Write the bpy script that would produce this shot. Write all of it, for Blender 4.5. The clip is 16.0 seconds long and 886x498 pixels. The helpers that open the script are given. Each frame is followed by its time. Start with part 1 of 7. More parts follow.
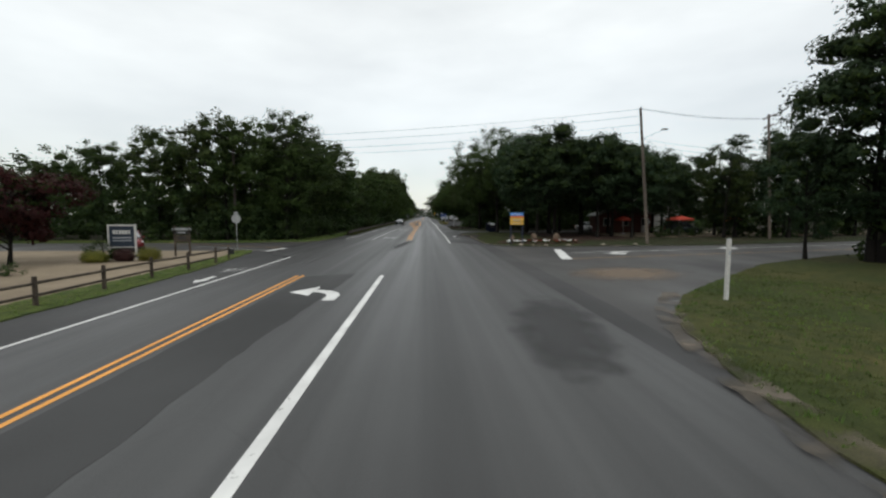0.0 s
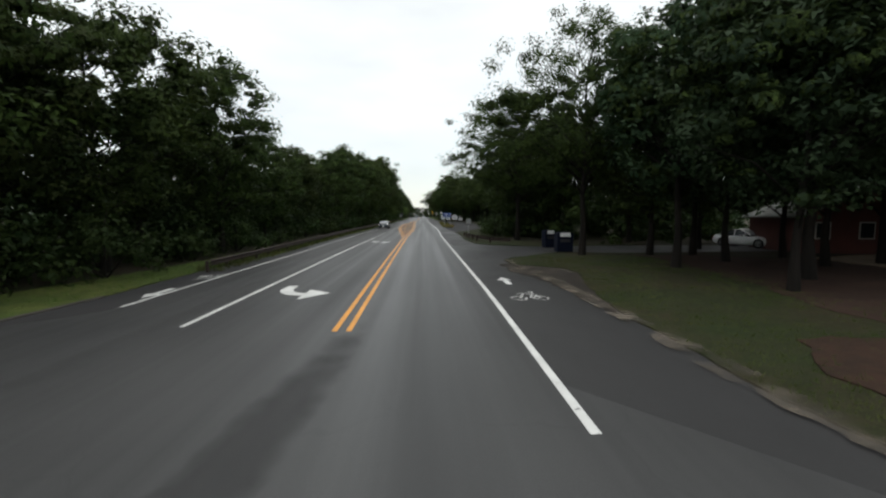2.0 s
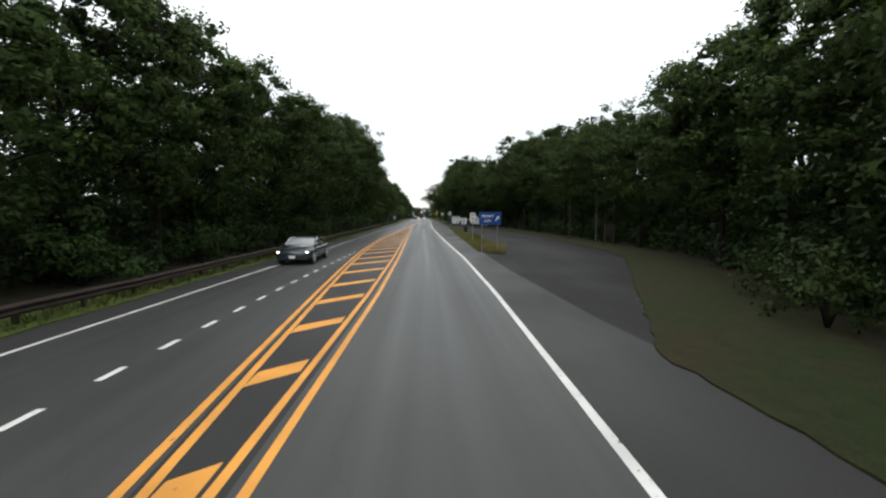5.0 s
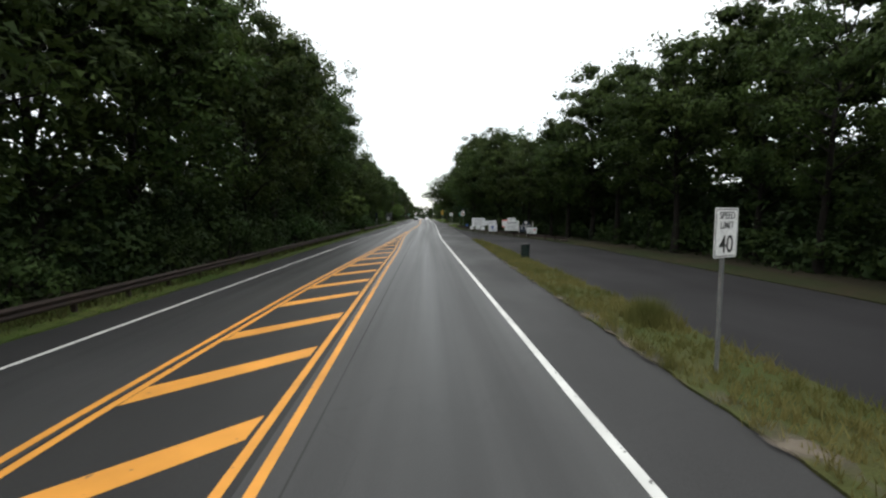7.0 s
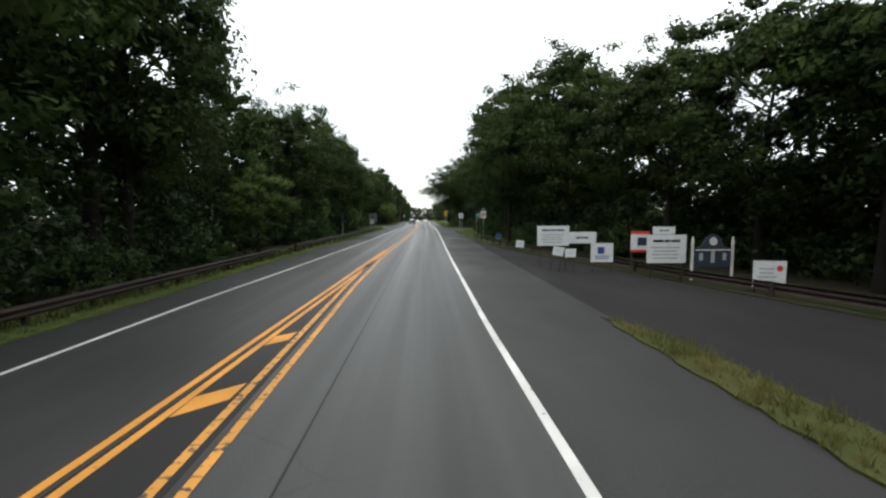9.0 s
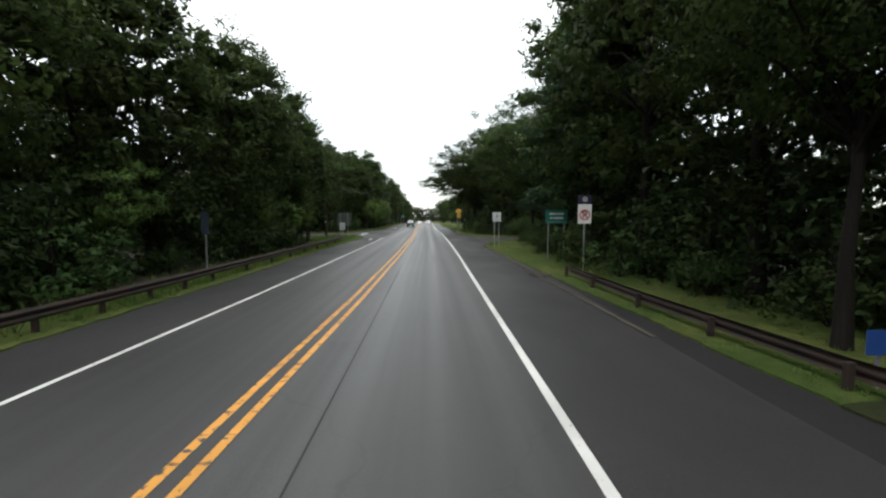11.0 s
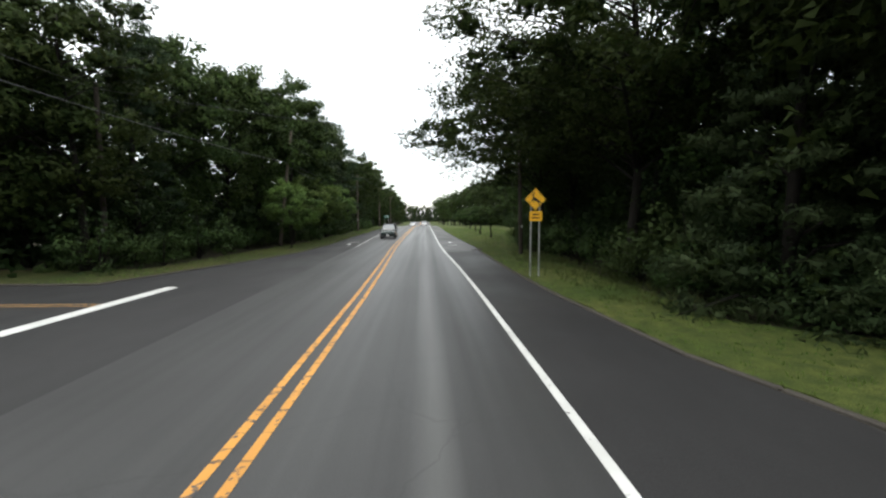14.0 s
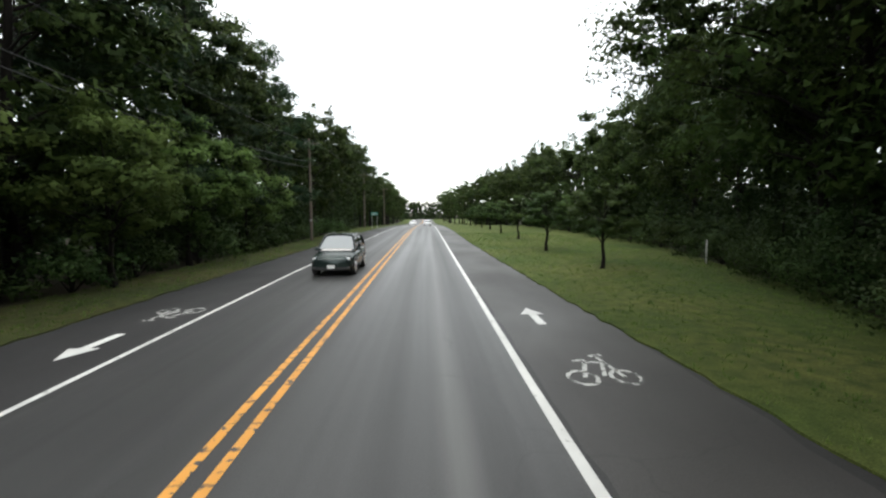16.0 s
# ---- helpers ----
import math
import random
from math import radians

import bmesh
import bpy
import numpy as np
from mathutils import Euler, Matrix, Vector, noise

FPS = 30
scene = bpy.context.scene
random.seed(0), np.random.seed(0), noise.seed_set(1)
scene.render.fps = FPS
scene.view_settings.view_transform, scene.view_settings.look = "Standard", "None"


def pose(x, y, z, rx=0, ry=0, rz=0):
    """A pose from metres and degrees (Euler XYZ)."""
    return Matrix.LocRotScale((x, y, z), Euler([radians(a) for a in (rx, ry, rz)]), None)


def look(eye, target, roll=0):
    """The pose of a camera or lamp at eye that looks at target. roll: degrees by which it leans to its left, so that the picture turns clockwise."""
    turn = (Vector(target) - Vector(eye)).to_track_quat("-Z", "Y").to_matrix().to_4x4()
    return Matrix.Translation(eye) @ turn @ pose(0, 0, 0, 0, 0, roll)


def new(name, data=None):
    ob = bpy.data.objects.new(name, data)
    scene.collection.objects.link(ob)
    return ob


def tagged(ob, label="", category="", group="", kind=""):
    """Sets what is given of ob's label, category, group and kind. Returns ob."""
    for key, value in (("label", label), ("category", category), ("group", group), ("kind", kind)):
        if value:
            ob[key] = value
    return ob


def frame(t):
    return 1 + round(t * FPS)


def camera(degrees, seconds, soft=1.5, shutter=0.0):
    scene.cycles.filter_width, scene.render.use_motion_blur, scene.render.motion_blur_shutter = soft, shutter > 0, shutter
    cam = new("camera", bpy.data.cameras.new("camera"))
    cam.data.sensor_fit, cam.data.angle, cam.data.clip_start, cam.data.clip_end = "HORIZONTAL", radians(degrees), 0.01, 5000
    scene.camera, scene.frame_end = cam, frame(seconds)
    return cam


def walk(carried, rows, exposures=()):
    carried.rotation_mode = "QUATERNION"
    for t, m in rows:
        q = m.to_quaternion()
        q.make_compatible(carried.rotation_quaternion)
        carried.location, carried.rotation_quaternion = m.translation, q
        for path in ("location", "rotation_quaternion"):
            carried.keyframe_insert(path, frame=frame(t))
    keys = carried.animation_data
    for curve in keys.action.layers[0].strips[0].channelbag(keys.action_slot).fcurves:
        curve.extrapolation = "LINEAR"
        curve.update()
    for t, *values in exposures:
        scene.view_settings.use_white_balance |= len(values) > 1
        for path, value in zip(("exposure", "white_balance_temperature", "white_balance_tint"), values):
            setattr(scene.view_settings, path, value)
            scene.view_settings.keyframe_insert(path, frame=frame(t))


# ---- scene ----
# ---- camera and its drive ----
ROLL = 0.12
cam = camera(92.0, 16.0, soft=2.3)
PATH = [
    (0.0, pose(-0.00, 0.00, 2.76, 85.35, ROLL, -2.20)),
    (0.5, pose(0.06, 9.05, 2.76, 85.15, ROLL, -1.94)),
    (1.0, pose(-0.03, 17.74, 2.76, 85.32, ROLL, -1.73)),
    (1.5, pose(-0.03, 26.48, 2.76, 85.64, ROLL, -1.98)),
    (2.0, pose(0.06, 35.36, 2.76, 85.23, ROLL, -2.60)),
    (2.5, pose(0.06, 44.25, 2.76, 85.35, ROLL, -2.45)),
    (3.0, pose(0.04, 53.17, 2.76, 85.35, ROLL, -2.39)),
    (4.0, pose(0.01, 71.07, 2.76, 85.35, ROLL, -2.37)),
    (4.5, pose(0.02, 80.05, 2.76, 85.35, ROLL, -2.38)),
    (5.5, pose(0.03, 98.06, 2.76, 85.21, ROLL, -2.56)),
    (6.0, pose(-0.01, 107.09, 2.76, 85.14, ROLL, -2.45)),
    (6.5, pose(-0.04, 116.06, 2.76, 85.15, ROLL, -2.31)),
    (7.0, pose(-0.05, 124.95, 2.76, 85.30, ROLL, -2.17)),
    (7.5, pose(-0.04, 133.74, 2.76, 85.34, ROLL, -2.17)),
    (8.0, pose(-0.02, 142.42, 2.76, 85.32, ROLL, -2.27)),
    (8.5, pose(0.01, 150.97, 2.76, 85.50, ROLL, -2.24)),
    (9.0, pose(0.03, 159.41, 2.76, 85.48, ROLL, -2.36)),
    (10.0, pose(0.01, 176.45, 2.76, 85.35, ROLL, -2.32)),
    (10.5, pose(-0.01, 185.06, 2.76, 85.35, ROLL, -2.27)),
    (11.5, pose(-0.05, 202.46, 2.76, 85.76, ROLL, -1.80)),
    (12.0, pose(-0.05, 211.24, 2.76, 85.26, ROLL, -2.07)),
    (12.5, pose(-0.04, 220.03, 2.76, 85.69, ROLL, -2.45)),
    (13.0, pose(0.02, 228.73, 2.76, 85.59, ROLL, -2.69)),
    (13.5, pose(0.08, 237.20, 2.76, 85.57, ROLL, -2.60)),
    (14.0, pose(0.10, 245.53, 2.76, 85.51, ROLL, -2.48)),
    (14.5, pose(0.09, 253.78, 2.76, 85.39, ROLL, -2.29)),
    (15.0, pose(0.05, 261.88, 2.76, 85.24, ROLL, -2.32)),
    (15.5, pose(-0.01, 269.96, 2.76, 85.19, ROLL, -2.29)),
    (16.0, pose(-0.14, 278.04, 2.76, 85.08, ROLL, -2.15)),
]
EXPOSURES = [(0.0, -0.30), (1.0, -0.28), (2.0, -0.14), (3.0, 0.06), (6.5, 0.26), (9.0, 0.46), (12.5, 0.52), (14.0, 0.60), (16.0, 0.75)]
walk(cam, PATH, EXPOSURES)

# ---- overcast daylight ----
world = bpy.data.worlds.new("overcast")
scene.world = world
world.use_nodes = True
wn, wl = world.node_tree.nodes, world.node_tree.links
wn.clear()
w_out = wn.new("ShaderNodeOutputWorld")
sky = wn.new("ShaderNodeTexSky")
sky.sky_type, sky.sun_disc = "NISHITA", False
sky.sun_elevation, sky.sun_rotation = radians(52), radians(200)
bg_sky = wn.new("ShaderNodeBackground")
bg_sky.inputs["Strength"].default_value = 0.05
wl.new(sky.outputs[0], bg_sky.inputs["Color"])
tc = wn.new("ShaderNodeTexCoord")
sep = wn.new("ShaderNodeSeparateXYZ")
wl.new(tc.outputs["Generated"], sep.inputs[0])
elev = wn.new("ShaderNodeMapRange")
elev.inputs["From Min"].default_value, elev.inputs["From Max"].default_value = 0.0, 0.95
elev.inputs["To Min"].default_value, elev.inputs["To Max"].default_value = 0.80, 1.42
wl.new(sep.outputs["Z"], elev.inputs["Value"])
wmap = wn.new("ShaderNodeMapping")
wmap.inputs["Scale"].default_value = (1.0, 1.0, 3.2)
wl.new(tc.outputs["Generated"], wmap.inputs["Vector"])
cloud = wn.new("ShaderNodeTexNoise")
cloud.inputs["Scale"].default_value, cloud.inputs["Detail"].default_value = 2.4, 5.0
wl.new(wmap.outputs[0], cloud.inputs["Vector"])
cmap = wn.new("ShaderNodeMapRange")
cmap.inputs["From Min"].default_value, cmap.inputs["From Max"].default_value = 0.3, 0.7
cmap.inputs["To Min"].default_value, cmap.inputs["To Max"].default_value = 0.86, 1.12
wl.new(cloud.outputs["Fac"], cmap.inputs["Value"])
cmul = wn.new("ShaderNodeMath")
cmul.operation = "MULTIPLY"
wl.new(elev.outputs[0], cmul.inputs[0])
wl.new(cmap.outputs[0], cmul.inputs[1])
bg_cloud = wn.new("ShaderNodeBackground")
bg_cloud.inputs["Color"].default_value = (0.985, 1.0, 0.95, 1)
wl.new(cmul.outputs[0], bg_cloud.inputs["Strength"])
w_add = wn.new("ShaderNodeAddShader")
wl.new(bg_sky.outputs[0], w_add.inputs[0])
wl.new(bg_cloud.outputs[0], w_add.inputs[1])
wl.new(w_add.outputs[0], w_out.inputs["Surface"])

sun = new("sun", bpy.data.lights.new("sun", "SUN"))
sun.data.energy, sun.data.angle, sun.data.color = 0.7, radians(20), (1.0, 0.97, 0.92)
sun.matrix_world = look((0, 0, 60), (22, 60, -30))


# ---- materials ----
def nodes_of(name):
    m = bpy.data.materials.new(name)
    m.use_nodes = True
    return m, m.node_tree.nodes, m.node_tree.links, m.node_tree.nodes["Principled BSDF"]


def noise_tex(n, l, scale, detail=4.0, stretch=None, coord="Object"):
    t = n.new("ShaderNodeTexCoord")
    tex = n.new("ShaderNodeTexNoise")
    tex.inputs["Scale"].default_value, tex.inputs["Detail"].default_value = scale, detail
    if stretch:
        mp = n.new("ShaderNodeMapping")
        mp.inputs["Scale"].default_value = stretch
        l.new(t.outputs[coord], mp.inputs["Vector"])
        l.new(mp.outputs[0], tex.inputs["Vector"])
    else:
        l.new(t.outputs[coord], tex.inputs["Vector"])
    return tex.outputs["Fac"]


def spread(n, l, value, lo, hi, a=0.0, b=1.0):
    r = n.new("ShaderNodeMapRange")
    r.inputs["From Min"].default_value, r.inputs["From Max"].default_value = lo, hi
    r.inputs["To Min"].default_value, r.inputs["To Max"].default_value = a, b
    l.new(value, r.inputs["Value"])
    return r.outputs[0]


def blend(n, l, fac, a, b, mode="MIX"):
    m = n.new("ShaderNodeMix")
    m.data_type, m.blend_type = "RGBA", mode
    if isinstance(fac, (int, float)):
        m.inputs[0].default_value = fac
    else:
        l.new(fac, m.inputs[0])
    for socket, c in ((m.inputs[6], a), (m.inputs[7], b)):
        if isinstance(c, tuple):
            socket.default_value = (*c, 1) if len(c) == 3 else c
        else:
            l.new(c, socket)
    return m.outputs[2]


def bump(n, l, p, height, strength=0.3, distance=0.02):
    b = n.new("ShaderNodeBump")
    b.inputs["Strength"].default_value, b.inputs["Distance"].default_value = strength, distance
    l.new(height, b.inputs["Height"])
    l.new(b.outputs[0], p.inputs["Normal"])


def surface(name, c1, c2, scale=2.0, fine=30.0, rough=0.7, metal=0.0, relief=0.25, depth=0.01, stretch=None, vary=0.0):
    """Two colours mixed by a coarse and a fine noise, with a fine relief."""
    m, n, l, p = nodes_of(name)
    coarse = spread(n, l, noise_tex(n, l, scale, 5.0, stretch), 0.32, 0.68)
    grain = noise_tex(n, l, fine, 3.0, stretch)
    col = blend(n, l, coarse, c1, c2)
    g = spread(n, l, grain, 0.3, 0.7, 0.72, 1.25)
    cg = n.new("ShaderNodeCombineColor")
    for k in range(3):
        l.new(g, cg.inputs[k])
    col = blend(n, l, 1.0, col, cg.outputs[0], "MULTIPLY")
    if vary:
        info = n.new("ShaderNodeObjectInfo")
        hv = n.new("ShaderNodeHueSaturation")
        l.new(spread(n, l, info.outputs["Random"], 0, 1, 1 - vary, 1 + vary), hv.inputs["Value"])
        l.new(col, hv.inputs["Color"])
        col = hv.outputs[0]
    l.new(col, p.inputs["Base Color"])
    p.inputs["Metallic"].default_value = metal
    if rough >= 0.85:
        p.inputs["Specular IOR Level"].default_value = 0.14
    l.new(spread(n, l, grain, 0.3, 0.7, max(rough - 0.1, 0.03), min(rough + 0.1, 1)), p.inputs["Roughness"])
    if relief:
        bump(n, l, p, grain, relief, depth)
    return m


def turf(name, c1, c2, c3):
    """Short grass seen from far: broad patches, clumps and blades of three colours."""
    m, n, l, p = nodes_of(name)
    broad = spread(n, l, noise_tex(n, l, 0.22, 4.0), 0.35, 0.65)
    clump = spread(n, l, noise_tex(n, l, 2.6, 5.0), 0.35, 0.68)
    blade = noise_tex(n, l, 34.0, 4.0)
    col = blend(n, l, broad, c1, c2)
    col = blend(n, l, spread(n, l, clump, 0, 1, 0.0, 0.75), col, c3)
    g = spread(n, l, blade, 0.3, 0.7, 0.55, 1.4)
    cg = n.new("ShaderNodeCombineColor")
    for k in range(3):
        l.new(g, cg.inputs[k])
    l.new(blend(n, l, 1.0, col, cg.outputs[0], "MULTIPLY"), p.inputs["Base Color"])
    p.inputs["Roughness"].default_value = 0.95
    p.inputs["Specular IOR Level"].default_value = 0.15
    bump(n, l, p, blade, 0.8, 0.05)
    return m


def asphalt(name, dark, light, rough=0.62, lane=False, streaks=1.0, sheen=0.35, blotch=0.35):
    """Worn asphalt: long streaks along the lanes, patches, and stone grain."""
    m, n, l, p = nodes_of(name)
    streak = spread(n, l, noise_tex(n, l, 1.0, 3.0, (0.95, 0.012, 1.0) if streaks > 0.5 else (0.25, 0.12, 1.0)), 0.34, 0.66)
    patch = spread(n, l, noise_tex(n, l, 0.16, 6.0), 0.3, 0.72)
    fine_streak = spread(n, l, noise_tex(n, l, 1.0, 4.0, (4.5, 0.10, 1.0)), 0.35, 0.65)
    grain = noise_tex(n, l, 55.0, 3.0)
    col = blend(n, l, streak, dark, light)
    col = blend(n, l, blotch, col, blend(n, l, patch, tuple(c * 0.7 for c in dark), tuple(c * 1.2 for c in light)))
    col = blend(n, l, 0.12 * streaks, col, blend(n, l, fine_streak, tuple(c * 0.7 for c in dark), tuple(c * 1.3 for c in light)))
    g = spread(n, l, grain, 0.25, 0.75, 0.7, 1.3)
    cg = n.new("ShaderNodeCombineColor")
    for k in range(3):
        l.new(g, cg.inputs[k])
    col = blend(n, l, 1.0, col, cg.outputs[0], "MULTIPLY")
    crack = n.new("ShaderNodeTexVoronoi")
    crack.feature = "DISTANCE_TO_EDGE"
    crack.inputs["Scale"].default_value = 0.23
    t = n.new("ShaderNodeTexCoord")
    wob = n.new("ShaderNodeTexNoise")
    wob.inputs["Scale"].default_value, wob.inputs["Detail"].default_value = 0.8, 4.0
    l.new(t.outputs["Object"], wob.inputs["Vector"])
    va = n.new("ShaderNodeMixRGB")
    va.blend_type, va.inputs[0].default_value = "ADD", 1.0
    l.new(t.outputs["Object"], va.inputs[1])
    l.new(wob.outputs["Color"], va.inputs[2])
    l.new(va.outputs[0], crack.inputs["Vector"])
    if lane:
        # An oil-dark strip down the lane's middle, a pale one farther on.
        sx = n.new("ShaderNodeSeparateXYZ")
        l.new(t.outputs["Object"], sx.inputs[0])
        wave = n.new("ShaderNodeMath")
        wave.operation = "MULTIPLY_ADD"
        wave.inputs[1].default_value, wave.inputs[2].default_value = 0.5, -0.45
        l.new(noise_tex(n, l, 1.0, 3.0, (0.3, 0.035, 1.0)), wave.inputs[0])
        mid = n.new("ShaderNodeMath")
        l.new(sx.outputs["X"], mid.inputs[0])
        l.new(wave.outputs[0], mid.inputs[1])
        off = n.new("ShaderNodeMath")
        off.operation = "ABSOLUTE"
        l.new(mid.outputs[0], off.inputs[0])
        for y0, y1, to0, to1, half, shade, amount in ((190, 215, 1.0, 0.0, 0.75, tuple(v * 0.55 for v in dark), 0.62), (196, 220, 0.0, 1.0, 0.34, (0.12, 0.12, 0.118), 0.62)):
            k = n.new("ShaderNodeMath")
            k.operation = "MULTIPLY"
            l.new(spread(n, l, sx.outputs["Y"], y0, y1, to0, to1), k.inputs[0])
            l.new(spread(n, l, off.outputs[0], half * 0.15, half, amount, 0.0), k.inputs[1])
            k2 = n.new("ShaderNodeMath")
            k2.operation = "MULTIPLY"
            l.new(k.outputs[0], k2.inputs[0])
            l.new(spread(n, l, noise_tex(n, l, 1.0, 5.0, (1.2, 0.06, 1.0)), 0.35, 0.6, 0.35, 1.0), k2.inputs[1])
            col = blend(n, l, k2.outputs[0], col, shade)
    ck = spread(n, l, crack.outputs["Distance"], 0.0, 0.006, 0.35, 0.0)
    col = blend(n, l, ck, col, (0.018, 0.018, 0.018))
    l.new(col, p.inputs["Base Color"])
    l.new(spread(n, l, streak, 0, 1, rough + 0.08, rough - 0.08), p.inputs["Roughness"])
    p.inputs["Specular IOR Level"].default_value = sheen
    bump(n, l, p, grain, 0.35, 0.006)
    return m


def stain(name, colour, rx, ry, strength=0.8):
    """A dark stain on asphalt whose edge fades out unevenly."""
    m, n, l, p = nodes_of(name)
    t = n.new("ShaderNodeTexCoord")
    mp = n.new("ShaderNodeMapping")
    mp.inputs["Scale"].default_value = (1 / rx, 1 / ry, 0.0)
    l.new(t.outputs["Object"], mp.inputs["Vector"])
    d = n.new("ShaderNodeVectorMath")
    d.operation = "LENGTH"
    l.new(mp.outputs[0], d.inputs[0])
    w = n.new("ShaderNodeMath")
    w.operation = "MULTIPLY_ADD"
    w.inputs[1].default_value = 0.9
    l.new(noise_tex(n, l, 1.1, 5.0), w.inputs[0])
    l.new(d.outputs["Value"], w.inputs[2])
    grain = spread(n, l, noise_tex(n, l, 55.0, 3.0), 0.3, 0.7)
    l.new(blend(n, l, grain, tuple(v * 0.75 for v in colour), tuple(v * 1.25 for v in colour)), p.inputs["Base Color"])
    p.inputs["Roughness"].default_value = 0.65
    l.new(spread(n, l, w.outputs[0], 0.85, 1.35, strength, 0.0), p.inputs["Alpha"])
    return m


def road_paint(name, colour, worn=0.45, notch=0.0):
    """Paint on asphalt with chips worn through it; notch: length of the milled rumble marks."""
    m, n, l, p = nodes_of(name)
    chips = noise_tex(n, l, 7.0, 6.0)
    dirt = noise_tex(n, l, 0.9, 4.0)
    col = blend(n, l, spread(n, l, dirt, 0.3, 0.7), tuple(c * 0.72 for c in colour), colour)
    hole = spread(n, l, chips, worn - 0.06, worn + 0.02, 1.0, 0.0)
    col = blend(n, l, hole, col, (0.055, 0.055, 0.055))
    if notch:
        t = n.new("ShaderNodeTexCoord")
        s = n.new("ShaderNodeSeparateXYZ")
        l.new(t.outputs["Object"], s.inputs[0])
        k = n.new("ShaderNodeMath")
        k.operation = "PINGPONG"
        k.inputs[1].default_value = notch
        l.new(s.outputs["Y"], k.inputs[0])
        rag = n.new("ShaderNodeMath")
        rag.operation = "MULTIPLY_ADD"
        rag.inputs[1].default_value, rag.inputs[2].default_value = 0.16, -0.08
        l.new(chips, rag.inputs[0])
        su = n.new("ShaderNodeMath")
        l.new(k.outputs[0], su.inputs[0])
        l.new(rag.outputs[0], su.inputs[1])
        col = blend(n, l, spread(n, l, su.outputs[0], 0.012, 0.035, 0.6, 0.0), col, (0.05, 0.042, 0.035))
    l.new(col, p.inputs["Base Color"])
    p.inputs["Roughness"].default_value = 0.6
    bump(n, l, p, chips, 0.2, 0.004)
    return m


def leaf_material(name, dark, light, tint=0.25, glow=0.16):
    """Leaves: colour by leaf and by tree, some light let through."""
    m, n, l, p = nodes_of(name)
    geo = n.new("ShaderNodeNewGeometry")
    info = n.new("ShaderNodeObjectInfo")
    clump = spread(n, l, noise_tex(n, l, 0.55, 3.0), 0.36, 0.64)
    col = blend(n, l, 0.84, blend(n, l, geo.outputs["Random Per Island"], dark, light), blend(n, l, clump, dark, light))
    hv = n.new("ShaderNodeHueSaturation")
    l.new(spread(n, l, info.outputs["Random"], 0, 1, 1 - tint, 1 + tint), hv.inputs["Value"])
    l.new(spread(n, l, info.outputs["Random"], 0, 1, 0.485, 0.515), hv.inputs["Hue"])
    l.new(col, hv.inputs["Color"])
    l.new(hv.outputs[0], p.inputs["Base Color"])
    p.inputs["Roughness"].default_value = 0.6
    p.inputs["Specular IOR Level"].default_value = 0.09
    tr = n.new("ShaderNodeBsdfTranslucent")
    br = n.new("ShaderNodeHueSaturation")
    br.inputs["Value"].default_value = 1.5
    l.new(hv.outputs[0], br.inputs["Color"])
    l.new(br.outputs[0], tr.inputs["Color"])
    mx = n.new("ShaderNodeMixShader")
    mx.inputs[0].default_value = glow
    l.new(p.outputs[0], mx.inputs[1])
    l.new(tr.outputs[0], mx.inputs[2])
    l.new(mx.outputs[0], n["Material Output"].inputs["Surface"])
    return m


def plain(name, c, rough=0.5, metal=0.0, wear=0.12):
    return surface(name, c, tuple(min(1.0, v * (1 - wear)) for v in c), 3.0, 45.0, rough, metal, 0.08, 0.002)


def glass_material(name, tint=(0.02, 0.025, 0.03)):
    m, n, l, p = nodes_of(name)
    p.inputs["Base Color"].default_value = (*tint, 1)
    p.inputs["Roughness"].default_value = 0.06
    p.inputs["Specular IOR Level"].default_value = 0.7
    return m


def glowing(name, c, strength):
    m, n, l, p = nodes_of(name)
    p.inputs["Base Color"].default_value = (*c, 1)
    p.inputs["Emission Color"].default_value = (*c, 1)
    p.inputs["Emission Strength"].default_value = strength
    return m


M_ROAD = asphalt("lane_asphalt", (0.027, 0.027, 0.0275), (0.047, 0.047, 0.047), 0.48, True, sheen=0.42, blotch=0.42)
M_SHOULDER = asphalt("shoulder_asphalt", (0.022, 0.0215, 0.022), (0.033, 0.0325, 0.033), 0.60, False, 0.4, 0.3)
M_LOT = asphalt("lay_by_asphalt", (0.0145, 0.014, 0.0148), (0.023, 0.022, 0.0235), 0.78, False, 0.4, 0.2)
M_SIDE = asphalt("side_asphalt", (0.027, 0.026, 0.025), (0.046, 0.044, 0.042), 0.56, False, 0.4, 0.36, 0.75)
M_PATCH = asphalt("dark_patch_asphalt", (0.018, 0.018, 0.018), (0.026, 0.026, 0.026), 0.6, False, 0.4, 0.3)
M_PALE_ROAD = asphalt("pale_strip_asphalt", (0.040, 0.041, 0.042), (0.060, 0.061, 0.062), 0.50, sheen=0.4)
M_STAIN = stain("oil_stain", (0.022, 0.022, 0.022), 1.35, 4.3, 0.72)
M_SAND_WASH = stain("washed_sand", (0.150, 0.105, 0.066), 3.6, 2.6, 0.7)
M_STAIN_LONG = stain("ground_off_strip", (0.030, 0.030, 0.030), 0.62, 7.5, 0.6)
# Darker and browner turf than the mown grass.
M_DULL_GRASS = turf("worn_grass", (0.023, 0.034, 0.011), (0.041, 0.031, 0.018), (0.017, 0.024, 0.008))
M_WHITE_LINE = road_paint("white_line_paint", (0.68, 0.68, 0.66), 0.34)
M_WHITE_OLD = road_paint("old_white_paint", (0.50, 0.50, 0.48), 0.47)
M_YELLOW = road_paint("yellow_line_paint", (0.74, 0.32, 0.045), 0.31)
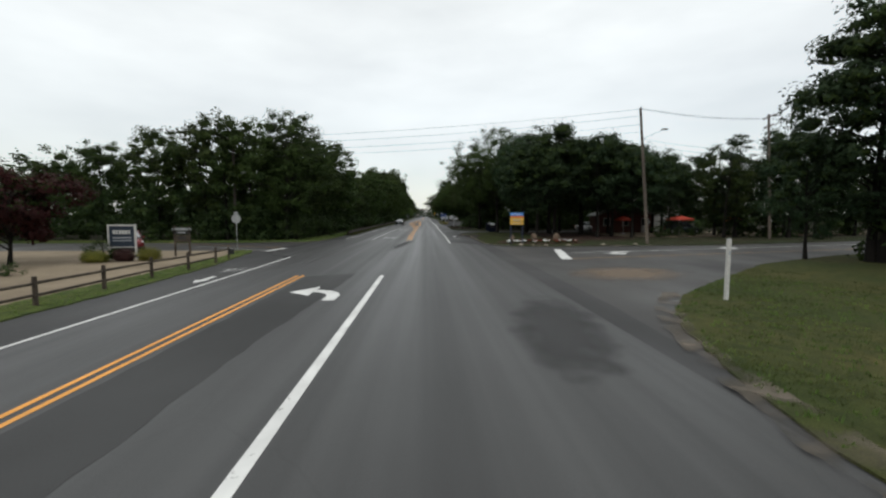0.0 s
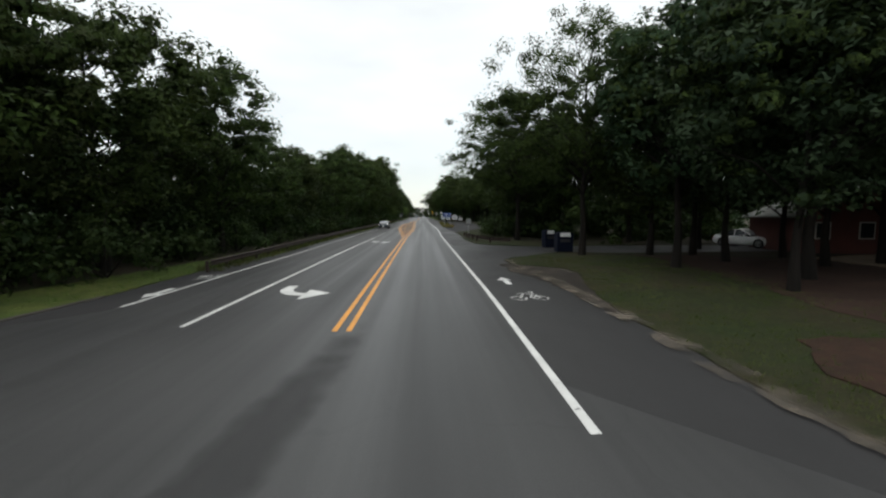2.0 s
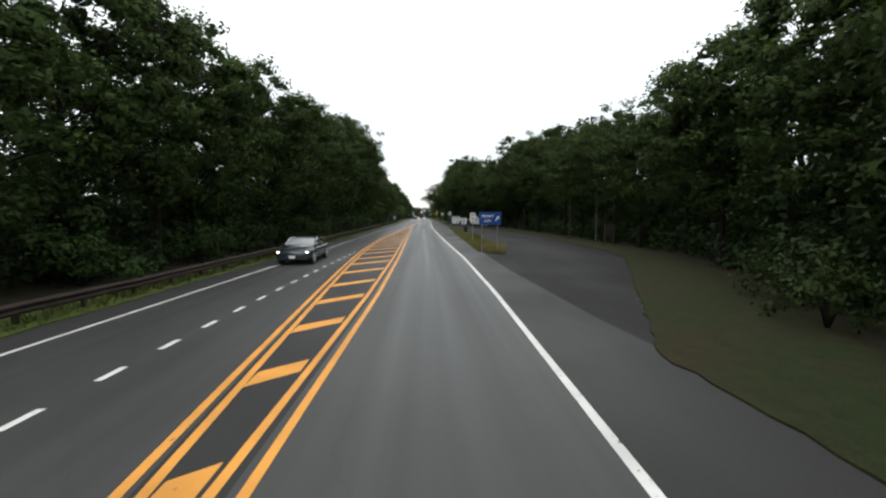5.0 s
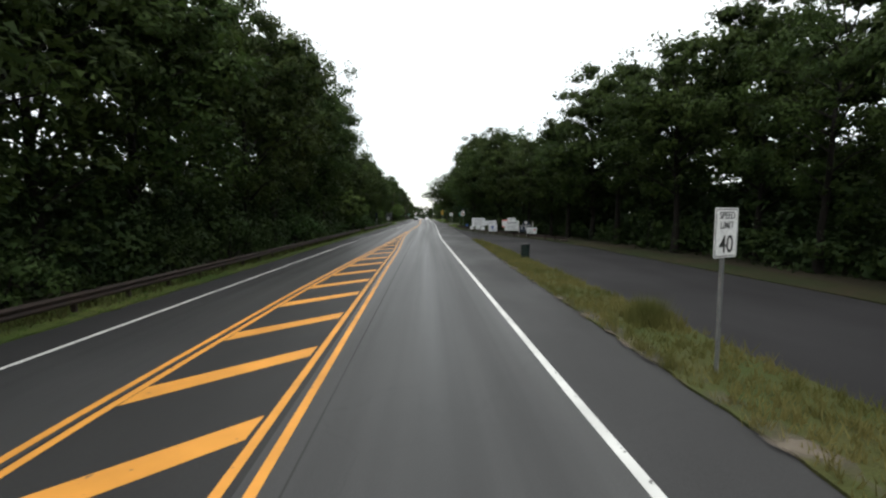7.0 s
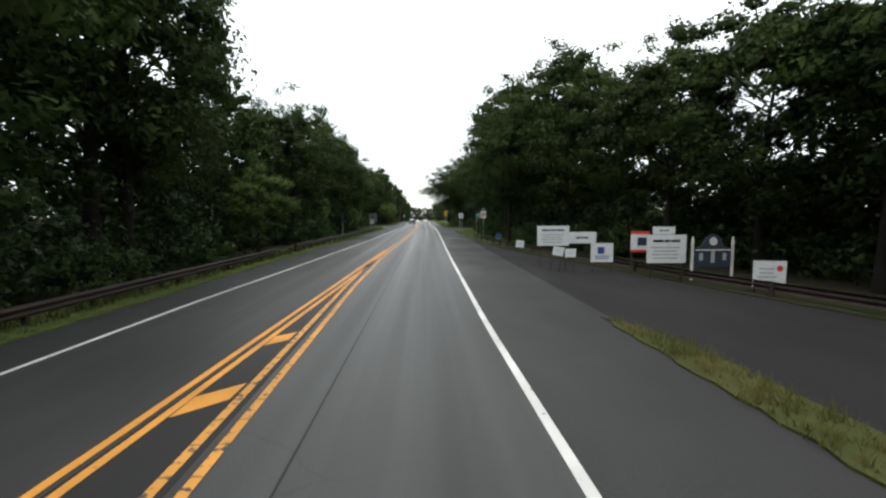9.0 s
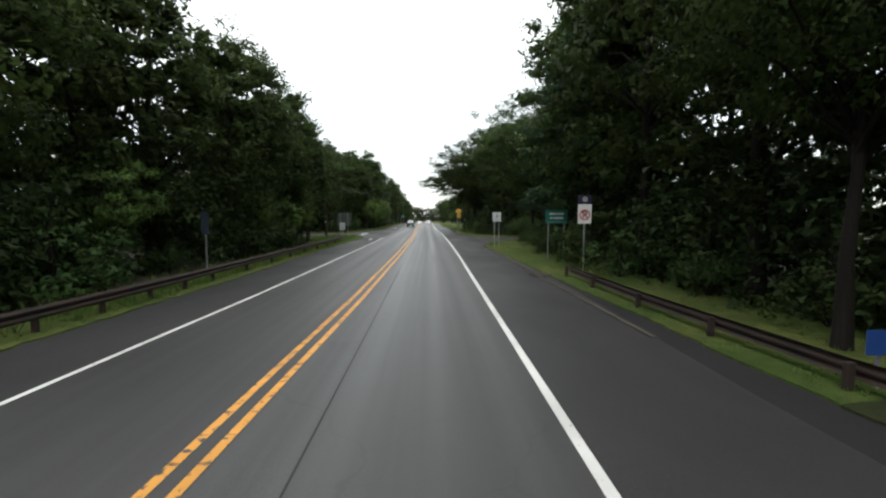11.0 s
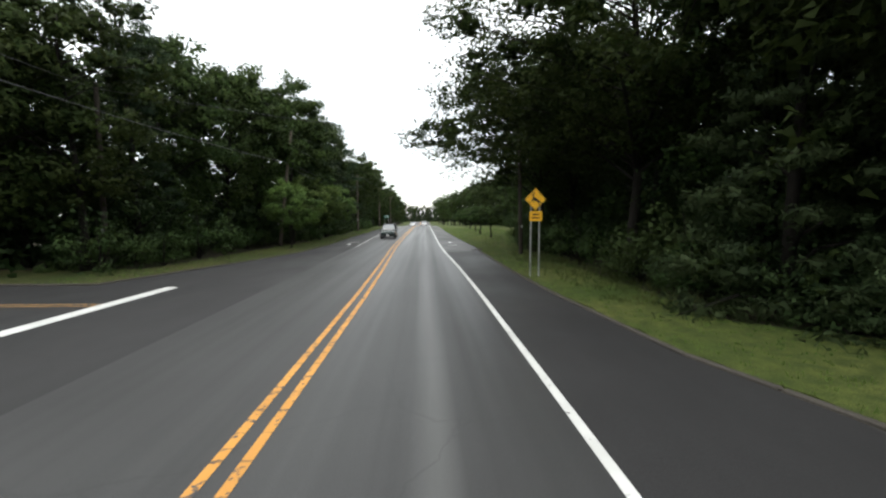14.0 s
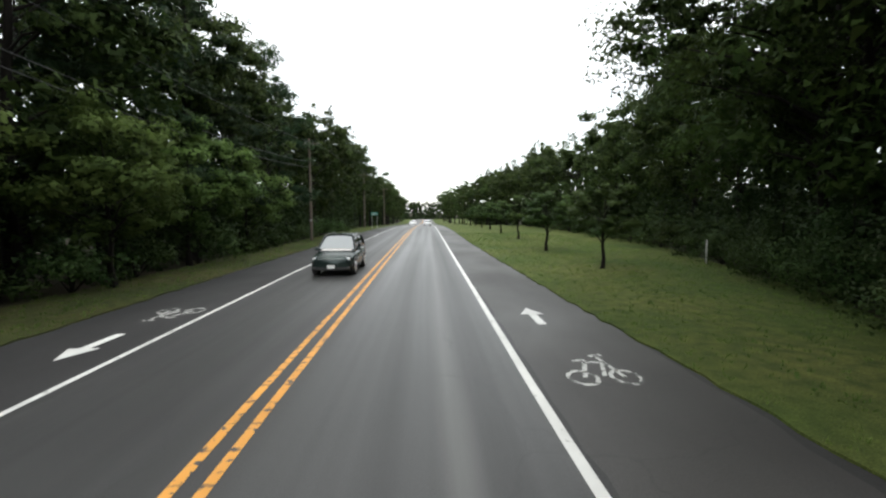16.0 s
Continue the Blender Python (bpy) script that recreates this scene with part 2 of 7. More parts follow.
M_YELLOW_OLD = road_paint("faded_yellow_paint", (0.34, 0.19, 0.06), 0.46)
M_YELLOW_CUT = road_paint("notched_yellow_paint", (0.68, 0.31, 0.05), 0.42, 0.32)
M_LITTER = surface("forest_floor", (0.038, 0.029, 0.020), (0.024, 0.027, 0.013), 0.5, 14.0, 0.95, 0, 0.6, 0.05)
M_GRASS = turf("mown_grass", (0.053, 0.085, 0.017), (0.108, 0.120, 0.032), (0.030, 0.048, 0.012))
M_ROUGH = turf("rough_grass", (0.042, 0.056, 0.015), (0.080, 0.074, 0.026), (0.024, 0.034, 0.010))
M_DRY = surface("dry_grass", (0.064, 0.064, 0.022), (0.044, 0.058, 0.017), 0.7, 26.0, 0.9, 0, 0.7, 0.04)
M_SAND_EDGE, _n, _l, _p = nodes_of("washed_sand_edge")
_patch = noise_tex(_n, _l, 0.9, 8.0)
_l.new(blend(_n, _l, spread(_n, _l, noise_tex(_n, _l, 0.8, 5.0), 0.4, 0.62), (0.155, 0.128, 0.098), (0.052, 0.045, 0.032)), _p.inputs["Base Color"])
_l.new(spread(_n, _l, _patch, 0.42, 0.64, 0.0, 0.85), _p.inputs["Alpha"])
_p.inputs["Roughness"].default_value = 0.95
bump(_n, _l, _p, noise_tex(_n, _l, 30.0, 4.0), 0.6, 0.03)
M_NEEDLES = surface("needle_litter", (0.046, 0.027, 0.020), (0.028, 0.018, 0.014), 0.9, 26.0, 0.95, 0, 0.7, 0.03)
M_DIRT = surface("trampled_dirt", (0.040, 0.033, 0.027), (0.020, 0.018, 0.016), 0.8, 20.0, 0.95, 0, 0.6, 0.02, (1.6, 0.5, 1))
M_GRAVEL = surface("gravel_lot", (0.235, 0.19, 0.135), (0.165, 0.132, 0.093), 0.4, 30.0, 0.95, 0, 0.5, 0.02)
M_KERB = surface("kerb_concrete", (0.078, 0.070, 0.060), (0.042, 0.039, 0.034), 1.5, 40.0, 0.9, 0, 0.4, 0.01)
M_MULCH = surface("mulch", (0.046, 0.025, 0.017), (0.028, 0.018, 0.013), 3.0, 40.0, 0.95, 0, 0.8, 0.04)
M_BLADE = leaf_material("grass_blades", (0.058, 0.104, 0.024), (0.125, 0.170, 0.046), 0.1, 0.3)
M_BLADE_DRY = leaf_material("dry_grass_blades", (0.12, 0.12, 0.042), (0.228, 0.192, 0.084), 0.1, 0.3)
M_BLADE_ISLAND = leaf_material("island_grass_blades", (0.082, 0.092, 0.028), (0.170, 0.155, 0.056), 0.1, 0.3)
M_BLADE_DULL = leaf_material("dull_grass_blades", (0.040, 0.060, 0.016), (0.082, 0.088, 0.032), 0.1, 0.25)
M_OAK = leaf_material("oak_leaves", (0.0155, 0.028, 0.0078), (0.050, 0.073, 0.0185), 0.28, 0.27)
M_LIGHT = leaf_material("young_leaves", (0.046, 0.078, 0.020), (0.108, 0.158, 0.042), 0.2, 0.3)
M_MOUND = leaf_material("yellow_green_leaves", (0.075, 0.078, 0.016), (0.17, 0.155, 0.034), 0.1, 0.2)
M_MAROON = leaf_material("maroon_leaves", (0.030, 0.016, 0.014), (0.07, 0.034, 0.028), 0.1, 0.15)
M_HEDGE = leaf_material("clipped_hedge_leaves", (0.024, 0.047, 0.013), (0.060, 0.095, 0.027), 0.1, 0.18)
M_PINE = leaf_material("pine_needles", (0.014, 0.028, 0.0135), (0.034, 0.054, 0.0235), 0.25, 0.2)
# Needles coloured paler than the pine's, to brighten crowns that stand in shade.
M_SPRUCE_LIT = leaf_material("spruce_needles", (0.024, 0.041, 0.018), (0.062, 0.088, 0.036), 0.2, 0.25)
M_SHRUB = leaf_material("shrub_leaves", (0.0197, 0.0395, 0.0117), (0.0539, 0.0825, 0.0252), 0.3)
M_RED_LEAF = leaf_material("red_maple_leaves", (0.020, 0.006, 0.007), (0.045, 0.012, 0.013), 0.1)
M_WOODS = leaf_material("far_woods_leaves", (0.0142, 0.0268, 0.0095), (0.0355, 0.0554, 0.0174), 0.1)
M_INNER, _n, _l, _p = nodes_of("inner_foliage")
_l.new(blend(_n, _l, spread(_n, _l, noise_tex(_n, _l, 7.0, 4.0), 0.35, 0.65), (0.0142, 0.0255, 0.0078), (0.0420, 0.0620, 0.0170)), _p.inputs["Base Color"])
_l.new(spread(_n, _l, noise_tex(_n, _l, 4.2, 5.0), 0.45, 0.50), _p.inputs["Alpha"])
_p.inputs["Roughness"].default_value, _p.inputs["Specular IOR Level"].default_value = 0.7, 0.05
bump(_n, _l, _p, noise_tex(_n, _l, 8.0, 3.0), 1.0, 0.15)
M_BARK = surface("bark", (0.017, 0.0142, 0.012), (0.009, 0.008, 0.007), 2.0, 18.0, 0.95, 0, 0.9, 0.03, (1, 1, 0.25))
M_PALE_BARK = surface("pale_bark", (0.095, 0.088, 0.075), (0.05, 0.046, 0.04), 2.0, 18.0, 0.9, 0, 0.7, 0.02, (1, 1, 0.3))
M_POLE = surface("pole_wood", (0.135, 0.112, 0.09), (0.08, 0.067, 0.056), 1.6, 22.0, 0.9, 0, 0.5, 0.01, (1, 1, 0.08))
M_POLE_DARK = surface("tarred_pole_wood", (0.058, 0.048, 0.040), (0.034, 0.028, 0.024), 1.6, 22.0, 0.9, 0, 0.5, 0.01, (1, 1, 0.08))
M_FENCE = surface("weathered_fence_wood", (0.085, 0.068, 0.052), (0.045, 0.037, 0.030), 2.5, 22.0, 0.9, 0, 0.5, 0.008)
M_RAIL = surface("weathering_steel", (0.036, 0.022, 0.017), (0.020, 0.014, 0.012), 2.0, 30.0, 0.8, 0.3, 0.3, 0.006)
M_STEEL = surface("galvanised_steel", (0.42, 0.43, 0.43), (0.30, 0.31, 0.31), 4.0, 40.0, 0.45, 0.8, 0.1, 0.002)
M_SIGN_BACK = surface("aluminium_back", (0.36, 0.37, 0.37), (0.27, 0.28, 0.28), 3.0, 30.0, 0.5, 0.7, 0.05, 0.001)
M_SIGN_DULL = surface("weathered_sign_back", (0.085, 0.098, 0.094), (0.06, 0.07, 0.068), 2.0, 30.0, 0.7, 0.2, 0.05, 0.001)
M_SIGN_WHITE = plain("sign_white", (0.74, 0.75, 0.74), 0.45)
M_BOARD = plain("board_white", (0.54, 0.57, 0.58), 0.5)
M_SIGN_BLUE = plain("sign_blue", (0.014, 0.052, 0.20), 0.45)
M_SIGN_GREEN = plain("sign_green", (0.01, 0.16, 0.12), 0.45)
M_SIGN_YELLOW = plain("sign_yellow", (0.78, 0.42, 0.02), 0.45)
M_SIGN_RED = plain("sign_red", (0.55, 0.04, 0.03), 0.45)
M_SKY_BLUE = plain("board_sky_blue", (0.06, 0.22, 0.55), 0.5)
M_ORANGE = plain("board_orange", (0.62, 0.16, 0.03), 0.5)
M_BOARD_YELLOW = plain("board_yellow", (0.70, 0.42, 0.05), 0.5)
M_NAVY = plain("navy_paint", (0.008, 0.014, 0.036), 0.6)
M_SLATE = plain("slate_blue_paint", (0.012, 0.022, 0.038), 0.8)
M_BLACK = plain("black_paint", (0.012, 0.012, 0.012), 0.45)
M_GREY_PRINT = plain("grey_print", (0.30, 0.31, 0.32), 0.6)
M_TIMBER = surface("painted_timber", (0.50, 0.49, 0.46), (0.40, 0.39, 0.37), 3.0, 30.0, 0.7, 0, 0.2, 0.004)
M_ROCK = surface("boulder_stone", (0.135, 0.095, 0.064), (0.085, 0.068, 0.054), 1.6, 12.0, 0.9, 0, 0.6, 0.04)
M_PALE_ROCK = surface("pale_stone", (0.22, 0.195, 0.155), (0.14, 0.125, 0.10), 2.2, 14.0, 0.9, 0, 0.5, 0.03)
M_PETAL_WHITE = leaf_material("white_petals", (0.60, 0.60, 0.58), (0.8, 0.8, 0.78), 0.05, 0.2)
M_PETAL_RED = leaf_material("red_petals", (0.16, 0.012, 0.016), (0.26, 0.025, 0.025), 0.1, 0.2)
M_RUBBER = plain("tyre_rubber", (0.016, 0.016, 0.017), 0.85)
M_RIM = plain("alloy_rim", (0.45, 0.46, 0.47), 0.3, 0.9)
M_GLASS = glass_material("vehicle_glass")
# Pale base colour paints the reflected sky into the windscreen.
M_WINDSCREEN_SKY = glass_material("sky_windscreen_glass", (0.24, 0.26, 0.27))
M_CAR_DARK = plain("dark_car_paint", (0.026, 0.036, 0.042), 0.2, 0.35, 0.05)
M_CAR_GREEN = plain("dark_green_car_paint", (0.020, 0.032, 0.030), 0.22, 0.3, 0.05)
M_CAR_WHITE = plain("white_car_paint", (0.72, 0.73, 0.74), 0.25, 0.0, 0.05)
M_CAR_RED = plain("red_car_paint", (0.12, 0.008, 0.010), 0.25, 0.1, 0.05)
M_CHROME = plain("chrome", (0.7, 0.7, 0.7), 0.15, 1.0, 0.03)
M_LAMP_ON = glowing("lit_headlamp", (1.0, 0.98, 0.95), 3.0)
M_LAMP = plain("clear_lamp", (0.62, 0.64, 0.66), 0.15)
M_WIRE = plain("cable_black", (0.03, 0.03, 0.032), 0.6)
M_BIN = plain("bin_navy_plastic", (0.0035, 0.006, 0.016), 0.9)
M_RED_FABRIC = plain("orange_red_canvas", (0.62, 0.085, 0.05), 0.8)
M_SHINGLE = surface("grey_roof_shingles", (0.30, 0.30, 0.28), (0.22, 0.22, 0.21), 1.5, 20.0, 0.9, 0, 0.4, 0.02)
M_SIDING = surface("pale_siding", (0.46, 0.45, 0.43), (0.38, 0.37, 0.36), 0.8, 25.0, 0.8, 0, 0.2, 0.01)
M_RED_WALL = surface("red_shop_wall", (0.10, 0.032, 0.025), (0.07, 0.025, 0.02), 0.8, 25.0, 0.8, 0, 0.2, 0.01)
M_CERAMIC = plain("insulator_ceramic", (0.25, 0.24, 0.24), 0.3)


# ---- building helpers ----
def level(y):
    """Height of the land along the road: flat, then a gentle fall past the crest."""
    f = min(1.0, max(0.0, (y - 335.0) / 150.0))
    return -2.4 * f * f * (3 - 2 * f)


def thing(name, m, label, category, group="", kind=""):
    ob = new(name)
    ob.empty_display_size = 0.2
    ob.matrix_basis = m
    return tagged(ob, label, category, group, kind)


def mesh_of(name, bm, material):
    me = bpy.data.meshes.new(name)
    bm.normal_update()
    bm.to_mesh(me)
    bm.free()
    me.materials.append(material)
    return me


def part(name, bm, material, parent, label="", smooth=False):
    me = mesh_of(name, bm, material)
    if smooth:
        for f in me.polygons:
            f.use_smooth = True
    ob = new(name, me)
    ob.parent = parent
    return tagged(ob, label)


def from_arrays(name, verts, faces, material, smooth=False, normals=None):
    """A mesh from arrays; faces are all of one size."""
    verts, faces = np.asarray(verts, np.float32), np.asarray(faces, np.int32)
    me = bpy.data.meshes.new(name)
    me.vertices.add(len(verts))
    me.vertices.foreach_set("co", verts.ravel())
    k = faces.shape[1]
    me.loops.add(faces.size)
    me.loops.foreach_set("vertex_index", faces.ravel())
    me.polygons.add(len(faces))
    me.polygons.foreach_set("loop_start", np.arange(0, faces.size, k, dtype=np.int32))
    me.polygons.foreach_set("use_smooth", np.full(len(faces), smooth))
    me.update(calc_edges=True)
    if normals is not None:
        me.normals_split_custom_set_from_vertices(np.asarray(normals, np.float32))
    me.materials.append(material)
    return me


def box(sx, sy, sz, at=(0, 0, 0), bev=0.0, bm=None, turn=None):
    """A box of that size about a point, with bevelled edges."""
    bm = bm or bmesh.new()
    m = Matrix.Translation(at) @ (turn or Matrix.Identity(4)) @ Matrix.Diagonal((sx, sy, sz, 1))
    r = bmesh.ops.create_cube(bm, size=1.0, matrix=m)
    if bev:
        edges = list({e for v in r["verts"] for e in v.link_edges})
        bmesh.ops.bevel(bm, geom=edges, offset=bev, segments=1, affect="EDGES")
    return bm


def rod(a, b, r1, r2=None, sides=10, bm=None):
    """A tapered round bar from a to b."""
    bm = bm or bmesh.new()
    a, b = Vector(a), Vector(b)
    d = b - a
    m = Matrix.Translation((a + b) / 2) @ d.to_track_quat("Z", "Y").to_matrix().to_4x4()
    bmesh.ops.create_cone(bm, cap_ends=True, segments=sides, radius1=r1, radius2=r1 if r2 is None else r2, depth=d.length, matrix=m)
    return bm


def plate(outline, depth, bm=None, m=None):
    """A flat plate: an outline in x and z, with its depth along y, its front at y = 0."""
    bm = bm or bmesh.new()
    m = m or Matrix.Identity(4)
    front = [bm.verts.new(m @ Vector((x, 0, z))) for x, z in outline]
    back = [bm.verts.new(m @ Vector((x, depth, z))) for x, z in outline]
    bm.faces.new(front)
    bm.faces.new(back[::-1])
    for i in range(len(outline)):
        j = (i + 1) % len(outline)
        bm.faces.new((front[j], front[i], back[i], back[j]))
    bmesh.ops.recalc_face_normals(bm, faces=bm.faces)
    return bm


def rounded(w, h, r, cx=0.0, cz=0.0, n=4):
    """The outline of a rounded rectangle."""
    pts = []
    for k, (sx, sz) in enumerate(((1, -1), (1, 1), (-1, 1), (-1, -1))):
        for i in range(n + 1):
            a = radians(-90 + 90 * k + 90 * i / n)
            pts.append((cx + sx * (w / 2 - r) + r * math.cos(a), cz + sz * (h / 2 - r) + r * math.sin(a)))
    return pts


def disc(r, cx=0.0, cz=0.0, n=24):
    return [(cx + r * math.cos(2 * math.pi * i / n), cz + r * math.sin(2 * math.pi * i / n)) for i in range(n)]


def lettering(name, text, size, material, parent, at, label=""):
    """Raised lettering in the plane y = at[1], as a mesh."""
    cu = bpy.data.curves.new(name, "FONT")
    cu.body, cu.size, cu.align_x, cu.align_y = text, size, "CENTER", "CENTER"
    cu.extrude, cu.offset = 0.002, 0.006 * size
    tmp = new("lettering_tmp", cu)
    deps = bpy.context.evaluated_depsgraph_get()
    me = bpy.data.meshes.new_from_object(tmp.evaluated_get(deps))
    bpy.data.objects.remove(tmp)
    me.materials.clear()
    me.materials.append(material)
    ob = new(name, me)
    ob.parent = parent
    ob.matrix_basis = pose(at[0], at[1], at[2], 90, 0, 0)
    return tagged(ob, label)


def along(points, y):
    """x of a line given as (y, x) pairs, at y."""
    ys, xs = [q[0] for q in points], [q[1] for q in points]
    return float(np.interp(y, ys, xs))


# ---- land and road ----
EDGE_L = [(-60, -11.4), (15, -11.4), (24, -11.9), (30, -12.6), (33, -12.8), (44, -11.5), (57, -11.0), (64, -10.2), (86, -10.1), (107, -9.7),
          (150, -9.4), (200, -9.3), (212, -8.9), (246, -8.6), (252, -9.3), (256, -10.2), (264, -10.6), (272, -10.7), (278, -9.9), (287, -9.5), (900, -9.5)]
EDGE_R = [(-60, 5.0), (5, 5.1), (12, 5.6), (40, 5.8), (62, 5.8), (64, 5.1), (94, 5.2), (100, 4.6), (110, 4.2), (118, 4.2), (120, 4.4), (131, 4.5),
          (147, 4.7), (165, 5.1), (172, 5.0), (200, 5.0), (212, 5.5), (236, 5.9), (250, 5.9), (264, 5.8), (283, 5.1), (300, 4.5), (316, 4.2), (900, 4.2)]
LINE_L = [(-60, -8.85), (30, -8.85), (48, -8.95), (64, -8.75), (80, -8.7), (108, -8.1), (118, -7.8), (147, -7.6), (173, -7.35), (181, -7.0), (209, -6.05),
          (227, -5.8), (248, -5.7), (284, -6.0), (298, -6.3), (900, -6.3)]
LINE_R = [(-60, 2.2), (40, 2.2), (50, 2.31), (88, 2.2), (104, 2.5), (116, 2.5), (131, 2.15), (157, 1.76), (170, 1.57), (187, 1.65), (209, 1.9), (226, 2.12),
          (240, 2.16), (252, 2.13), (260, 2.07), (268, 1.93), (278, 1.62), (284, 1.52), (305, 1.5), (900, 1.5)]

DBL_A = [(-60, -5.72), (20, -5.72)]
CENTRE = [(45, -1.88), (60, -1.98), (86, -2.05), (104, -1.75), (117, -1.78), (131, -2.0), (148, -2.28), (157, -2.36), (165, -2.6), (176, -2.92), (186, -2.98), (195, -2.82), (208, -2.42), (226, -2.15), (238, -2.11), (252, -2.08), (260, -2.10), (268, -2.22), (283, -2.56), (300, -2.6), (900, -2.6)]
OUTER = [(84, -2.1), (90, -2.65), (96, -3.1), (104, -3.65), (112, -4.15), (122, -4.6), (131, -4.75), (140, -4.65), (150, -4.3), (157, -4.05), (164, -3.75), (170, -3.6), (177, -3.4), (186, -3.2), (193, -3.05)]

def ribbon(name, left, right, y0, y1, z, material, step=2.0, label="", category="", skirt=0.0):
    """A strip of ground between two lines."""
    n = max(2, int((y1 - y0) / step) + 1)
    ys = np.linspace(y0, y1, n)
    verts, faces = [], []
    for y in ys:
        a, b = left(y), right(y)
        verts += [(a, y, z + level(y)), (b, y, z + level(y))]
    for i in range(n - 1):
        faces.append((2 * i, 2 * i + 1, 2 * i + 3, 2 * i + 2))
    if skirt:
        k = len(verts)
        verts += [(x, y, zz - skirt) for x, y, zz in verts]
        for i in range(n - 1):
            faces += [(2 * i + k, 2 * i, 2 * i + 2, 2 * i + 2 + k), (2 * i + 1, 2 * i + 1 + k, 2 * i + 3 + k, 2 * i + 3)]
    return tagged(new(name, from_arrays(name, verts, faces, material)), label, category, kind="structure")


def slab(name, outline, z, material, label="", category="", rough=0.0, step=0.6, drop=0.0, seed=1, kind="structure"):
    """A flat area inside an outline, with a ragged edge and a rim."""
    rng = random.Random(seed)
    pts = []
    for (x0, y0), (x1, y1) in zip(outline, outline[1:] + outline[:1]):
        n = max(1, int(math.hypot(x1 - x0, y1 - y0) / step)) if rough else 1
        n = min(n, 120)
        for i in range(n):
            f = i / n
            j = rough if i else rough * 0.3
            pts.append((x0 + (x1 - x0) * f + rng.uniform(-j, j), y0 + (y1 - y0) * f + rng.uniform(-j, j)))
    bm = bmesh.new()
    vs = [bm.verts.new((x, y, z + level(y))) for x, y in pts]
    es = [bm.edges.new((vs[i], vs[(i + 1) % len(vs)])) for i in range(len(vs))]
    bmesh.ops.triangle_fill(bm, edges=es, use_beauty=True)
    for f in bm.faces:
        if f.normal.z < 0:
            f.normal_flip()
    if drop:
        low = [bm.verts.new((v.co.x, v.co.y, v.co.z - drop)) for v in vs]
        for i in range(len(vs)):
            j = (i + 1) % len(vs)
            bm.faces.new((vs[i], vs[j], low[j], low[i]))
    return tagged(new(name, mesh_of(name, bm, material)), label, category, kind=kind)


# One sheet of land to the horizon.
gx = [-1500, -400, -120, -60, -30, -14, 0, 14, 30, 60, 120, 400, 1500]
gy = [-700, -200, -60, 0, 100, 200, 300, 335, 350, 365, 380, 400, 420, 445, 475, 520, 600, 800, 1200, 2200]
gv = [(x, y, -0.07 + level(y) - (0.25 if y > 335 else 0.0)) for y in gy for x in gx]
gf = [(j * len(gx) + i, j * len(gx) + i + 1, (j + 1) * len(gx) + i + 1, (j + 1) * len(gx) + i) for j in range(len(gy) - 1) for i in range(len(gx) - 1)]
tagged(new("ground", from_arrays("ground", gv, gf, M_LITTER)), "brown and green leaf-littered forest ground", "ground", kind="structure")

ribbon("shoulder", lambda y: along(EDGE_L, y), lambda y: along(EDGE_R, y), -60, 590, -0.006, M_SHOULDER, 2.5, "dark asphalt road shoulder and bicycle lane", "road")
ribbon("road", lambda y: along(LINE_L, y) - 0.06 - 2.2 * max(0.0, min(1.0, (y - 28.5) / 2.0, (47.5 - y) / 2.0)), lambda y: along(LINE_R, y) + 0.06 + 2.4 * max(0.0, min(1.0, (42 - y) / 3.0)), -60, 590, 0.0, M_ROAD, 1.0, "worn grey asphalt two-lane road", "road")
def stain_sheet(x, y, rx, ry, turn, material, label):
    ob = new("asphalt_stain", from_arrays("asphalt_stain", [(-rx, -ry, 0), (rx, -ry, 0), (rx, ry, 0), (-rx, ry, 0)], [(0, 1, 2, 3)], material))
    ob.matrix_basis = pose(x, y, 0.0035 if x < 5 else -0.006, 0, 0, turn)
    tagged(ob, label, "road", kind="structure")


stain_sheet(3.25, 10.2, 1.5, 4.6, -9, M_STAIN, "dark oily stain on the asphalt")
stain_sheet(9.4, 19.6, 4.2, 3.0, 22, M_SAND_WASH, "sandy brown dirt washed over the side road")
stain_sheet(-2.15, 39.5, 0.75, 8.0, -6, M_STAIN_LONG, "dark strip where old markings were ground off")
slab("asphalt_patch", [(-5.35, -40), (-5.35, 19.2), (-3.3, 20.0), (-3.75, 8), (-3.75, -40)], 0.003, M_PATCH, "darker asphalt strip of the turning lane", "road", 0.04, 0.6)
ribbon("asphalt_patch", lambda y: along(OUTER, y), lambda y: along(CENTRE, y), 88, 192, 0.003, M_PATCH, 2.0, "darker asphalt under the painted median", "road")
ribbon("road_strip", lambda y: along(CENTRE, y) + 0.26, lambda y: -1.52, 143, 216, 0.0025, M_PALE_ROAD, 2.0, "paler asphalt strip beside the centre line", "road")
ribbon("seam", lambda y: -1.515, lambda y: -1.485, 120, 215, 0.003, M_PATCH, 3.0, "dark joint between the asphalt lanes", "road")
slab("shoulder_patch", [(1.72, 278), (2.4, 277.2), (3.3, 278.2), (4.2, 280), (4.4, 284), (4.15, 300), (3.95, 316), (3.95, 334), (1.62, 334), (1.62, 300), (1.68, 284)], -0.003, M_SIDE, "paler older asphalt of the shoulder", "road", 0.05, 0.6)
ribbon("shoulder_patch", lambda y: 1.62, lambda y: 3.95, 334, 588, -0.003, M_SIDE, 3, "paler older asphalt of the shoulder", "road")
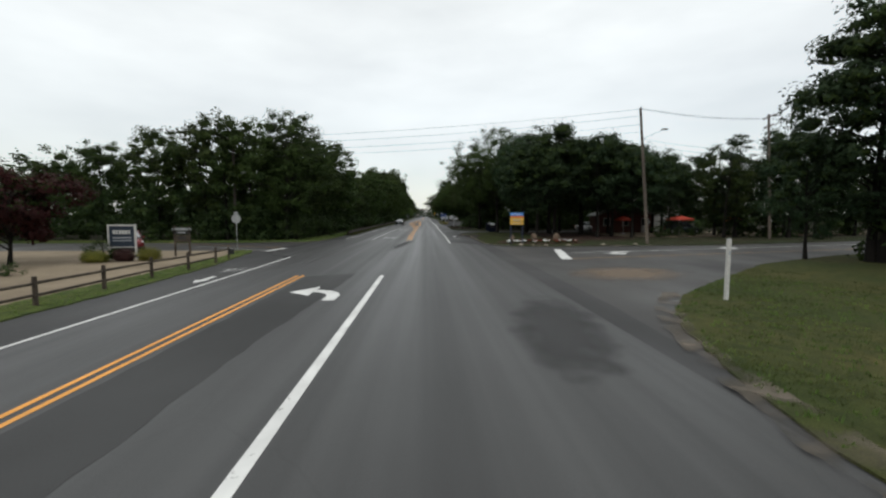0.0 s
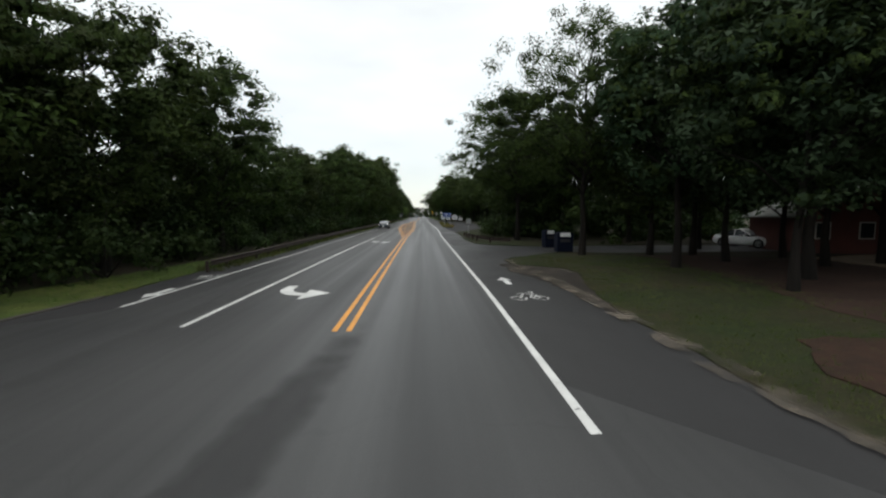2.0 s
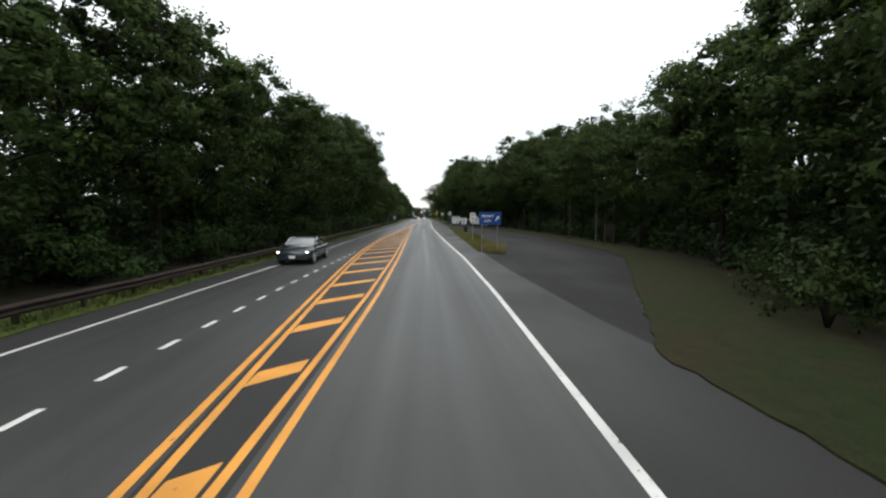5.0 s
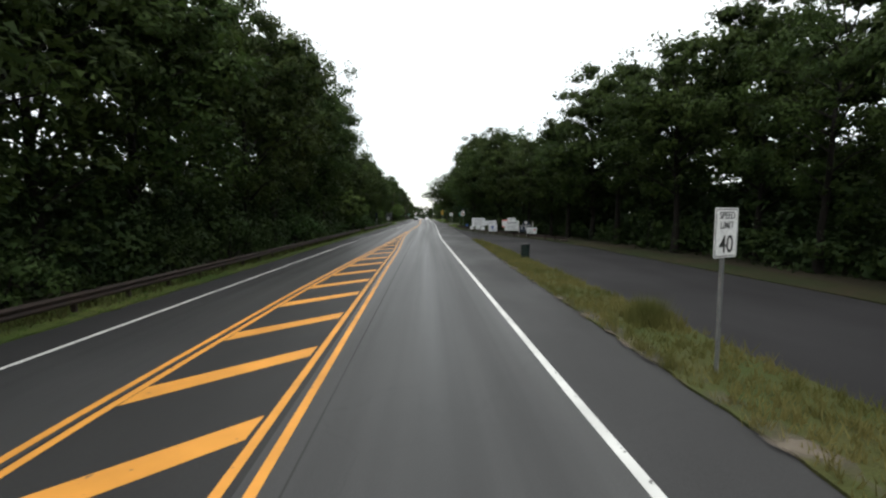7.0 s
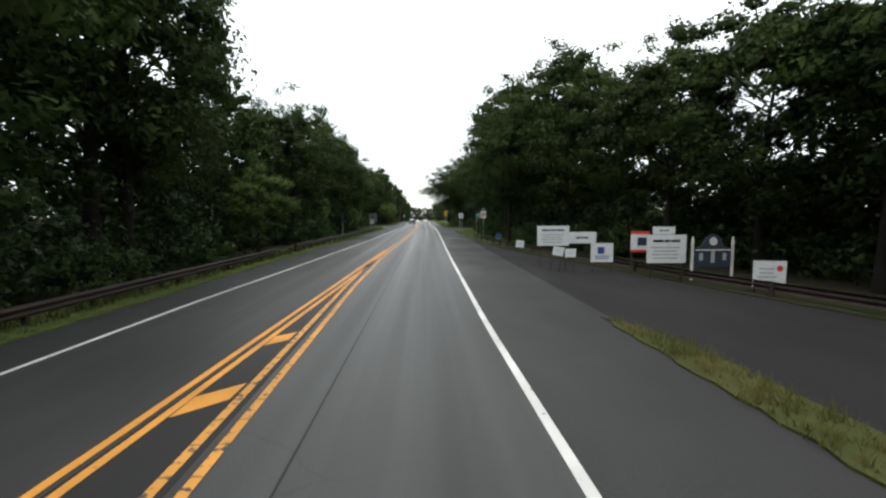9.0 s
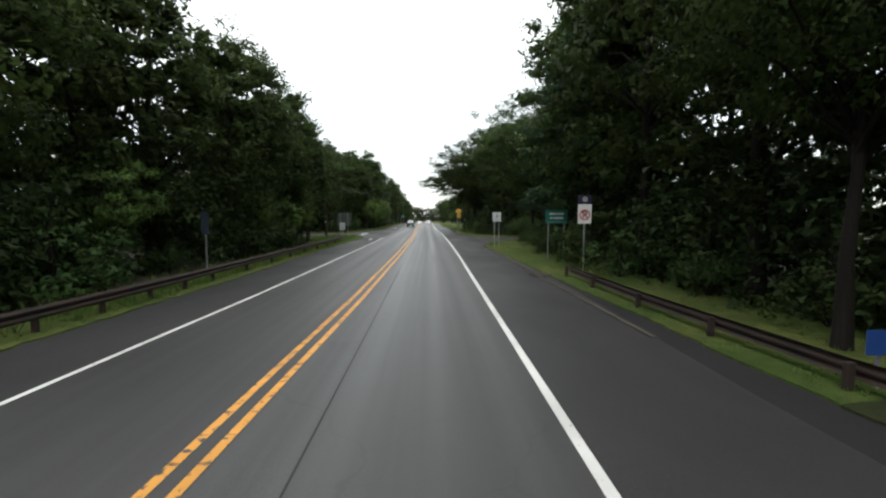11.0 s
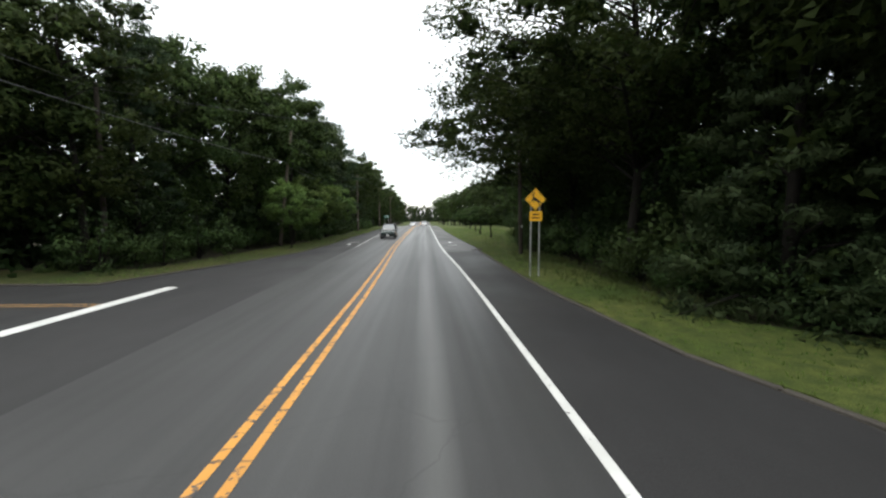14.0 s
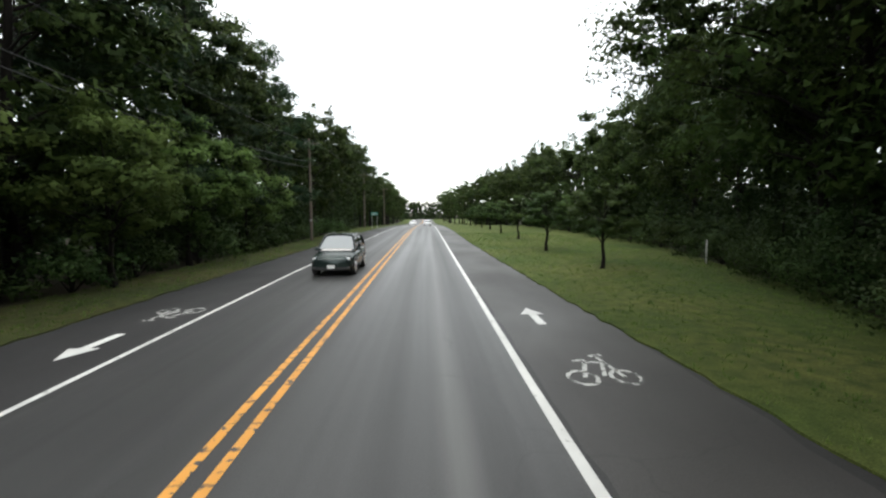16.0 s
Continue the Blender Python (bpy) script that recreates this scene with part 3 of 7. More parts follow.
slab("side_road_east", [(3, 3), (5.6, 6), (9, 13), (12.5, 17), (18.5, 22), (27, 26.6), (75, 38), (75, 49), (24, 37), (10, 36.4), (6, 39.2), (3, 42)], -0.012, M_SIDE, "pale worn asphalt side road at the junction", "road")
slab("driveway", [(3, 59), (5, 60.4), (9, 64.3), (34, 65.5), (34, 71), (9.8, 71), (6, 72.6), (3, 75)], -0.012, M_SHOULDER, "dark asphalt driveway under oak trees", "driveway")
slab("parking_lot", [(3.6, 96), (5.4, 98), (8.6, 104), (10.4, 108.5), (12.7, 114), (14.0, 120), (14.3, 140), (13.7, 160), (12.7, 168.5), (11.1, 175), (9.8, 181.5), (8.3, 187.5), (7.0, 194), (6.3, 200), (5.9, 216), (3.6, 216)], -0.012, M_LOT, "dark asphalt parking lay-by beside the road", "parking lot")
slab("side_road_west", [(-8, 26), (-13.9, 33), (-17, 33.6), (-70, 35), (-70, 44.6), (-16, 43.6), (-11.6, 43.8), (-8, 48)], -0.012, M_SIDE, "asphalt side road at the junction", "road")
slab("side_road_north_west", [(-8, 249), (-9.2, 252.6), (-10.4, 253.3), (-14, 253.8), (-60, 256), (-60, 264), (-13.3, 263), (-12.4, 266.5), (-10.6, 273), (-8, 276)], -0.012, M_SHOULDER, "dark asphalt side road at the wooded junction", "road")
slab("side_road_north_east", [(3, 231), (5.8, 235.5), (7.5, 238.5), (12, 242.8), (34, 246), (34, 253), (13, 249.2), (9.6, 248.4), (7.8, 249.8), (5.6, 252.6), (3, 256)], -0.012, M_SIDE, "grey asphalt side road between hedges", "road")
slab("gravel_lot", [(-12.75, -40), (-12.8, 12), (-13.0, 22), (-13.3, 29), (-14.4, 33.2), (-18, 33.6), (-50, 34.6), (-50, -40)], 0.0, M_GRAVEL, "pale sandy gravel lot beside the fence", "gravel lot", 0.12, 0.8)
slab("gravel_yard", [(23.6, 52.8), (27, 51), (30, 50.4), (60, 55), (70, 64), (40, 64), (24, 60.5)], 0.03, M_GRAVEL, "pale sandy yard in front of the shops", "gravel lot", 0.2, 1.5, 0.1)

# Grass beside the road, with sandy fringes.
VERGES = [
    ([(5.0, -60), (4.7, 4.6), (5.1, 6.3), (5.4, 7.4), (6.2, 10), (7.1, 11.8), (8.6, 13.9), (12.2, 17.2), (18.2, 22.4), (26.9, 27.0), (60, 34.5), (60, -60)], M_ROUGH),
    ([(5.35, 41.3), (5.6, 38.8), (6.5, 37.4), (7.5, 36.5), (10.3, 35.8), (24, 36.4), (60, 45.5), (60, 48), (24, 47), (20, 58), (16, 63), (10.4, 64.9), (8.8, 64.5), (4.9, 60.6), (4.75, 58.2), (5.9, 57.3), (7.1, 56.3), (7.2, 54.6), (6.3, 51.5), (5.7, 48.5), (5.45, 45.5)], M_DULL_GRASS),
    ([(9.8, 70.5), (6.3, 72), (4.7, 73.7), (4.4, 80.6), (4.75, 94), (4.6, 97), (8.1, 105), (9.9, 109), (12.2, 114.3), (13.5, 120), (13.8, 140), (13.2, 160), (12.3, 168.5), (10.7, 175), (9.4, 181.5), (7.9, 187.5), (6.6, 194), (5.9, 199.5), (11.5, 200), (13.6, 182), (15.2, 172), (16, 150), (16, 118), (13, 106), (9, 97), (8.6, 78), (13, 73), (20, 72)], M_DULL_GRASS),
    ([(5.9, 199.5), (5.5, 215), (5.2, 225), (5.1, 232),
      (5.9, 236), (7.6, 239), (12.0, 243.3), (34, 246.5), (34, 243), (14, 240), (9.6, 234), (9.2, 222), (9.6, 214), (11.5, 200)], M_GRASS),
    ([(5.5, 117.9), (4.6, 118.8), (3.95, 120.4), (4.1, 131), (4.35, 147), (4.65, 160), (4.75, 170.6), (5.6, 168.2), (6.0, 157), (6.15, 140), (6.2, 131), (6.0, 121)], M_DRY),
    ([(34, 252.5), (13, 248.7), (9.6, 247.9), (7.9, 249.2), (6.3, 250.2), (5.35, 253.5), (4.8, 260), (4.55, 266), (4.5, 273), (4.5, 283), (4.25, 290), (4.0, 300), (3.75, 316), (3.75, 334), (25, 334), (18.5, 311), (12.6, 291), (9, 283), (8.2, 278), (8.0, 256), (12, 252.6), (34, 258)], M_GRASS),
    ([(-11.05, -60), (-11.05, 15.4), (-11.55, 23.7), (-12.1, 26.6), (-12.4, 29), (-12.95, 32.2), (-13.5, 33.5), (-14.6, 33.4), (-13.5, 29), (-13.1, 22), (-12.9, 12), (-12.85, -60)], M_GRASS),
    ([(-70, 44.2), (-16.2, 43.1), (-12, 43.3), (-11.1, 45), (-10.7, 50), (-10.7, 57), (-9.85, 64), (-9.75, 86), (-9.35, 107), (-9.1, 140), (-9.05, 165), (-8.95, 200), (-8.5, 212), (-8.65, 222), (-8.55, 235), (-8.2, 246), (-8.3, 249), (-8.9, 251.8),
      (-10.2, 253.0), (-14, 253.5), (-60, 255.6), (-60, 250), (-17, 248), (-12.5, 243), (-11.2, 232), (-11.4, 206), (-11.5, 170), (-11.7, 120), (-12.2, 80), (-13, 58), (-15, 47), (-70, 48)], M_GRASS),
    ([(-60, 264.2), (-13.2, 263.3), (-12.3, 266.5), (-10.5, 272.8), (-9.4, 278), (-9.0, 287), (-9.15, 300), (-9.15, 334), (-12.6, 334), (-12.4, 290), (-14.2, 268), (-60, 268)], M_ROUGH),
]
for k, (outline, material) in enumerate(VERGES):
    slab("verge", outline, 0.035, material, ("dry yellowish grass island between road and lay-by" if material is M_DRY else "dull brownish green grass under the trees" if material is M_DULL_GRASS else "dull olive grass verge beside the trees" if material is M_ROUGH else "rough green grass verge beside the asphalt"), "grass", 0.07, 0.45, 0.12, 20 + k)
ribbon("verge", lambda y: -12.6 - 0.01 * (y - 334), lambda y: -9.15, 334, 588, 0.035, M_GRASS, 4, "rough green grass verge beside the asphalt", "grass", 0.3)
ribbon("verge", lambda y: 3.75, lambda y: 24 + 0.06 * (y - 334), 334, 588, 0.035, M_GRASS, 4, "wide mown green grass meadow", "grass", 0.3)
slab("sand_fringe", [(4.45, -20), (4.35, 4.6), (4.75, 6.4), (5.0, 7.6), (5.8, 10.2), (6.7, 12.2), (8.3, 14.6), (8.8, 14.5), (7.35, 11.9), (6.4, 9.9), (5.6, 7.3), (5.25, 4), (5.0, -20)], 0.040, M_SAND_EDGE, "pale sandy dirt along the grass edge", "dirt", 0.07, 0.25, 0.0, 3)
slab("sand_fringe", [(5.0, 42.5), (5.25, 39.0), (6.2, 37.2), (7.4, 36.2), (10.3, 35.5), (24, 36.1), (24, 36.7), (10.4, 36.2), (7.7, 36.9), (6.8, 37.8), (5.9, 39.2), (5.7, 42.5), (5.7, 50), (5.1, 60), (4.7, 60), (5.1, 50)], 0.042, M_SAND_EDGE, "pale sandy dirt along the grass edge", "dirt", 0.07, 0.25, 0.0, 4)
slab("sand_fringe", [(4.05, 125), (4.2, 147), (4.5, 160), (4.9, 160), (4.6, 147), (4.5, 125)], 0.042, M_SAND_EDGE, "pale sandy dirt along the grass island", "dirt", 0.1, 0.35, 0.0, 5)
slab("bare_ground", [(11.2, 44.4), (11.9, 48.3), (12.9, 52.4), (13.9, 57), (13.7, 62.6), (19, 61.5), (22.8, 58), (23.0, 50), (23.2, 45.5), (16.5, 43.4)], 0.048, M_NEEDLES, "bare reddish brown ground under evergreen trees", "dirt", 0.25, 0.6, 0.03, 7)
slab("dirt_bay", [(4.2, 58.2), (4.25, 55), (4.8, 53.4), (5.1, 51), (5.35, 46), (5.9, 48.3), (6.5, 51.2), (7.4, 54.5), (7.3, 56.5), (6.0, 57.6), (4.8, 58.6)], 0.006, M_DIRT, "dark trampled dirt with pale sandy ruts", "dirt", 0.15, 0.4, 0.0, 8)
slab("sand_fringe", [(4.25, 57.8), (4.3, 55.4), (5.0, 53.8), (5.2, 51), (5.6, 51), (6.2, 53), (5.6, 55.2), (7.4, 54.6), (7.6, 55.4), (5.8, 56.8)], 0.012, M_SAND_EDGE, "pale sandy ruts in the dirt", "dirt", 0.2, 0.3, 0.0, 9)
slab("flower_bed", [(6.9, 39.6), (9, 38.3), (13.5, 38.2), (15.5, 40.5), (13, 44), (8, 44), (6.8, 42)], 0.06, M_MULCH, "dark brown mulch flower bed", "flower bed", 0.15, 0.5, 0.1, 6)


# Low stone kerb blocks on the grass edges.
def kerb(points, label):
    k = thing("kerb", Matrix.Identity(4), label, "kerb", "kerbs along the verges", "structure")
    base = None
    for (x0, y0), (x1, y1) in zip(points, points[1:]):
        d = math.hypot(x1 - x0, y1 - y0)
        n = max(1, int(d / 1.8))
        a = math.atan2(y1 - y0, x1 - x0)
        for i in range(n):
            f = (i + 0.5) / n
            if base is None:
                base = mesh_of("kerbstone", box(1.0, 0.14, 0.14, (0, 0, -0.02), 0.02), M_KERB)
            o = new("kerbstone", base)
            o.parent = k
            o.matrix_basis = pose(x0 + (x1 - x0) * f, y0 + (y1 - y0) * f, 0.0 + level(y0), 0, 0, math.degrees(a)) @ Matrix.Diagonal((d / n - 0.015, 1, 1, 1))


kerb([(5.05, 203), (5.02, 214), (5.0, 232), (5.8, 236), (7.5, 239), (11.9, 243.4)], "low weathered concrete kerb along the grass")
kerb([(13, 248.55), (9.6, 247.75), (7.8, 249.05), (6.2, 250.05), (5.22, 253.6), (4.66, 260), (4.42, 266), (4.38, 273), (4.38, 279)], "low weathered concrete kerb round the corner")
kerb([(-16.2, 42.95), (-12, 43.15), (-11.0, 44.9), (-10.6, 50)], "low pale concrete kerb at the junction")
kerb([(-20, 263.4), (-13.1, 263.2), (-12.2, 266.4), (-10.4, 272.7), (-9.3, 278), (-8.9, 286)], "low weathered concrete kerb round the corner")


# ---- road markings ----
def stripe(name, centre, y0, y1, width, material, label, z=0.006, step=2.0, kind="structure"):
    return ribbon(name, lambda y: centre(y) - width / 2, lambda y: centre(y) + width / 2, y0, y1, z, material, step, label, "road marking")


def on(points, shift=0.0):
    return lambda y: along(points, y) + shift


stripe("edge_line", on(LINE_L), -60, 28.1, 0.12, M_WHITE_LINE, "thin white painted edge line")
stripe("edge_line", on(LINE_L), 48.3, 248.7, 0.12, M_WHITE_LINE, "thin white painted edge line")
stripe("edge_line", on(LINE_L), 283.8, 588, 0.12, M_WHITE_LINE, "thin white painted edge line")
stripe("edge_line", on(LINE_R), 40.4, 588, 0.15, M_WHITE_LINE, "white painted edge line of the lane")
stripe("lane_line", lambda y: -2.02, -60, 19.3, 0.20, M_WHITE_LINE, "broad white painted turning lane line")
stripe("lane_line", on([(45, -5.87), (70, -5.75), (86, -5.45)]), 45.9, 84.5, 0.14, M_WHITE_LINE, "white painted turning lane line")
for sh in (-0.13, 0.13):
    stripe("centre_line", on(DBL_A, sh), -60, 19.5, 0.11, M_YELLOW, "yellow painted double centre line")
    stripe("centre_line", on(CENTRE, sh * 1.3), 45.3, 140, 0.13, M_YELLOW, "yellow painted double centre line")
    stripe("centre_line", on(CENTRE, sh * 1.3), 140, 588, 0.13, M_YELLOW_CUT, "worn yellow double centre line with milled rumble notches")
    stripe("centre_line", on(OUTER, sh), 86.5, 193, 0.13, M_YELLOW, "yellow painted double line of the median")

median = thing("hatch_marking", pose(0, 0, 0), "yellow diagonal hatch bars of the painted median", "road marking")
BARS = (93.4, 96.8, 100.2, 103.6, 107.0, 110.8, 114.4, 117.4, 120.9, 124.1, 127.3, 130.4, 133.5, 136.6, 139.9, 142.9, 146.0, 149.2, 152.3, 155.7, 159.2, 162.6, 166.1, 169.2)
for y in BARS:
    xr = along(CENTRE, y) - 0.30
    xl = along(OUTER, y - 1.2) + 0.22
    lean = 0.95 * (xr - xl)
    xl = along(OUTER, y - lean) + 0.22
    if xr - xl > 0.1:
        bm = bmesh.new()
        q = [(xl, y - lean - 0.35), (xr, y - 0.33), (xr, y + 0.31), (xl, y - lean + 0.33)]
        bm.faces.new([bm.verts.new((a, b, 0.007)) for a, b in q])
        part("stripe", bm, M_YELLOW, median)
dots = thing("dotted_line", pose(0, 0, 0), "short white dashes beside the median", "road marking")
for k in range(-14, 7):
    y = 110.0 + 1.685 * k
    part("dash", box(0.13, 0.66, 0.004, (along([(86, -5.5), (104, -5.36), (110, -5.27), (121, -5.02)], y), y, 0.006)), M_WHITE_LINE, dots)


def flat_shape(name, polys, m, label, category="road marking", material=None, group=""):
    """Painted shapes on the road, each one polygon in x and y."""
    t = thing(name, m, label, category, group)
    for nm, poly in polys:
        bm = bmesh.new()
        bm.faces.new([bm.verts.new((a, b, 0.0)) for a, b in poly])
        if bm.faces[:][0].normal.z < 0:
            bmesh.ops.reverse_faces(bm, faces=bm.faces[:])
        bmesh.ops.triangulate(bm, faces=bm.faces[:])
        part(nm, bm, material or M_WHITE_LINE, t)
    return t


def arc(cx, cy, r0, r1, a0, a1, n=14):
    inner = [(cx + r0 * math.cos(radians(a0 + (a1 - a0) * i / n)), cy + r0 * math.sin(radians(a0 + (a1 - a0) * i / n))) for i in range(n + 1)]
    outer = [(cx + r1 * math.cos(radians(a0 + (a1 - a0) * i / n)), cy + r1 * math.sin(radians(a0 + (a1 - a0) * i / n))) for i in range(n + 1)]
    return inner + outer[::-1]


TURN = [("shaft", [(0.55, -1.2), (0.95, -1.2), (0.98, -0.3), (0.80, 0.25), (0.45, 0.62), (0.0, 0.78), (-0.12, 0.78), (-0.12, 0.32), (0.10, 0.28), (0.40, 0.02), (0.55, -0.4)]),
        ("head", [(-0.95, 0.35), (-0.1, -0.35), (-0.1, 1.5)])]
flat_shape("turn_arrow", TURN, pose(-3.95, 14.9, 0.006), "white painted curved turn arrow", group="turn arrows")
flat_shape("turn_arrow", TURN, pose(-4.15, 50.6, 0.006, 0, 0, 180), "white painted curved turn arrow", group="turn arrows")
flat_shape("turn_arrow", TURN, pose(-4.0, 77, 0.006, 0, 0, 180), "white painted curved turn arrow", group="turn arrows")
ARROW = [("shaft", [(-0.11, -0.9), (0.11, -0.9), (0.11, 0.15), (-0.11, 0.15)]), ("head", [(-0.32, 0.15), (0.32, 0.15), (0.0, 0.9)])]
BIKE = [("wheel", arc(-0.28, -0.45, 0.19, 0.26, 0, 359)), ("wheel", arc(0.42, -0.45, 0.19, 0.26, 0, 359)),
        ("frame", [(-0.28, -0.45), (-0.20, -0.45), (0.0, 0.0), (-0.08, 0.02)]), ("frame", [(-0.05, 0.0), (0.30, 0.05), (0.30, 0.13), (-0.06, 0.09)]),
        ("frame", [(0.05, -0.42), (0.13, -0.42), (0.34, 0.10), (0.27, 0.10)]), ("frame", [(0.36, -0.45), (0.44, -0.45), (0.34, 0.28), (0.27, 0.26)]),
        ("saddle", [(-0.2, 0.12), (0.05, 0.12), (0.03, 0.2), (-0.2, 0.2)]), ("handlebar", [(0.2, 0.28), (0.45, 0.33), (0.43, 0.42), (0.18, 0.37)])]
for bx, by, ax, ay, turn in ((3.45, 49.6, 3.4, 52.6, 0), (2.75, 285.5, 2.7, 289.2, 0), (-9.25, 54.2, -9.25, 50.6, 180), (-7.0, 289.6, -7.15, 287.0, 180), (-6.75, 246.4, -6.8, 243.6, 180), (-9.55, 21.4, -9.5, 18.5, 180)):
    flat_shape("bicycle_symbol", BIKE, pose(bx, by, 0.0, 0, 0, turn) @ Matrix.Diagonal((1.05, 1.35, 1, 1)), "white painted bicycle symbol in the bicycle lane", material=M_WHITE_OLD, group="bicycle symbols")
    flat_shape("lane_arrow", ARROW, pose(ax, ay, 0.0, 0, 0, turn), "white painted straight arrow in the bicycle lane", group="bicycle arrows")
flat_shape("stop_bar", [("bar", [(8.25, 25.8), (8.95, 25.8), (10.5, 33.0), (9.95, 33.1)])], pose(0, 0, -0.004), "broad white painted stop bar", group="stop bars")
flat_shape("stop_bar", [("bar", [(-12.4, 32.8), (-12.0, 32.8), (-11.5, 35.8), (-11.95, 35.8)])], pose(0, 0, -0.004), "broad white painted stop bar", group="stop bars")
flat_shape("stop_bar", [("bar", [(-10.15, 254.6), (-9.65, 254.5), (-9.45, 262.4), (-9.95, 262.5)])], pose(0, 0, 0.001), "broad white painted stop bar", group="stop bars")
flat_shape("lane_line", [("line", [(10.0, 29.75), (10.0, 29.9), (60, 41.9), (60, 41.75)])], pose(0, 0, -0.005), "white painted lane line of the side road")
for sh in (0.0, 0.28):
    flat_shape("centre_line", [("line", [(8.9, 25.85 + sh), (8.9, 25.97 + sh), (60, 38.2 + sh), (60, 38.05 + sh)])], pose(0, 0, -0.005), "faded yellow side road centre line", material=M_YELLOW_OLD)
    flat_shape("centre_line", [("line", [(-10.0, 258.9 + sh), (-10.0, 259.02 + sh), (-45, 259.7 + sh), (-45, 259.55 + sh)])], pose(0, 0, 0.0), "faded yellow side road centre line", material=M_YELLOW_OLD)
    flat_shape("centre_line", [("line", [(-12.0, 35.75 + sh), (-12.0, 35.84 + sh), (-26, 43.0 + sh), (-26, 42.9 + sh)])], pose(0, 0, -0.004), "faded yellow side road centre line", material=M_YELLOW_OLD)
flat_shape("turn_arrow", TURN, pose(13.8, 29.7, -0.004, 0, 0, 100), "white painted turn arrow on the side road", group="turn arrows")
flat_shape("turn_arrow", TURN, pose(24.5, 33.4, -0.004, 0, 0, 100), "white painted turn arrow on the side road", group="turn arrows")
flat_shape("lane_line", [("line", [(-20.2, 38.25), (-20.2, 38.4), (-11.95, 33.05), (-11.95, 32.9)])], pose(0, 0, -0.004), "white painted line of the side road mouth", material=M_WHITE_OLD)
cover = thing("manhole_cover", pose(4.28, 24.3, 0.001), "dark iron drain cover in the asphalt", "manhole cover")
part("cover", rod((0, 0, -0.01), (0, 0, 0.003), 0.31, sides=20), M_BLACK, cover)


# ---- trees ----
def tube(path, radii, sides=6):
    """Rings round a path: vertices and faces."""
    verts, faces = [], []
    for i, p in enumerate(path):
        d = path[min(i + 1, len(path) - 1)] - path[max(i - 1, 0)]
        d = d / (np.linalg.norm(d) + 1e-9)
        u = np.cross(d, (0.31, 0.95, 0.05))
        u /= np.linalg.norm(u) + 1e-9
        v = np.cross(d, u)
        for k in range(sides):
            a = 2 * math.pi * k / sides
            verts.append(p + radii[i] * (math.cos(a) * u + math.sin(a) * v))
    for i in range(len(path) - 1):
        for k in range(sides):
            a, b = i * sides + k, i * sides + (k + 1) % sides
            faces.append((a, b, b + sides, a + sides))
    return np.array(verts), np.array(faces)


def leaves(rng, centres, spread3, per, size, narrow=0.62, droop=0.3, heart=None, inner=0.45):
    """Small pointed leaves scattered round clump centres, most of them near the clump's skin; spread3: half-sizes of each clump."""
    n = len(centres) * per
    c = np.repeat(centres, per, axis=0)
    s = np.repeat(spread3, per, axis=0)
    d = rng.normal(size=(n, 3))
    d /= np.linalg.norm(d, axis=1, keepdims=True) + 1e-9
    r = inner + (1.0 - inner) * rng.uniform(0.0, 1.0, size=(n, 1)) ** 0.85
    pos = c + d * r * s
    normal = d * 0.9 + np.array([0, 0, 0.6]) + rng.normal(size=(n, 3)) * 0.4
    normal /= np.linalg.norm(normal, axis=1, keepdims=True) + 1e-9
    u = np.cross(normal, rng.normal(size=(n, 3)))
    u /= np.linalg.norm(u, axis=1, keepdims=True) + 1e-9
    v = np.cross(normal, u)
    a = size * rng.uniform(0.6, 1.3, size=(n, 1))
    b = a * narrow
    verts = np.empty((n, 3, 3))
    verts[:, 0] = pos - u * a * 0.45 + v * b * 0.5
    verts[:, 1] = pos + u * a * 0.65 - normal * a * droop * 0.5
    verts[:, 2] = pos - u * a * 0.45 - v * b * 0.5
    soft = d * 0.75 + np.array([0, 0, 0.2]) + normal * 0.2
    if heart is not None:
        away = (pos - heart) / (np.abs(centres - heart).max(axis=0) + 0.5)
        soft = soft + away * 0.7
    soft /= np.linalg.norm(soft, axis=1, keepdims=True) + 1e-9
    return verts.reshape(-1, 3), np.arange(n * 3).reshape(n, 3)[:, ::-1], np.repeat(soft, 3, axis=0)


_bm = bmesh.new()
bmesh.ops.create_icosphere(_bm, subdivisions=1, radius=1.0)
_bm.verts.ensure_lookup_table()
BALL_V = np.array([v.co[:] for v in _bm.verts])
BALL_F = np.array([[v.index for v in f.verts] for f in _bm.faces])
_bm.free()


def hearts(rng, centres, spread3, heart=None):
    """The close-grown inside of each clump, an uneven lump that its leaves stand round."""
    n, k = len(centres), len(BALL_V)
    lump = 1.0 + rng.uniform(-0.28, 0.28, size=(n, k, 1))
    d = np.tile(BALL_V, (n, 1, 1))
    v = centres[:, None] + d * lump * spread3[:, None]
    soft = d * 0.75 + np.array([0, 0, 0.1]) + rng.normal(size=d.shape) * 0.25
    if heart is not None:
        soft = soft + (v - heart) / (np.abs(centres - heart).max(axis=0) + 0.5) * 0.7
    soft /= np.linalg.norm(soft, axis=2, keepdims=True) + 1e-9
    f = BALL_F[None] + (np.arange(n) * k)[:, None, None]
    return v.reshape(-1, 3), f.reshape(-1, 3), soft.reshape(-1, 3)


def gathered(sets):
    """Several leaf sets as one."""
    first = np.cumsum([0] + [len(q[0]) for q in sets])
    return np.concatenate([q[0] for q in sets]), np.concatenate([q[1] + k for q, k in zip(sets, first)]), np.concatenate([q[2] for q in sets])


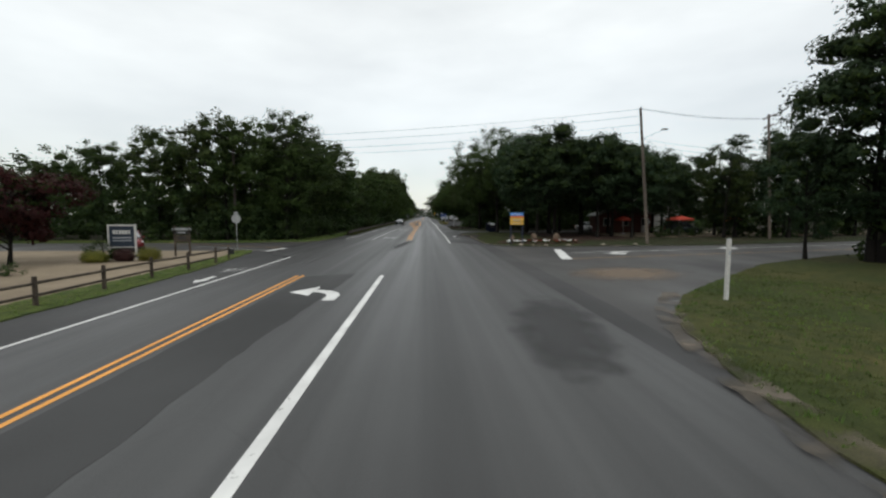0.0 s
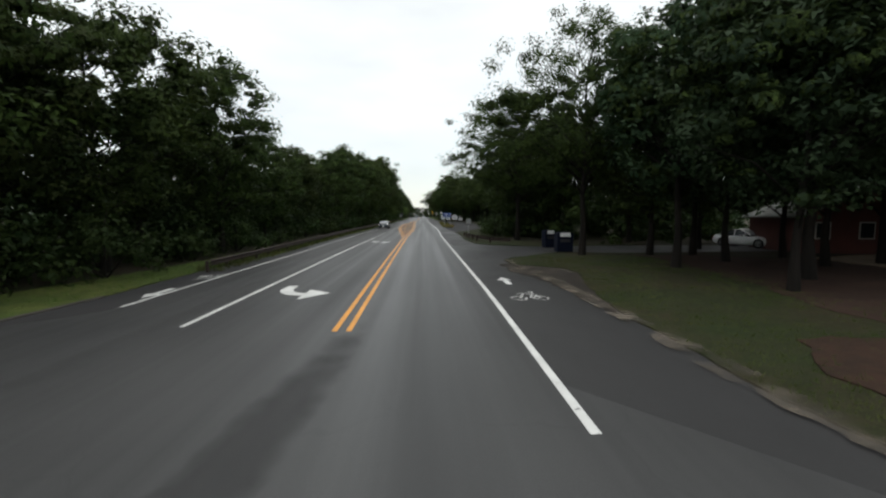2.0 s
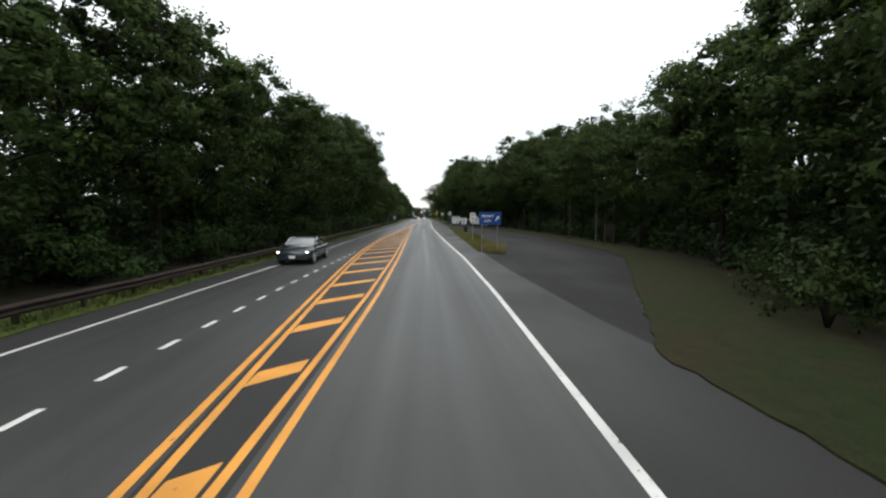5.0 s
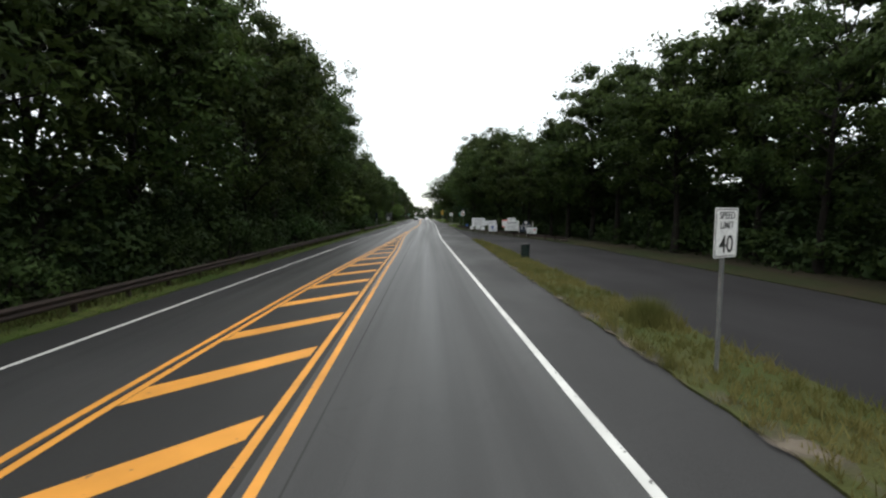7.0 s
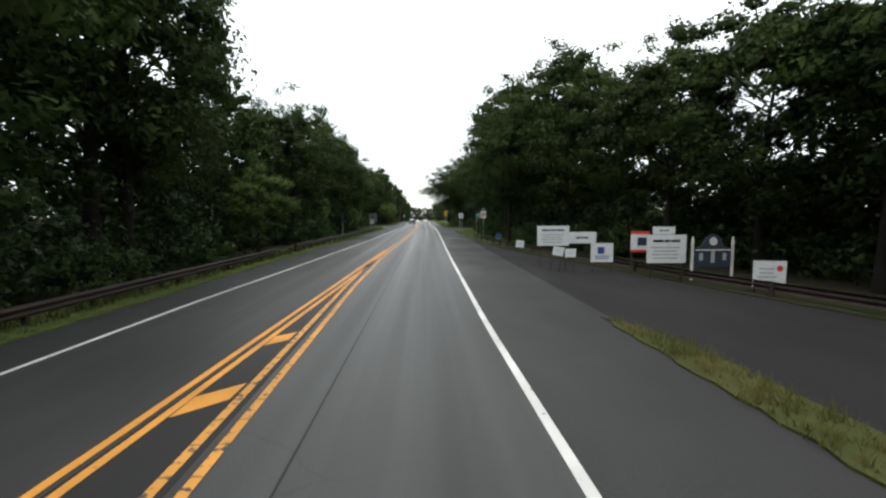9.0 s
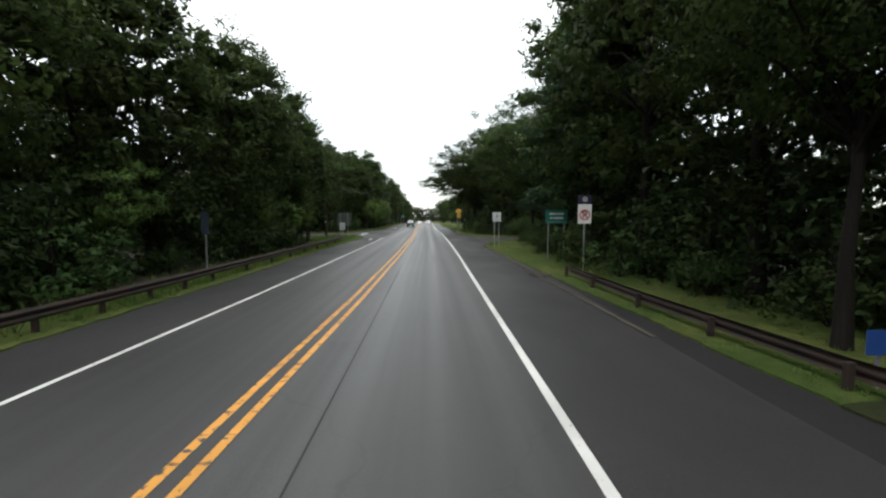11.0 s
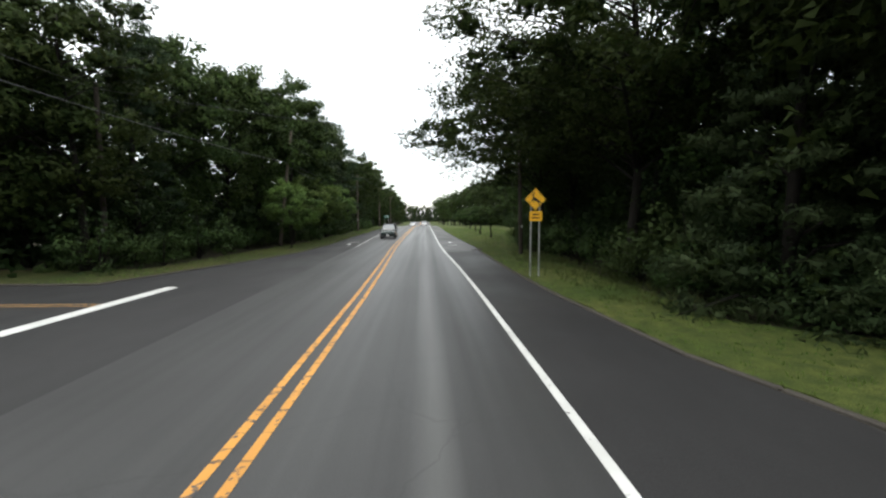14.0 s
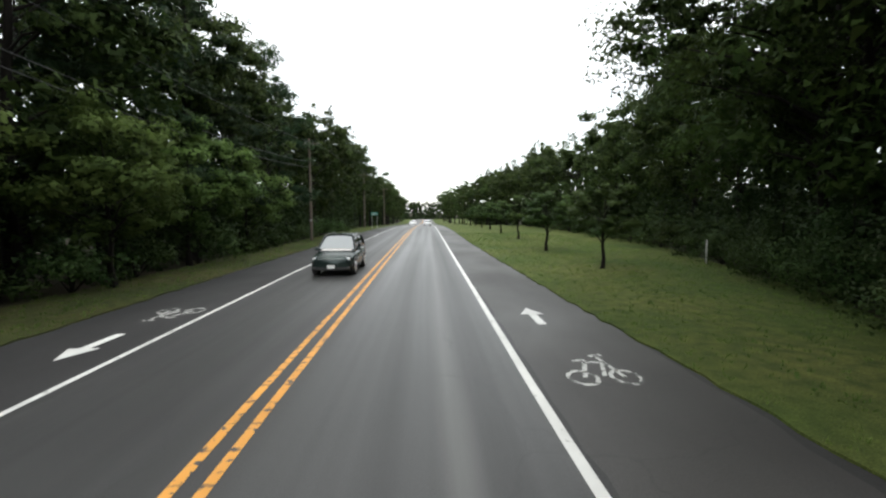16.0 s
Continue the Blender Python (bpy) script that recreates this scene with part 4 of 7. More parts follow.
def tree_meshes(seed, height, radius, clear, clumps, per, leaf, kind="oak", core=0.42, core_top=0.8, tuft=0.20):
    """Trunk with limbs, and a crown of leaf clumps, as two meshes. core: how much of a clump is close-grown; core_top: up to which share of the crown."""
    rng = np.random.default_rng(seed)
    lean = rng.normal(size=2) * 0.03 * height
    top = height * (0.80 if kind == "oak" else 0.97)
    ts = np.linspace(0, 1, 7)
    spine = np.array([[lean[0] * t * t + rng.normal() * 0.05 * (0 < t < 1), lean[1] * t * t + rng.normal() * 0.05 * (0 < t < 1), t * top] for t in ts])
    r0 = (0.012 if kind == "oak" else 0.014) * height + 0.03
    V, F = tube(spine, [r0 * (1.35 if t == 0 else 1.0) * (1 - 0.85 * t) for t in ts], 8)
    off = len(V)
    Vs, Fs = [V], [F]
    cs, sp = [], []
    mid = clear + (height - clear) * 0.52
    half = (height - clear) * 0.5
    for i in range(clumps):
        if kind == "oak":
            d = rng.normal(size=3)
            d /= np.linalg.norm(d)
            d[2] = d[2] * 0.95 + 0.08
            f = rng.uniform(0.42, 1.0) ** 0.6
            lump = 0.86 + 0.2 * math.sin(3 * math.atan2(d[1], d[0]) + seed) + rng.normal() * 0.06
            p = np.array([d[0] * radius * f * lump, d[1] * radius * f * lump, mid + d[2] * half * f * 0.92])
            k = tuft * radius * rng.uniform(0.75, 1.25)
            s = np.array([k, k, k * rng.uniform(0.55, 0.8)])
        elif kind == "spruce":
            t = rng.uniform(0, 1) ** 1.35
            a = rng.uniform(0, 2 * math.pi)
            reach = radius * (1.0 - t) ** 0.8 * rng.uniform(0.3, 1.0)
            p = np.array([math.cos(a) * reach, math.sin(a) * reach, clear + (height - clear) * t - 0.16 * reach])
            k = radius * rng.uniform(0.15, 0.24) * (1.1 - 0.6 * t)
            s = np.array([k, k, k * 0.5])
        elif kind == "pine":
            t = rng.uniform(0, 1) ** 0.8
            z = clear + (height - clear) * t
            a = rng.uniform(0, 2 * math.pi)
            reach = radius * (1.0 - 0.72 * t ** 1.4) * rng.uniform(0.3, 1.05)
            p = np.array([math.cos(a) * reach, math.sin(a) * reach, z + 0.06 * reach])
            k = radius * rng.uniform(0.15, 0.25)
            s = np.array([k, k, k * 0.42])
        else:
            t = rng.uniform(0, 1)
            a = rng.uniform(0, 2 * math.pi)
            reach = radius * rng.uniform(0.1, 0.95)
            p = np.array([math.cos(a) * reach, math.sin(a) * reach, height * (0.16 + 0.66 * t * math.sqrt(max(0.05, 1 - (reach / radius) ** 2 * 0.8)))])
            k = radius * rng.uniform(0.22, 0.34)
            s = np.array([k, k, k * 0.8])
        cs.append(p)
        sp.append(s)
    cs, sp = np.array(cs), np.array(sp)
    for i in range(0, clumps, 5):
        e = cs[i]
        zb = min(max(e[2] - 0.45 * math.hypot(e[0], e[1]) - 0.3, clear * 0.75), top * 0.93)
        if kind == "shrub":
            zb = 0.0
        t = zb / top
        b = np.array([lean[0] * t * t, lean[1] * t * t, zb])
        m1 = b * 0.55 + e * 0.45 + np.array([rng.normal() * 0.1, rng.normal() * 0.1, 0.10 * np.linalg.norm(e - b)])
        rr = r0 * 0.34 * (1 - 0.6 * t) + 0.012
        v, f = tube([b, m1, e], [rr, rr * 0.62, 0.012], 5)
        Vs.append(v)
        Fs.append(f + off)
        off += len(v)
    heart = np.array([0, 0, clear + (height - clear) * 0.42])
    narrow = 0.24 if kind in ("pine", "spruce") else 0.66
    low = cs[:, 2] < clear + (height - clear) * core_top
    sets = [leaves(rng, cs[low], sp[low], per, leaf, narrow, heart=heart)]
    if not low.all():
        # Looser tufts at the airy top, thickest at their twigs.
        sets.append(leaves(rng, cs[~low], sp[~low] * 0.92, per, leaf, narrow, heart=heart, inner=0.2))
    if core > 0 and low.any():
        sets.append(leaves(rng, cs[low] * np.array([0.92, 0.92, 1.0]), sp[low] * 0.62, max(per // 7, 4), leaf * 1.2, 0.75, heart=heart, inner=0.15))
        deep = np.flatnonzero(low)[::2]
        inner = [hearts(rng, cs[deep] * np.array([0.68, 0.68, 1.0]), sp[deep] * core * 0.85, heart)]
        if kind == "oak":
            # Close-grown knots just under the skin of the upper crown.
            high = np.flatnonzero(low & (cs[:, 2] > clear + (height - clear) * 0.45))
            inner.append(hearts(rng, cs[high] * np.array([0.9, 0.9, 0.985]), sp[high] * core * 1.25, heart))
        sets.append(gathered(inner))
    LV, LF, LN = gathered(sets)
    return np.concatenate(Vs), np.concatenate(Fs), LV, LF, LN, len(sets[-1][1]) if core > 0 and low.any() else 0


PROTOS = {}


def with_inner(me, count):
    """The last faces of a crown are its inner growth."""
    if count:
        me.materials.append(M_INNER)
        index = np.zeros(len(me.polygons), np.int32)
        index[-count:] = 1
        me.polygons.foreach_set("material_index", index)
    return me


def define_tree(key, seed, height, radius, clear, clumps, per, leaf, kind, leaf_mat, bark, name, label, category="tree", core=0.42, core_top=0.8, tuft=0.20):
    V, F, LV, LF, LN, inner = tree_meshes(seed, height, radius, clear, clumps, per, leaf, kind, core, core_top, tuft)
    PROTOS[key] = dict(trunk=from_arrays("trunk", V, F, bark, True), crown=with_inner(from_arrays("crown", LV, LF, leaf_mat, True, LN), inner), h=height, r=radius, name=name, label=label, category=category)


def plant(key, x, y, height, turn=0.0, wide=1.0, group="roadside woods", label=""):
    """One tree or shrub of a kind, at a place, scaled to a height."""
    p = PROTOS[key]
    s = height / p["h"]
    m = pose(x, y, level(y) - 0.05, 0, 0, turn) @ Matrix.Diagonal((s * wide, s * wide, s, 1))
    t = thing(p["name"], m, label or p["label"], p["category"], group)
    for nm in ("trunk", "crown"):
        o = new(nm if p["category"] != "shrub" or nm == "crown" else "stem", p[nm])
        o.parent = t
    return t


OAK_LABEL = "dark green broadleaf oak tree at the woodland edge"
for k, (sd, h, r, cl) in enumerate(((11, 15, 4.7, 1.2), (12, 15, 5.1, 0.8), (13, 15, 4.4, 1.6), (14, 15, 4.9, 0.6))):
    define_tree("oak%d" % k, sd, h, r, cl, 130, 54, 0.25, "oak", M_OAK, M_BARK, "oak_tree", OAK_LABEL, core_top=0.93)
for k, (sd, h, r, cl) in enumerate(((17, 15, 4.9, 2.0), (18, 15, 5.2, 1.5))):
    define_tree("tall%d" % k, sd, h, r, cl, 115, 58, 0.25, "oak", M_OAK, M_BARK, "oak_tree", "dark green oak tree with a bare trunk below its crown", core=0.42, core_top=0.92)
define_tree("airy0", 15, 15, 4.9, 1.2, 84, 110, 0.19, "oak", M_OAK, M_BARK, "oak_tree", "airy oak tree with sky showing through its crown", core=0.36, core_top=0.6)
define_tree("airy1", 16, 15, 4.6, 1.6, 78, 110, 0.19, "oak", M_OAK, M_BARK, "oak_tree", "airy oak tree with sky showing through its crown", core=0.36, core_top=0.6)
for k, (sd, h, r, cl) in enumerate(((21, 15, 5.4, 0.8), (22, 15, 4.9, 1.0), (23, 15, 5.2, 0.6))):
    define_tree("far%d" % k, sd, h, r, cl, 60, 20, 0.44, "oak", M_OAK, M_BARK, "oak_tree", "dark green broadleaf tree deeper in the woods", core=0.5, core_top=0.86)
for k, (sd, r) in enumerate(((31, 4.0), (32, 3.6))):
    define_tree("pine%d" % k, sd, 15, r, 2.4, 110, 66, 0.31, "pine", M_PINE, M_BARK, "pine_tree", "dark green pitch pine with layered branches", core=0.4)
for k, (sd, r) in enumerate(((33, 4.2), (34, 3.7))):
    define_tree("spruce%d" % k, sd, 14, r, 0.5, 150, 75, 0.24, "spruce", M_SPRUCE_LIT, M_BARK, "spruce_tree", "dark green spruce with drooping branches to the grass", core=0.42)
define_tree("cedar", 41, 13, 4.7, 0.5, 120, 62, 0.235, "oak", M_PINE, M_BARK, "cedar_tree", "broad dark green evergreen tree", core=0.46, core_top=0.9)
define_tree("high_cedar", 42, 13, 5.2, 1.7, 135, 60, 0.245, "oak", M_PINE, M_BARK, "cedar_tree", "broad dark evergreen tree with a bare lower trunk", core=0.46, core_top=0.9)
define_tree("birch", 43, 12, 2.6, 4.6, 34, 80, 0.17, "oak", M_OAK, M_PALE_BARK, "birch_tree", "slim pale-trunked tree before the dark woods", core=0.4)
define_tree("bigoak", 51, 15.5, 7.8, 3.4, 290, 104, 0.17, "oak", M_OAK, M_BARK, "oak_tree", "tall spreading oak tree with branches over the road", core=0.4, core_top=0.62, tuft=0.135)
define_tree("young", 61, 7.5, 3.2, 1.2, 60, 120, 0.19, "oak", M_LIGHT, M_BARK, "young_tree", "bright green young tree at the wood's edge", core=0.42)
define_tree("sapling", 71, 4.2, 1.5, 1.25, 40, 90, 0.15, "oak", M_HEDGE, M_BARK, "sapling", "small round-crowned planted tree on the grass", core=0.42)
define_tree("red", 81, 5.0, 3.4, 0.6, 70, 110, 0.18, "oak", M_RED_LEAF, M_BARK, "maple_tree", "dark red-leaved maple beside the gravel lot", core=0.42)
for k, sd in enumerate((91, 92, 93)):
    define_tree("shrub%d" % k, sd, 2.6, 1.9, 0.1, 26, 46, 0.15, "shrub", M_SHRUB, M_BARK, "shrub", "dense dark green shrub under the trees", "shrub", core=0.34, core_top=1.1)
define_tree("thicket", 94, 3.4, 2.3, 0.1, 44, 130, 0.095, "shrub", M_SHRUB, M_BARK, "shrub", "tall dense dark green shrub hanging over the grass verge", "shrub", core=0.34, core_top=1.1)
define_tree("lacy", 95, 11, 4.2, 1.0, 70, 100, 0.17, "oak", M_HEDGE, M_BARK, "oak_tree", "thin lacy green tree at the wooded junction", core=0.0)

for _v in PROTOS["birch"]["trunk"].vertices:
    _v.co.x, _v.co.y = _v.co.x * 0.55, _v.co.y * 0.55
tr = random.Random(5)


def row(edge, y0, y1, gap, back, tall, keys, jit=1.2, group="roadside woods"):
    """A row of trees behind a line, with uneven gaps and heights."""
    y = y0 + tr.uniform(0, gap * 0.5)
    while y < y1:
        x = edge(y)
        s = 1 if x > 0 else -1
        key = tr.choice(keys)
        if x < 0 and 44 < y < 142:
            key = key.replace("airy", "oak")
        plant(key, x + s * (back + tr.uniform(-jit, jit)), y, tall(y) * tr.uniform(0.94, 1.09), tr.uniform(0, 360), tr.uniform(0.9, 1.12), group)
        y += gap * tr.uniform(0.75, 1.3)


WOOD_L = [(44, -13.0), (60, -13.0), (110, -12.3), (135, -11.3), (150, -10.7), (182, -11.0), (190, -13.4), (198, -13.0), (204, -11.4), (236, -11.2), (244, -15), (252, -18), (266, -14.8), (284, -14.3), (293, -12.4), (640, -13.0)]
TALL_L = [(44, 13.6), (54, 13.6), (62, 14.0), (67, 14.0), (70, 9.6), (78, 9.6), (88, 10.8), (106, 13.4), (120, 14.2), (135, 14.8), (152, 16.6), (165, 18.8), (180, 20.4), (185, 12.5), (202, 14.5), (212, 17.0), (234, 15.0), (244, 11.5), (266, 14.0), (274, 15.0), (290, 17.2), (320, 16.5), (588, 14.7)]
WOOD_R = [(84, 8.6), (97, 9.0), (106, 12.5), (118, 16.0), (150, 16.2), (172, 15.0), (184, 12.6), (198, 9.5), (212, 7.9), (234, 8.2), (239, 11.0), (254, 9.4), (280, 9.4), (288, 10.8), (292, 12.2), (297, 14.4), (307, 17.6), (330, 19.5), (380, 18.0), (430, 12.0), (480, 7.5), (640, 5.5)]
TALL_R = [(84, 13.0), (106, 12.4), (134, 12.4), (145, 15.0), (155, 16.4), (163, 16.8), (171, 17.2), (175, 14.5), (180, 13.2), (186, 13.0), (192, 15.6), (203, 18.2), (225, 18.4), (252, 17.6), (262, 15.4), (284, 15.0), (292, 16.6), (300, 17.0), (330, 15.6), (640, 15.6)]
OAKS = ["oak0", "oak1", "oak2", "oak3", "airy0", "airy1"]
FARS = ["far0", "far1", "far2"]
eL, eR, hL, hR = on(WOOD_L), on(WOOD_R), on(TALL_L), on(TALL_R)
row(eL, 46, 238, 4.6, 2.6, hL, OAKS)
row(eL, 267, 322, 4.8, 2.6, hL, ["oak0", "oak1", "pine0", "oak3", "oak2", "tall0", "pine1"])
row(eL, 322, 520, 7.5, 2.8, hL, FARS)
row(eL, 47, 242, 10.5, 8.0, lambda y: hL(y) * 1.03, FARS)
row(eL, 268, 420, 9.5, 8.0, lambda y: hL(y) * 1.05, FARS)
row(eR, 86, 112, 5.0, 2.8, hR, OAKS)
row(eR, 112, 186, 4.8, 2.4, hR, ["tall0", "tall1", "tall0", "airy0"])
row(eR, 186, 229, 5.0, 2.8, hR, OAKS)
row(eR, 254, 284, 5.2, 2.6, hR, ["airy0", "oak1", "oak0"])
row(eR, 291, 325, 5.4, 2.6, hR, OAKS)
row(eR, 325, 520, 7.5, 3.0, hR, FARS)
row(eR, 86, 234, 10.5, 8.4, lambda y: hR(y) * 1.06, FARS)
row(eR, 254, 430, 9.5, 8.4, lambda y: hR(y) * 1.06, FARS)
# Low growth along the wood's edge.
SHRUBS = ["shrub0", "shrub1", "shrub2"]
row(eL, 46, 240, 6.4, 1.0, lambda y: 2.6 * tr.uniform(0.6, 1.5), SHRUBS, 0.5, "undergrowth")
row(eL, 266, 345, 3.8, 0.5, lambda y: 2.4 * tr.uniform(0.6, 1.4), SHRUBS, 0.5, "undergrowth")
row(eR, 86, 104, 3.6, 0.4, lambda y: 2.6 * tr.uniform(0.6, 1.3), SHRUBS, 0.5, "undergrowth")
row(eR, 186, 226, 3.8, 0.6, lambda y: 2.6 * tr.uniform(0.6, 1.3), SHRUBS, 0.5, "undergrowth")
row(eR, 259, 350, 3.6, 0.4, lambda y: 2.6 * tr.uniform(0.6, 1.4), SHRUBS, 0.5, "undergrowth")
# Trees along the side roads and behind the junctions.
for x, y, h, k in ((-20, 50, 13.8, "oak1"), (-25.5, 51, 14.2, "oak2"), (-31, 51, 13.2, "oak0"), (-13.6, 240, 12.5, "oak2"), (-13.2, 234.5, 15, "oak0"), (-15.5, 245.5, 12, "oak1"), (-38, 52, 12, "oak3"), (-45, 53, 11.5, "far0"), (-52, 52, 10.5, "far1"), (-60, 50, 10, "far2"),
                   (-23, 58, 13.5, "far0"), (-31, 60, 13.5, "far1"), (-40, 61, 12.5, "far2"), (-50, 62, 12, "far0"), (-62, 62, 11, "far1"), (-74, 58, 10, "far2"), (-46, 44, 11.5, "pine0"), (-56, 30, 9, "far0"), (-58, 18, 9, "far1"), (-42, 46.5, 7, "far2"), (-64, 40, 9, "far2"),
                   (-22, 268, 14.5, "oak0"), (-28, 269, 15, "oak2"), (-34, 270, 15, "far0"), (-42, 271, 13, "far1"), (-51, 272, 13, "far2"), (-30, 278, 14, "far1"), (-40, 280, 14, "far0"),
                   (-18, 240, 11, "pine1"), (-22, 246, 12, "oak3"), (-27, 248, 12, "far1"), (-34, 249, 12, "far2"), (-43, 250, 12, "far0"),
                   (12.9, 49.5, 11.2, "high_cedar"), (15.8, 52, 14.2, "high_cedar"), (20, 49.5, 12.6, "high_cedar"), (12.6, 56.0, 13.6, "high_cedar"), (17, 58.5, 13.5, "high_cedar"), (22.9, 52.2, 12.4, "high_cedar"), (24.1, 49.4, 10.5, "high_cedar"), (24.5, 57, 12.5, "high_cedar"), (28.2, 57.6, 11.5, "high_cedar"), (26.4, 64.6, 12.5, "high_cedar"), (31.5, 58.8, 12.0, "high_cedar"), (34.5, 61.5, 12.0, "high_cedar"), (20.4, 56, 13, "high_cedar"), (21.0, 67.0, 12.5, "tall1"), (18.1, 63.2, 13.8, "tall0"), (22.5, 61, 12.5, "high_cedar"), (14.6, 62.2, 13.6, "tall1"),
                   (36.5, 53, 11.5, "cedar"), (44, 51, 12.5, "cedar"), (32.5, 56, 8.5, "cedar"), (30, 52, 6.0, "pine0"), (33.5, 47, 10.5, "airy0"), (37, 50, 12, "pine0"), (41, 47, 13, "cedar"), (47, 50, 10, "pine1"), (54, 52, 10, "cedar"), (31, 73, 12, "far0"), (38, 76, 11, "far1"), (46, 78, 12, "far2"), (56, 78, 12, "far0"), (66, 74, 12, "far1"), (74, 66, 12, "far2"),
                   (25.2, 22.6, 15.0, "cedar"), (22.6, 24.6, 8.0, "cedar"), (25, 23, 14, "pine1"), (29, 21, 14, "cedar"), (33, 26, 13, "pine0"), (27, 15, 14, "pine1"), (39, 27, 13, "cedar"), (46, 29, 13, "pine1"), (24, 12, 13, "oak1"), (34, 14, 14, "far0"), (45, 18, 14, "far1"),
                   (14, 78, 13.5, "oak2"), (20, 76, 13.5, "oak1"), (27, 77, 13, "far1"), (13.5, 86, 13, "far2"), (18, 90, 13, "far0"),
                   (16, 238, 14.5, "oak0"), (22, 241, 14.5, "oak2"), (29, 242, 14, "far0"), (16, 257, 13, "airy0"), (22, 258, 12, "airy1"), (29, 259, 14, "far1"), (38, 252, 13, "far2"), (44, 246, 13, "far0")):
    plant(k, x, y, h, tr.uniform(0, 360), tr.uniform(0.92, 1.1), "trees behind the junctions")
for q in range(-40, 62, 5):
    plant(FARS[q % 3], q, 594 + tr.uniform(-3, 3), 14.5 * tr.uniform(0.85, 1.1), tr.uniform(0, 360), 1.1, "far woods across the road")
plant("bigoak", 10.4, 62.8, 15.4, 40, 0.88, "spreading oaks")
plant("bigoak", 9.8, 79.5, 15.2, 130, 1.08, "spreading oaks")
plant("bigoak", 9.6, 264.5, 16.8, 250, 1.16, "spreading oaks")
plant("bigoak", 9.3, 279.0, 16.2, 10, 1.46, "spreading oaks")
plant("bigoak", 10.9, 238.4, 15.6, 75, 0.95, "spreading oaks")
plant("bigoak", 13.6, 254.6, 16.6, 210, 0.95, "spreading oaks")
plant("bigoak", 14.6, 293.5, 16.8, 20, 0.95, "spreading oaks")
plant("bigoak", 8.4, 202.0, 14.4, 190, 0.72, "spreading oaks")
for x, y, h in ((9.6, 219, 15.5), (10.8, 226, 16.5), (12.2, 232.5, 15.5), (13.5, 222, 17)):
    plant(tr.choice(["pine0", "pine1"]), x, y, h, tr.uniform(0, 360), 1.1, "dark pines by the side road")
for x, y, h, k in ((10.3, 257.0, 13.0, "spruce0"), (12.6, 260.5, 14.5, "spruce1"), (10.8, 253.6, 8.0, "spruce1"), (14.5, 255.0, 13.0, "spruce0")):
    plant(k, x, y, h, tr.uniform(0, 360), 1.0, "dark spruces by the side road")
plant("young", -11.6, 294.0, 7.0, 30, 1.05, "young trees")
plant("young", -12.4, 300.5, 7.6, 100, 1.1, "young trees")
plant("young", -12.6, 287.5, 6.8, 160, 1.1, "young trees")
plant("young", -11.2, 282.4, 6.0, 310, 1.0, "young trees")
plant("young", -13.0, 309, 7.2, 200, 1.0, "young trees")
plant("young", -11.9, 190.5, 6.4, 70, 1.0, "young trees")
plant("oak0", -12.8, 178.5, 18.8, 15, 0.95, "spreading oaks")
plant("oak3", -12.6, 171.0, 18.0, 200, 0.95, "spreading oaks")
plant("oak1", -14.4, 66.6, 14.2, 25, 1.05, "spreading oaks")
plant("young", -12.8, 225.0, 5.2, 20, 1.0, "young trees")
plant("young", -12.4, 230.5, 4.6, 140, 1.0, "young trees")
plant("young", -12.9, 236.0, 5.6, 260, 1.05, "young trees")
plant("lacy", -13.6, 242.6, 12.0, 70, 1.1, "young trees")
plant("lacy", -15.2, 238.5, 13.0, 190, 1.1, "young trees")
plant("oak3", 12.4, 284.6, 9.5, 40, 0.9, "spreading oaks")
for x, y, h in ((10.2, 281.6, 3.0), (9.7, 284.2, 3.4), (9.5, 281.0, 3.2), (9.3, 279.8, 2.8), (11.2, 285.2, 3.6), (10.6, 279.0, 3.2), (9.4, 276.0, 2.6), (9.6, 278.2, 3.4), (12.8, 290.5, 3.4), (13.6, 294.0, 3.2), (16.0, 299.0, 3.0), (17.5, 303.5, 3.2), (8.9, 262.4, 2.4), (9.3, 259.8, 2.2)):
    plant("thicket", x, y, h, tr.uniform(0, 360), 1.0, "undergrowth")
for x, y, h in ((10.4, 236.4, 1.3), (11.9, 237.6, 1.6), (9.8, 233.2, 2.3), (9.5, 229.4, 2.5), (9.3, 225.4, 2.2), (9.4, 221.2, 2.4), (12.6, 240.0, 1.4)):
    plant("thicket", x, y, h, tr.uniform(0, 360), 1.0, "undergrowth")
for x, y, h, k in ((19.5, 255.0, 12.0, "airy0"), (26.0, 257.0, 12.0, "oak2"), (19.0, 239.0, 15.5, "oak0"), (-20, 266, 14.5, "oak1"), (-26, 274, 15.5, "far1")):
    plant(k, x, y, h, tr.uniform(0, 360), 1.05, "trees behind the junctions")
plant("young", -13.4, 212.0, 6.0, 120, 0.9, "young trees")
for x, y, h in ((8.3, 298.2, 3.9), (8.25, 307.7, 4.0), (9.1, 321, 4.2), (9.4, 333, 4.0), (9.9, 346, 4.2), (10.4, 360, 4.0), (10.9, 375, 4.2), (11.4, 391, 4.2), (12.0, 408, 4.2)):
    plant("sapling", x, y, h * 1.1, tr.uniform(0, 360), tr.uniform(1.2, 1.42), "row of planted saplings")
plant("red", -23.4, 24.8, 6.0, 0, 1.0, "red maples")
plant("birch", 16.4, 129.2, 12.0, 0, 0.65, "birches")
plant("birch", 15.9, 135.3, 11.5, 120, 0.6, "birches")
hr = np.random.default_rng(94)
